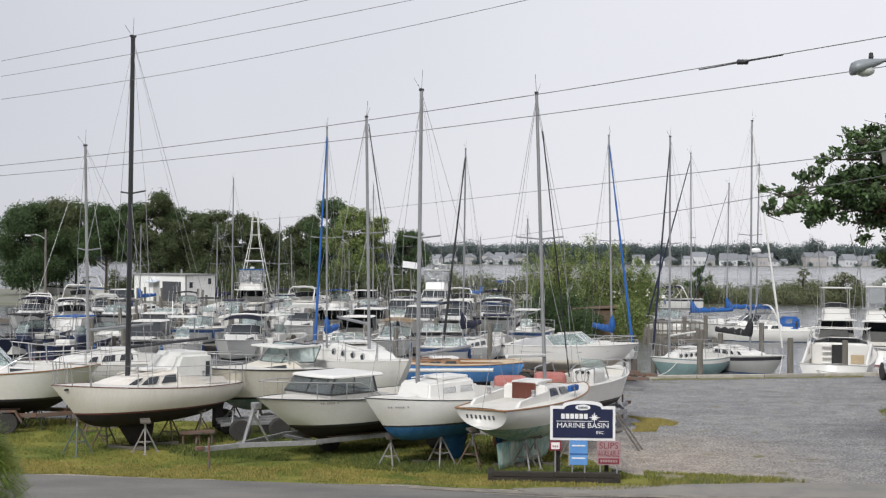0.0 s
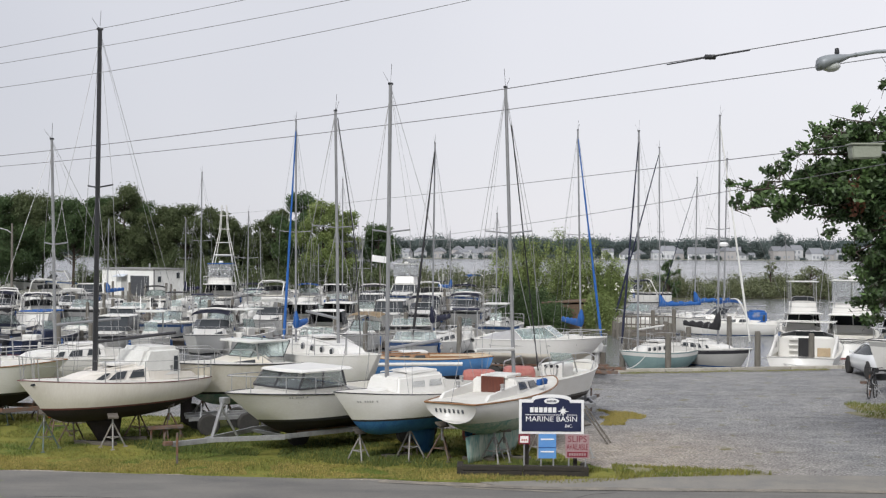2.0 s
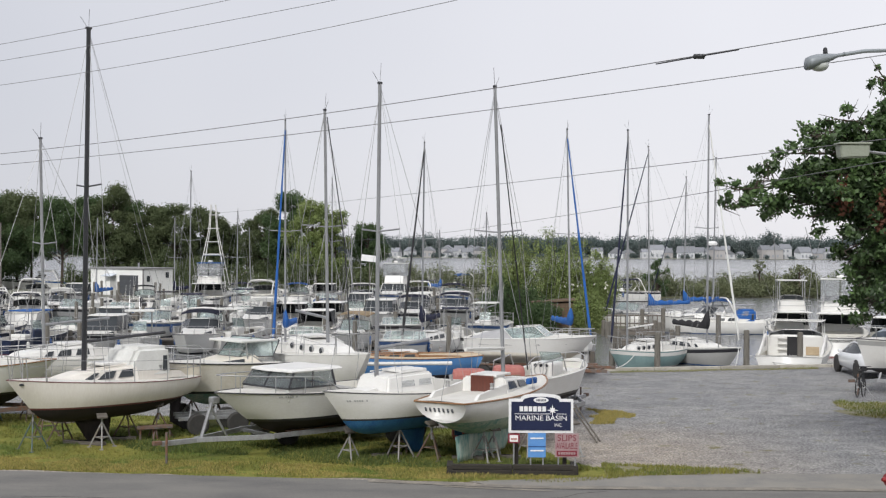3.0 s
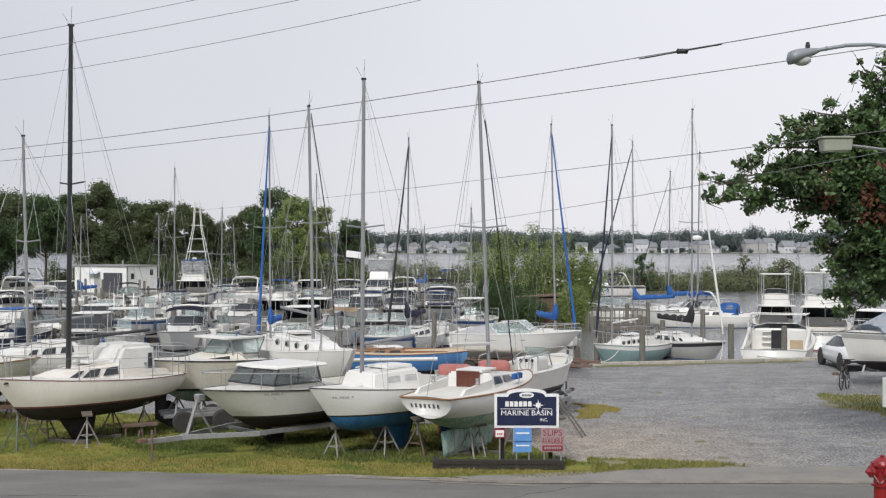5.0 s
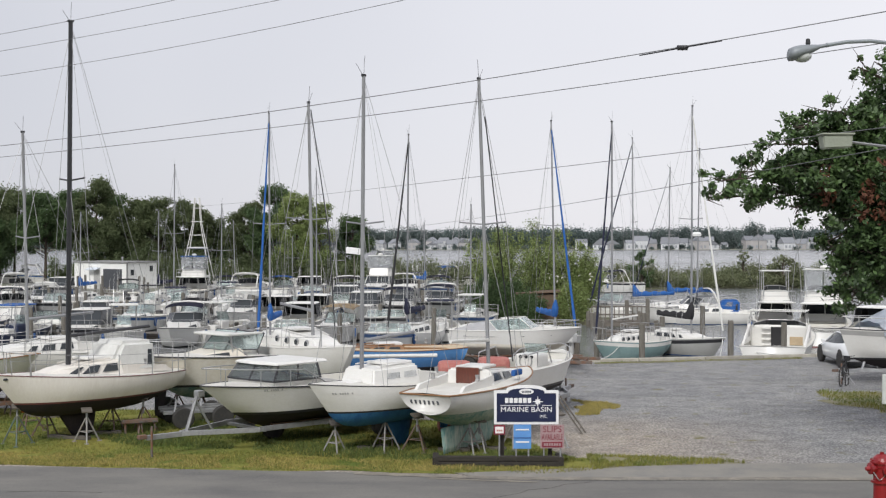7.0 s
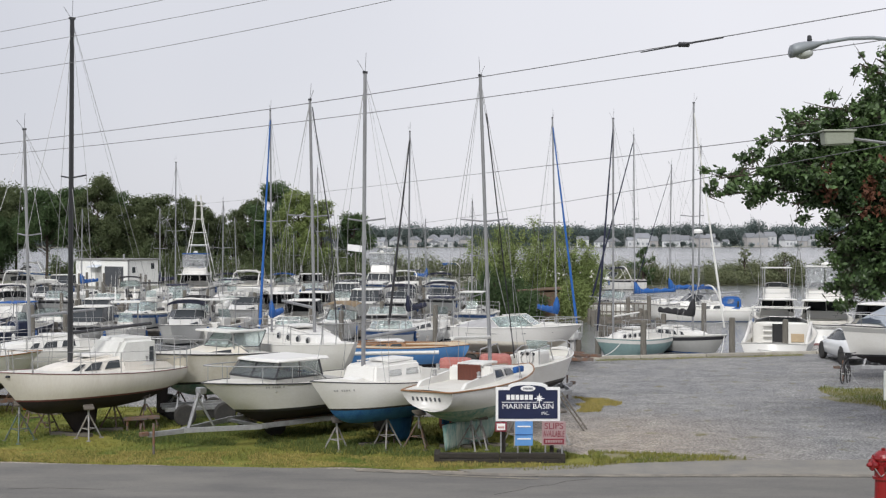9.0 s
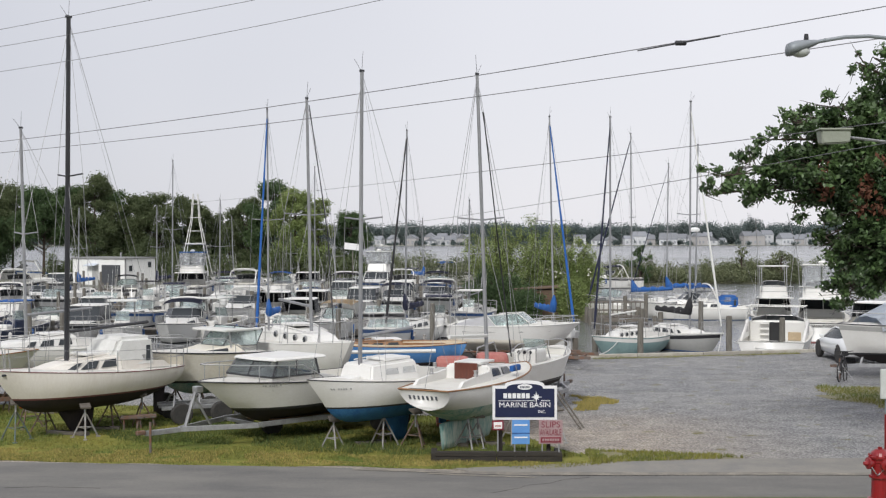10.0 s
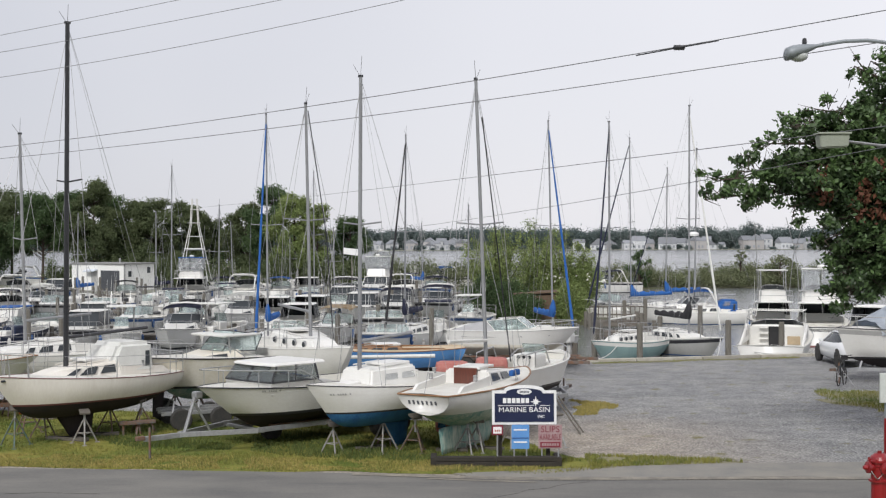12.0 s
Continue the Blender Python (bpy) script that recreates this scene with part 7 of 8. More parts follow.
SX, SY = 1.84, 29.34
sign = thing("entrance_sign", pose(SX, SY, 0), "navy marina sign with arched white border on dark posts", "sign")
sz0, sz1, sw = 0.94, 1.71, 0.735
bm = BM()
prism(bm, arch_outline(sw, sz0, sz1, 0.12), -0.03, 0.05)
part("border", bm, SIGN_WHITE, sign)
bm = BM()
prism(bm, arch_outline(sw, sz0, sz1, 0.115, 0.06), -0.045, -0.02)
face = part("panel", bm, SIGN_NAVY, sign)
for x in (-0.55, 0.55):
    bm = BM()
    box(bm, x, 0.09, sz0 * 0.5 + 0.2, 0.09, 0.09, sz0 + 0.4, 0.01)
    part("post", bm, TIMBER_BLACK, sign)
bm = BM()
lathe(bm, [(0.001, 0.0), (0.17, 0.0), (0.17, 0.01), (0.001, 0.012)], 24, (0, -0.058, 0), "y")
for v in bm.verts:
    v.co.z = v.co.z * 0.38 + sz1 - 0.02
part("oval_plate", bm, SIGN_WHITE, sign)
bars(face, -0.11, -0.062, sz1 - 0.045, 0.22, 0.045, 7, INK)
bars(face, -0.50, -0.05, sz0 + 0.49, 0.62, 0.115, 6, SIGN_WHITE, "bar", 0.78)
bm = BM()
box(bm, -0.19, -0.05, sz0 + 0.435, 0.82, 0.01, 0.012)
box(bm, 0.47, -0.05, sz0 + 0.435, 0.22, 0.01, 0.012)
part("rule", bm, SIGN_WHITE, face)
lettering(face, "MARINE BASIN", -0.58, -0.045, sz0 + 0.285, 1.16, 0.115, SIGN_WHITE)
lettering(face, "INC.", 0.31, -0.045, sz0 + 0.15, 0.17, 0.07, SIGN_WHITE)
bm = BM()
star = []
for k in range(16):
    r = (0.13, 0.045, 0.085, 0.045)[k % 4]
    star.append((0.26 + r * math.cos(k * math.pi / 8), sz0 + 0.52 + r * math.sin(k * math.pi / 8)))
prism(bm, star, -0.06, -0.045)
part("compass_star", bm, SIGN_WHITE, face)

# low dark timber planter under the sign
ob = thing("timber_planter", pose(1.19, 29.20, 0), "low frame of black landscaping timbers at the sign's foot", "planter")
for y, z, n in ((0, 0.06, 2), (0, 0.18, 2), (0.55, 0.06, 2)):
    for k in range(n):
        bm = BM()
        box(bm, -0.7 + 1.4 * k, y, z, 1.38, 0.15, 0.115, 0.02, Matrix.Rotation(rnd.uniform(-.015, .015), 4, "Y"))
        part("timber", bm, TIMBER_BLACK, ob)
for x in (-1.42, 1.42):
    bm = BM()
    box(bm, x, 0.28, 0.11, 0.14, 0.70, 0.21, 0.02)
    part("timber", bm, TIMBER_BLACK, ob)


def notice(name, x, y, w, z0, z1, face_mat, label, legs=1, border=None):
    ob = thing(name, pose(x, y, 0), label, "sign", "notices by the sign")
    bm = BM()
    box(bm, 0, 0, (z0 + z1) / 2, w, 0.03, z1 - z0, 0.004)
    p = part("panel", bm, border or face_mat, ob)
    if border:
        bm = BM()
        box(bm, 0, -0.018, (z0 + z1) / 2, w - 0.07, 0.012, z1 - z0 - 0.07)
        part("face", bm, face_mat, ob)
    for k in range(legs):
        bm = BM()
        tube(bm, [((k - (legs - 1) / 2) * w * 0.7, 0.02, 0), ((k - (legs - 1) / 2) * w * 0.7, 0.02, z1 * 0.95)], 0.02, 6)
        part("stake", bm, GALV, ob)
    return ob


nb = notice("blue_notice", 1.74, 29.15, 0.40, 0.41, 0.96, SIGN_BLUE, "light blue double notice on dark legs by the sign", 2)
for zz in (0.83, 0.55):
    bars(nb, -0.15, -0.02, zz, 0.30, 0.03, 1, SIGN_WHITE, "bar", 1.0)
bm = BM()
box(bm, 0, -0.02, 0.66, 0.40, 0.012, 0.02)
part("seam", bm, STRIPE_BLUE, nb)
rn = notice("slips_notice", 2.42, 29.2, 0.54, 0.41, 0.95, SIGN_PINK, "faded pink notice lettered in dark red by the sign", 2)
rz0, rz1 = 0.41, 0.95
lettering(rn, "SLIPS", -0.21, -0.016, rz1 - 0.17, 0.42, 0.14, SIGN_RED)
lettering(rn, "AVAILABLE", -0.24, -0.016, rz0 + 0.19, 0.48, 0.14, SIGN_RED)
bm = BM()
box(bm, 0, -0.02, rz0 + 0.09, 0.46, 0.012, 0.12)
part("strip", bm, SIGN_RED, rn)
bars(rn, -0.20, -0.03, rz0 + 0.06, 0.40, 0.06, 7, SIGN_PINK)
sn = notice("small_notice", 1.22, 29.2, 0.26, 0.72, 0.94, SIGN_WHITE, "small white notice with a red border on a stake", 1, SIGN_RED)
bars(sn, -0.07, -0.03, 0.80, 0.14, 0.04, 3, CLOTH_RED)
# folding ladder behind the sign
ob = thing("step_ladder", pose(3.29, 34.05, 0, 0, 0, -20), "weathered timber ladder leaning against a boat", "ladder")
for s in (0, 0.32):
    bm = BM()
    tube(bm, [(0.35, s, 0), (-0.35, s, 0.95)], 0.022, 6)
    part("stile", bm, WOOD_DOCK, ob)
for k in range(4):
    bm = BM()
    q = 0.15 + 0.22 * k
    tube(bm, [(0.35 - 0.7 * q, 0, 0.95 * q), (0.35 - 0.7 * q, 0.32, 0.95 * q)], 0.016, 5)
    part("rung", bm, WOOD_DOCK, ob)

# name across the old sloop's stern, as bars
for i in range(7):
    w = 0.115
    y0 = 0.42 - i * 0.115
    zc = 0.27
    p = lh.point(0, zc, 1)
    q = lh.point(0, zc + 0.09, 1)
    quad_pane(old_sloop, [(p.x - 0.012, y0, zc), (p.x - 0.012, y0 - 0.05, zc), (q.x - 0.012, y0 - 0.05, zc + 0.09), (q.x - 0.012, y0, zc + 0.09)], INK, "name_bar", 0.008)
# wide mahogany washboards closing the old sloop's cabin
bm = BM()
box(bm, -0.12 * 6.0 - 0.03, 0, 0.62, 0.06, 0.62, 0.62, 0.02)
part("washboard", bm, MAHOG, old_sloop, "varnished mahogany washboards")
for x, y, z, lab in ((0.23, 34.50, 1.89, "faded red cover"), (1.35, 36.00, 1.85, "faded red cover")):
    ob = thing("red_cover", pose(x, y, 0), "faded red canvas over gear between the boats", "cover")
    bm = BM()
    box(bm, 0, 0, z * 0.5, 0.9, 0.7, z, 0.15)
    part("cloth", bm, CLOTH_RED, ob)
bm = BM()
box(bm, 0.55, -0.75, 0.72, 0.5, 0.12, 0.16, 0.05)
part("fender", bm, CLOTH_BLUE, old_sloop, "blue cloth bundle lashed on deck")

# ---- fire hydrant and marker post on the near bank ----
hy = thing("fire_hydrant", pose(6.14, 18.1, 1.43, 0, 0, 12), "glossy red cast-iron fire hydrant on the near verge", "fire hydrant")
HZ = 2.19 - 1.44
bm = BM()
lathe(bm, [(0.17, 0), (0.17, 0.03), (0.12, 0.04), (0.115, HZ * 0.42), (0.15, HZ * 0.43), (0.15, HZ * 0.47), (0.12, HZ * 0.48), (0.12, HZ * 0.70)], 20)
part("barrel", bm, HYD_RED, hy)
bm = BM()
lathe(bm, [(0.165, HZ * 0.80), (0.165, HZ * 0.83), (0.14, HZ * 0.84), (0.12, HZ * 0.90), (0.07, HZ * 0.955), (0.03, HZ * 0.96), (0.03, HZ), (0.015, HZ)], 20)
lathe(bm, [(0.12, HZ * 0.70), (0.135, HZ * 0.72), (0.135, HZ * 0.80)], 20)
part("bonnet", bm, HYD_RED, hy)
for a in (0, 90, 180):
    bm = BM()
    lathe(bm, [(0.065, 0.10), (0.065, 0.15), (0.085, 0.155), (0.085, 0.19), (0.04, 0.20), (0.025, 0.25), (0.01, 0.25)], 12, (0, 0, 0), "x")
    bmesh.ops.transform(bm, matrix=Matrix.Translation((0, 0, HZ * 0.70)) @ Matrix.Rotation(math.radians(a + 180), 4, "Z"), verts=bm.verts)
    part("nozzle_cap", bm, HYD_RED, hy)
for k in range(8):
    bm = BM()
    a = k * math.pi / 4
    lathe(bm, [(0.014, -0.02), (0.014, 0.035)], 6, (0.15 * math.cos(a), 0.15 * math.sin(a), HZ * 0.815))
    part("bolt", bm, HYD_RED, hy)
bm = BM()
tube(bm, [(-0.2 + 0.03 * k, -0.12 - 0.02 * math.sin(k), HZ * 0.66 - 0.12 * math.sin(math.pi * k / 7)) for k in range(8)], 0.008, 5)
part("chain", bm, GALV, hy)
mk = thing("marker_post", pose(6.42, 18.6, 1.42), "red and grey post with a white board behind the hydrant", "post")
mz = [2.57 - 1.42, 2.80 - 1.42, 3.23 - 1.42]
bm = BM()
tube(bm, [(0, 0, 0), (0, 0, mz[0])], 0.045, 10)
part("red_post", bm, HYD_RED, mk)
bm = BM()
tube(bm, [(0, 0, mz[0]), (0, 0, mz[2])], 0.04, 10)
part("grey_post", bm, LAMP_GREY, mk)
bm = BM()
box(bm, 0.05, -0.06, (mz[1] + mz[2]) / 2, 0.36, 0.04, mz[2] - mz[1], 0.01)
part("board", bm, LENS, mk)

# feathery shrub by the camera
sh = thing("feathery_shrub", pose(-3.76, 9.0, 1.48), "feathery green ornamental shrub on the near bank", "shrub")
tz = 4.02 - 1.48
verts, faces = [], []
r2 = random.Random(5)
for i in range(16000):
    hz = tz * (1 - r2.random() ** 1.6 * 0.95)
    rad = 0.40 * (1 - (hz / tz) ** 9) + 0.03
    a = r2.uniform(0, 2 * math.pi)
    p = Vector((rad * math.cos(a) * r2.random() ** 0.4, rad * math.sin(a) * r2.random() ** 0.4, hz))
    d = Vector((math.cos(a) * 0.6, math.sin(a) * 0.6, r2.uniform(-0.9, 0.5))).normalized() * r2.uniform(0.05, 0.13)
    s = Vector((-math.sin(a), math.cos(a), 0)) * 0.007
    k = len(verts)
    verts += [p - s, p + s, p + d]
    faces.append((k, k + 1, k + 2))
part("crown", mesh_from("crown", verts, faces, BUSH), BUSH, sh)
bm = BM()
tube(bm, [(0, 0, -0.05), (0, 0, tz * 0.9)], 0.05, 6, 0.01)
part("trunk", bm, BARK, sh)

# ---- utility pole, street lamp, floodlight and wires ----
PX, PY = 8.82, 22.8
up = thing("utility_pole", pose(PX, PY, 0.0), "tall timber utility pole at the roadside", "utility pole")
bm = BM()
tube(bm, [(0, 0, 0), (0, 0, 11.5)], 0.16, 12, 0.12)
part("shaft", bm, PILE_WOOD, up)
bm = BM()
box(bm, 0, 0, 10.6, 2.2, 0.1, 0.12, 0.01)
part("crossarm", bm, WOOD_DOCK, up)


def near(place):
    return Vector(place) - Vector((PX, PY, 0))


lamp = thing("street_lamp", pose(PX, PY, 0.0), "grey cobra-head street lamp on a curved arm", "street lamp")
bm = BM()
tube(bm, [near((x, 22.8, z)) for x, z in ((6.62, 8.575), (6.85, 8.615), (7.10, 8.655), (7.52, 8.67), (7.80, 8.64), (8.12, 8.57), (8.72, 8.30))], 0.034, 8)
part("arm", bm, LAMP_GREY, lamp)
c0, c1 = near((6.08, 22.80, 8.43)), near((6.74, 22.80, 8.60))
ax = (c1 - c0)
bm = BM()
n, rings = 12, []
for i in range(n + 1):
    k = i / n
    c = c0 + ax * k
    w = 0.19 * (math.sin(math.pi * min(1, 0.1 + k * 1.05) ** 0.6) ** 0.6 if k < 0.92 else 0.4) * (1 - 0.45 * k) + 0.03
    hgt = w * 0.62
    rings.append([bm.verts.new((c.x, c.y + w * math.cos(2 * math.pi * j / 10), c.z + hgt * math.sin(2 * math.pi * j / 10))) for j in range(10)])
for u, v in zip(rings, rings[1:]):
    for j in range(10):
        bm.faces.new((u[j], u[(j + 1) % 10], v[(j + 1) % 10], v[j]))
bm.faces.new(rings[0])
bm.faces.new(rings[-1])
head = part("head", bm, LAMP_GREY, lamp, smooth=True)
bm = BM()
bmesh.ops.create_uvsphere(bm, u_segments=14, v_segments=8, radius=1.0)
bmesh.ops.transform(bm, matrix=Matrix.Translation(c0 + ax * 0.34 + Vector((0, 0, -0.085))) @ Matrix.Diagonal((0.17, 0.14, 0.11, 1)), verts=bm.verts)
part("lens", bm, LENS, head, "milky refractor lens", True)
bm = BM()
lathe(bm, [(0.04, 0), (0.045, 0.03), (0.035, 0.10), (0.02, 0.11)], 10, c0 + ax * 0.50 + Vector((0, 0, 0.09)))
part("photocell", bm, SPAR_BLACK, head)

fl = thing("floodlight", pose(PX, PY, 0.0), "pale grey-green box floodlight on a pole bracket", "floodlight")
f0 = near((6.67, 22.00, 6.83))
bm = BM()
v = [(-0.26, -0.12, 0.11), (0.26, -0.12, 0.14), (0.26, 0.2, 0.14), (-0.26, 0.2, 0.11), (-0.23, -0.1, -0.12), (0.24, -0.1, -0.10), (0.24, 0.18, -0.10), (-0.23, 0.18, -0.12)]
q = [bm.verts.new(Vector(p) + f0) for p in v]
for f in ((0, 1, 2, 3), (4, 7, 6, 5), (0, 4, 5, 1), (1, 5, 6, 2), (2, 6, 7, 3), (3, 7, 4, 0)):
    bm.faces.new([q[i] for i in f])
bmesh.ops.bevel(bm, geom=list(bm.edges), offset=0.02, segments=2, affect="EDGES")
FLOOD = material("grey_green_casing", (0.30, 0.32, 0.27), 0.55, second=(0.24, 0.26, 0.21), scale=5)
hd = part("housing", bm, FLOOD, fl)
bm = BM()
box(bm, f0.x, f0.y + 0.03, f0.z + 0.13, 0.56, 0.36, 0.03, 0.008)
part("lid", bm, FLOOD, hd)
bm = BM()
tube(bm, [f0 + Vector((0.24, 0.03, 0)), f0 + Vector((0.9, 0.3, -0.05)), Vector((-0.1, 0, f0.z - 0.1))], 0.025, 6)
part("bracket", bm, GALV, fl)

WIRES = [((-14.25, 36.00, 10.56), (2.39, 25.00, 11.44), 0.08, 0.007), ((-14.26, 36.00, 10.12), (2.39, 25.00, 10.96), 0.10, 0.007), ((-14.26, 36.00, 9.47), (2.39, 25.00, 10.54), 0.20, 0.007),
         ((-18.22, 44.00, 8.04), (8.90, 23.00, 9.41), 0.26, 0.010), ((-18.22, 44.00, 7.70), (8.86, 22.90, 8.81), 0.22, 0.009),
         ((-26.89, 135.00, 8.40), (8.82, 22.80, 7.27), 0.15, 0.009), ((-13.28, 135.00, 5.70), (8.82, 22.80, 6.96), 0.50, 0.009)]
for a, b, sag, r in WIRES:
    ob = thing("overhead_wire", pose(0, 0, 0), "thin dark overhead cable spanning above the yard", "cable", "overhead wires")
    a, b = Vector(a), Vector(b)
    bm = BM()
    tube(bm, [a.lerp(b, k / 24) - Vector((0, 0, sag * 4 * (k / 24) * (1 - k / 24))) for k in range(25)], r, 5)
    part("cable", bm, CABLE, ob)
ob = thing("cable_splice", pose(0, 0, 0), "dark preformed splice with an insulator on a cable", "insulator")
s0, s1, s2 = Vector((4.03, 26.77, 8.98)), Vector((4.81, 26.17, 9.05)), Vector((5.50, 25.64, 9.11))
bm = BM()
tube(bm, [s0, s1, s2], 0.014, 6)
part("preformed_grip", bm, SPAR_BLACK, ob)
bm = BM()
lathe(bm, [(0.02, -0.12), (0.055, -0.1), (0.05, -0.02), (0.06, 0.0), (0.05, 0.02), (0.055, 0.1), (0.02, 0.12)], 10, s1, "x")
part("insulator", bm, SPAR_BLACK, ob)

# ---- oak at the edge of the yard ----
OX, OY = 13.56, 31.0
oak = thing("oak_tree", pose(OX, OY, 0), "large dark green oak with some dead brown leaves", "tree")
bm = BM()
tube(bm, [(0, 0, -0.1), (0.1, 0, 2.5), (-0.1, 0.1, 5.0), (0.1, 0, 8.0), (0.0, 0, 11.0)], 0.38, 12, 0.1)
part("trunk", bm, BARK, oak)
# tip of each bough in x and z, its depth, clump sizes at base and tip
TIPS = [(6.22, 6.08, 30.5, 0.40, 0.20), (6.58, 6.55, 30.6, 0.36, 0.20), (7.05, 6.75, 30.7, 0.40, 0.22), (7.62, 7.42, 30.7, 0.40, 0.22), (8.30, 7.85, 30.8, 0.42, 0.24), (9.02, 8.25, 30.9, 0.40, 0.18), (9.50, 7.95, 31.2, 0.42, 0.28),
        (9.92, 9.30, 31.0, 0.34, 0.11), (10.38, 9.45, 31.2, 0.50, 0.24), (10.25, 8.35, 31.6, 0.48, 0.32), (8.05, 6.65, 30.4, 0.46, 0.30), (8.60, 6.20, 30.3, 0.46, 0.30), (7.45, 6.08, 30.5, 0.40, 0.22), (8.25, 5.90, 30.6, 0.42, 0.24),
        (9.10, 5.10, 30.7, 0.46, 0.26), (9.25, 4.45, 30.8, 0.44, 0.24), (9.60, 3.80, 30.9, 0.42, 0.20), (10.05, 4.85, 31.2, 0.60, 0.40), (9.75, 6.75, 31.0, 0.60, 0.42), (10.25, 7.40, 31.4, 0.60, 0.42), (10.50, 4.05, 31.3, 0.60, 0.34), (9.30, 7.20, 31.6, 0.50, 0.34), (10.30, 5.80, 31.8, 0.65, 0.45), (8.75, 7.05, 31.0, 0.44, 0.30), (10.70, 6.60, 31.9, 0.70, 0.50), (10.8, 8.8, 31.8, 0.55, 0.35), (10.9, 5.2, 31.5, 0.6, 0.45), (11.1, 4.4, 31.6, 0.6, 0.42), (10.15, 5.3, 31.0, 0.55, 0.4), (9.9, 4.35, 31.1, 0.5, 0.34), (11.1, 6.0, 31.8, 0.6, 0.5), (11.0, 3.7, 31.4, 0.5, 0.34), (11.2, 7.4, 32.0, 0.6, 0.45), (9.05, 5.45, 30.6, 0.50, 0.34), (9.20, 4.85, 30.7, 0.50, 0.32), (9.40, 4.25, 30.7, 0.48, 0.30), (9.55, 3.62, 30.8, 0.46, 0.22), (10.0, 3.6, 31.0, 0.5, 0.3)]
BOUGHS = []
for tx, tz, ty, ra, rb in TIPS:
    p0 = (12.1, 31.2, 0.45 * tz + 0.55 * 6.4)
    BOUGHS.append((p0, ((p0[0] + tx) / 2, (p0[1] + ty) / 2, (p0[2] + tz) / 2 + 0.30), (tx, ty, tz), ra, rb))
bm = BM()
clumps, brown = [], []
r3 = random.Random(17)
base = Vector((OX, OY, 0))
for p0, p1, p2, ra, rb in BOUGHS:
    p0, p1, p2 = (Vector(p) - base for p in (p0, p1, p2))
    tube(bm, [Vector((0, 0, p0.z - 0.8)), p0, p1, p1.lerp(p2, 0.6), p2], 0.09, 6, 0.012)
    n = int((p2 - p0).length / 0.13)
    for i in range(n + 1):
        k = i / n
        p = (1 - k) ** 2 * p0 + 2 * k * (1 - k) * (p1 * 2 - (p0 + p2) / 2) + k * k * p2
        r = (ra + (rb - ra) * k) * r3.uniform(0.75, 1.3)
        o = Vector((r3.gauss(0, 1), r3.gauss(0, 1.6), r3.gauss(0, 0.8))) * ra * 0.62
        c = p + o
        clumps.append((tuple(c), (r * 0.8, r * 0.8, r * 0.6)))
        for j in range(2):
            tube(bm, [p, c + Vector((r3.uniform(-.3, .3), 0, r3.uniform(-.3, .3)))], 0.012, 4, 0.004)
for c in ((8.90, 30.20, 6.54), (9.80, 30.00, 6.11), (9.70, 30.00, 5.78), (10.17, 30.00, 5.78), (8.97, 30.20, 6.18), (9.90, 30.00, 6.37), (10.23, 30.00, 6.76)):
    brown.append((tuple(Vector(c) - base), (0.22, 0.2, 0.30)))
part("branchwork", bm, BARK, oak)
foliage("crown", oak, clumps, 1080, 0.066, LEAF, 71, shell=0.1)
foliage("dead_leaves", oak, brown, 420, 0.07, LEAF_BROWN, 72, shell=0.1)

# ---- parked car ----
def loft(bm, stations):
    """Skins mirrored cross-sections (x, [(half width, height), ...]) from tail to nose."""
    rings = [[bm.verts.new((x, -w, z)) for w, z in sec] + [bm.verts.new((x, w, z)) for w, z in sec[::-1]] for x, sec in stations]
    n = len(rings[0])
    for u, v in zip(rings, rings[1:]):
        for j in range(n):
            bm.faces.new((u[j], u[(j + 1) % n], v[(j + 1) % n], v[j]))
    bm.faces.new(rings[0])
    bm.faces.new(rings[-1][::-1])
    return bm


car = thing("car", pose(16.57, 52.6, 0, 0, 0, 90), "white coupe parked at the quay behind a boat", "car")
bm = BM()
body = []
for x, w, lo, hi in ((-2.18, 0.70, 0.42, 0.82), (-2.05, 0.80, 0.30, 0.98), (-1.4, 0.88, 0.24, 1.00), (-0.5, 0.90, 0.22, 0.94), (0.5, 0.90, 0.22, 0.92), (1.2, 0.88, 0.24, 0.86), (1.85, 0.82, 0.28, 0.74), (2.15, 0.68, 0.36, 0.60)):
    body.append((x, [(w * 0.80, lo), (w * 0.97, lo + 0.10), (w, (lo + hi) / 2), (w * 0.95, hi - 0.10), (w * 0.80, hi), (w * 0.35, hi + 0.03)]))
part("body", loft(bm, body), CAR_WHITE, car, smooth=True)
bm = BM()
glasshouse = []
for x, w, hi in ((-1.75, 0.66, 1.00), (-1.25, 0.66, 1.20), (-0.75, 0.64, 1.33), (-0.1, 0.62, 1.35), (0.35, 0.62, 1.22), (0.95, 0.66, 0.94)):
    glasshouse.append((x, [(0.78, 0.88), (0.77, 0.90), (w + (0.77 - w) * 0.3, max(0.92, hi - 0.12)), (w * 0.85, hi), (w * 0.4, hi + 0.02)]))
cab = part("glasshouse", loft(bm, glasshouse), GLASS, car, smooth=True)
bm = BM()
loft(bm, [(x, [(0.60, z - 0.03), (0.61, z), (0.52, z + 0.035), (0.2, z + 0.05)]) for x, z in ((-0.85, 1.30), (-0.45, 1.335), (0.02, 1.32))])
part("roof", bm, CAR_WHITE, cab, smooth=True)
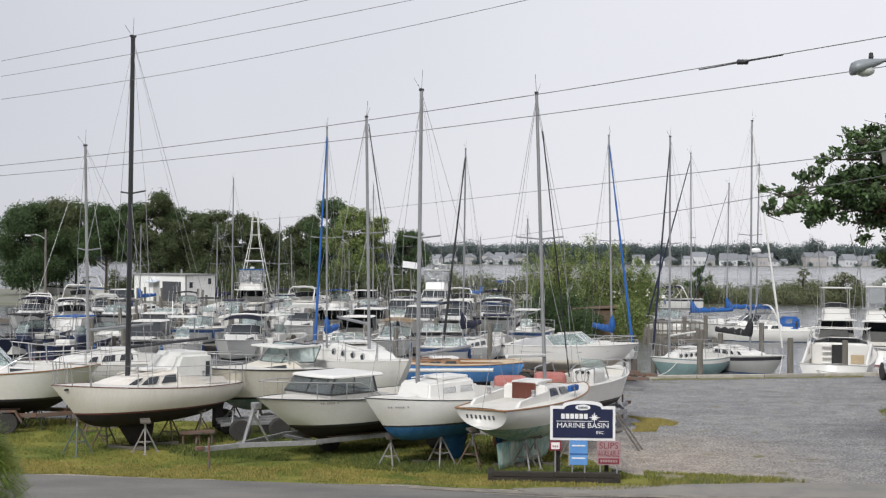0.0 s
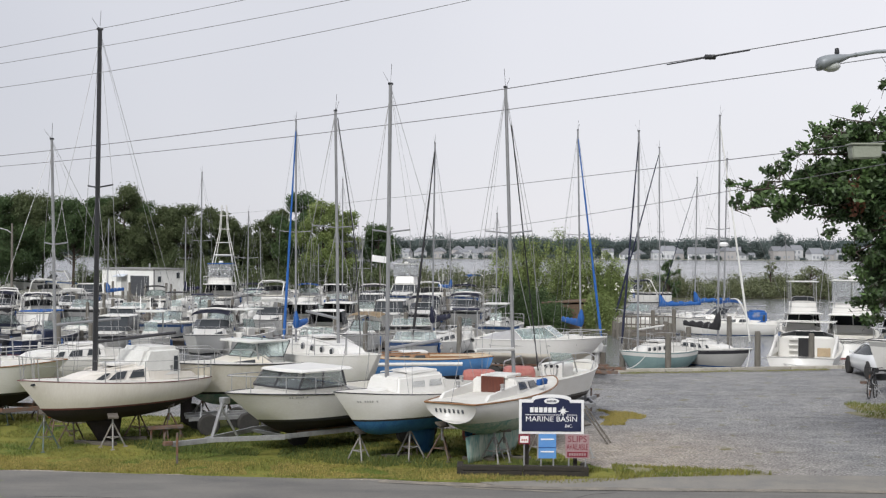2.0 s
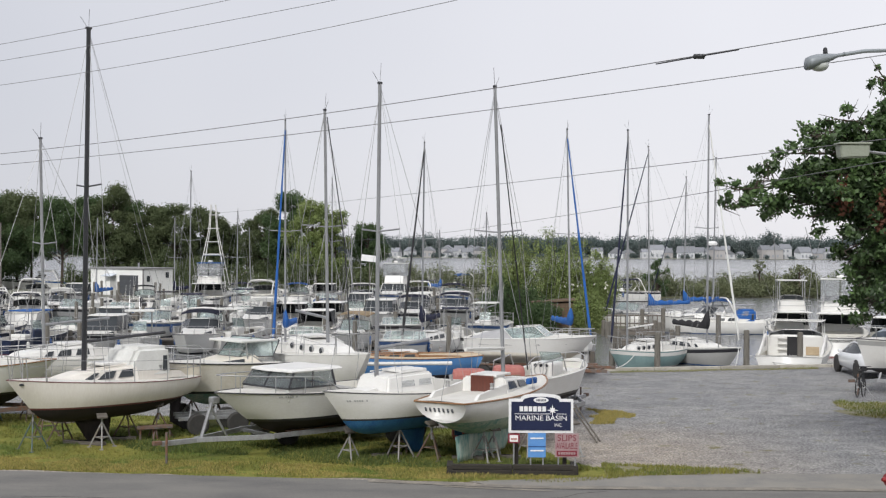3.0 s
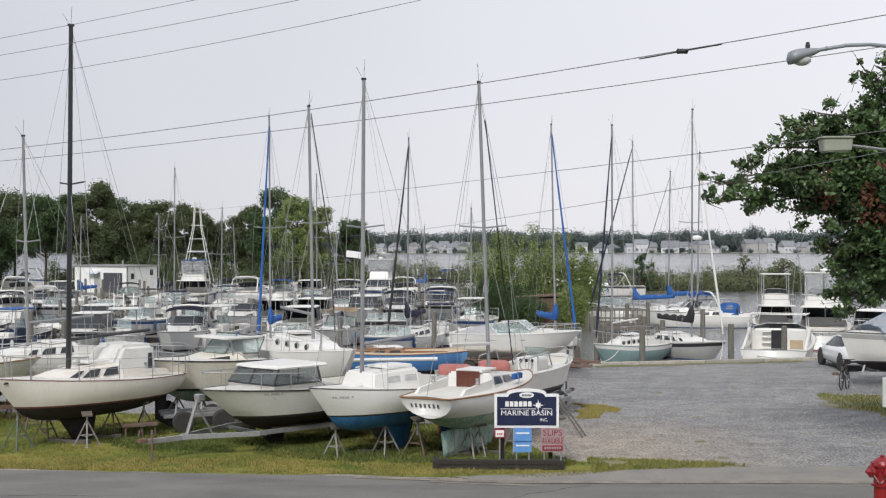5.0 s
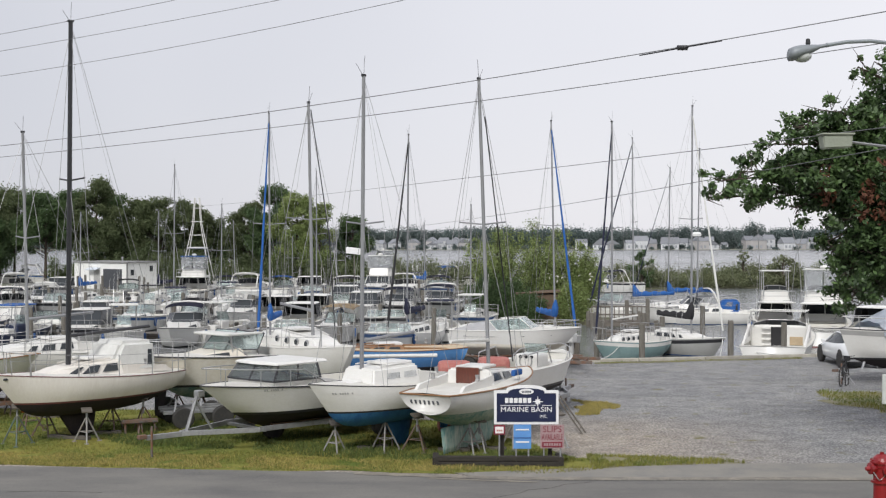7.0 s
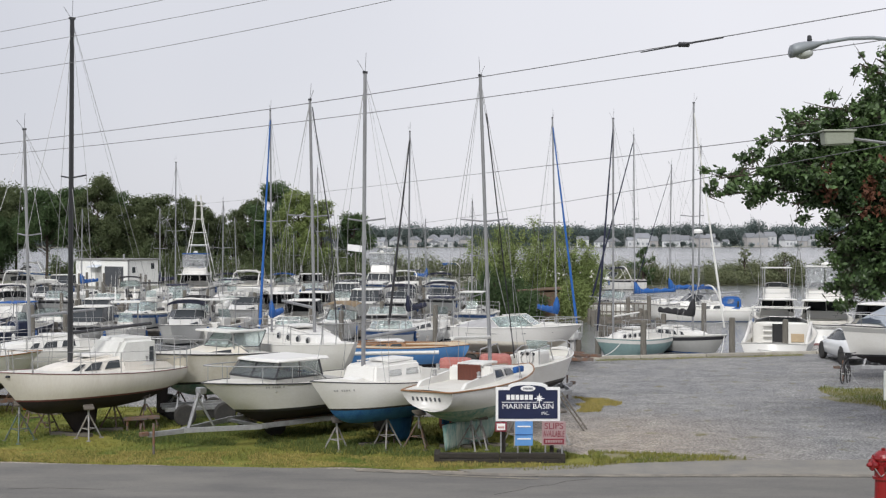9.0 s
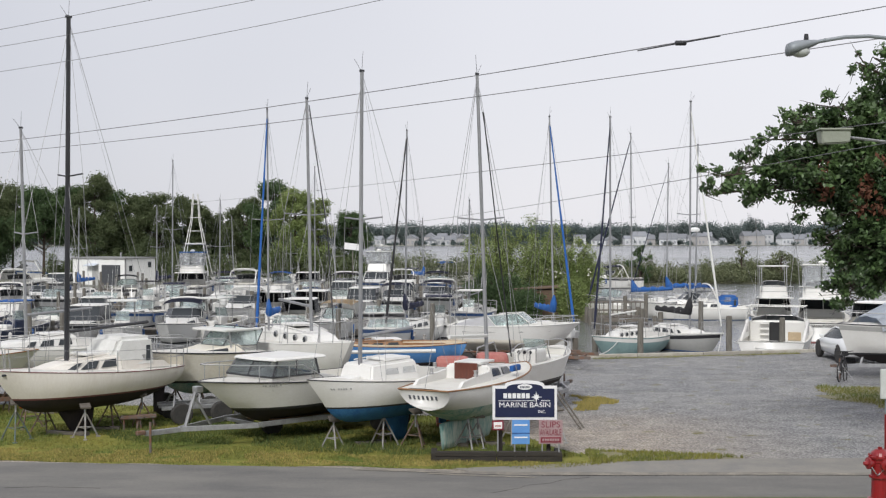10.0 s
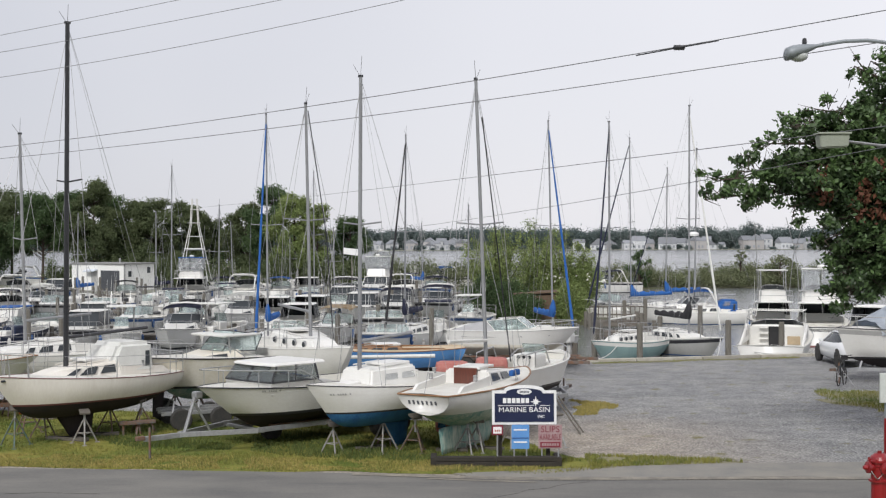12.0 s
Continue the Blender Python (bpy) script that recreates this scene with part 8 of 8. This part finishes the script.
for s in (1, -1):
    bm = BM()
    tube(bm, [(0.95, s * 0.70, 0.92), (0.30, s * 0.61, 1.24), (-0.1, s * 0.58, 1.345), (-0.8, s * 0.60, 1.325), (-1.75, s * 0.68, 1.0)], 0.035, 6)
    part("pillar", bm, CAR_WHITE, cab)
    bm = BM()
    box(bm, 2.02, s * 0.58, 0.60, 0.22, 0.26, 0.10, 0.03)
    part("headlight", bm, LENS, car)
    bm = BM()
    box(bm, -2.13, s * 0.60, 0.80, 0.10, 0.34, 0.12, 0.02)
    part("tail_light", bm, HYD_RED, car)
    bm = BM()
    box(bm, 0.55, s * 0.96, 0.95, 0.14, 0.16, 0.11, 0.03)
    part("wing_mirror", bm, CAR_WHITE, car)
    for x in (1.32, -1.32):
        wheel(car, x, s * 0.815, 0.33, 0.33, 0.20)
        bm = BM()
        lathe(bm, [(0.37, -0.012), (0.38, 0.0), (0.37, 0.012)], 20, (x, s * 0.872, 0.36), "y")
        part("wheel_arch", bm, RUBBER, car)

# ---- bicycle leaning by the trailer ----
bk = thing("bicycle", pose(13.82, 44.64, 0, 0, 6, 62), "black bicycle with a bag on the handlebar propped upright", "bicycle")
for x in (-0.53, 0.53):
    h2 = new("wheel")
    h2.parent = bk
    h2.location = (x, 0, 0.35)
    bm = BM()
    tube(bm, [(0.33 * math.cos(2 * math.pi * k / 24), 0, 0.33 * math.sin(2 * math.pi * k / 24)) for k in range(25)], 0.022, 6)
    part("tyre", bm, TYRE, h2)
    bm = BM()
    for k in range(10):
        tube(bm, [(0, 0, 0), (0.32 * math.cos(k * 0.628), 0, 0.32 * math.sin(k * 0.628))], 0.003, 3)
    lathe(bm, [(0.025, -0.05), (0.025, 0.05)], 8, axis="y")
    part("spokes", bm, STEEL, h2)
bm = BM()
for seg in (((-0.53, 0, 0.35), (-0.12, 0, 0.32)), ((-0.12, 0, 0.32), (-0.25, 0, 0.85)), ((-0.53, 0, 0.35), (-0.24, 0, 0.8)), ((-0.12, 0, 0.32), (0.36, 0, 0.78)), ((-0.24, 0, 0.78), (0.34, 0, 0.88)), ((0.34, 0, 1.05), (0.53, 0, 0.35))):
    tube(bm, seg, 0.022, 6)
part("frame", bm, SPAR_BLACK, bk)
bm = BM()
tube(bm, [(0.2, -0.3, 1.1), (0.34, -0.12, 1.08), (0.34, 0.12, 1.08), (0.2, 0.3, 1.1)], 0.016, 6)
part("handlebar", bm, SPAR_BLACK, bk)
bm = BM()
box(bm, -0.27, 0, 0.92, 0.26, 0.14, 0.07, 0.03)
part("saddle", bm, CLOTH_BLACK, bk)
bm = BM()
box(bm, 0.44, 0, 1.0, 0.16, 0.22, 0.16, 0.04)
part("handlebar_bag", bm, CLOTH_BLACK, bk)
for s in (1, -1):
    bm = BM()
    box(bm, -0.12, s * 0.14, 0.32 - s * 0.15, 0.1, 0.1, 0.03, 0.008)
    part("pedal", bm, RUBBER, bk)
bm = BM()
tube(bm, [(-0.05, 0, 0.6), (0.02, -0.45, 0.0)], 0.012, 5)
part("kickstand", bm, STEEL, bk)
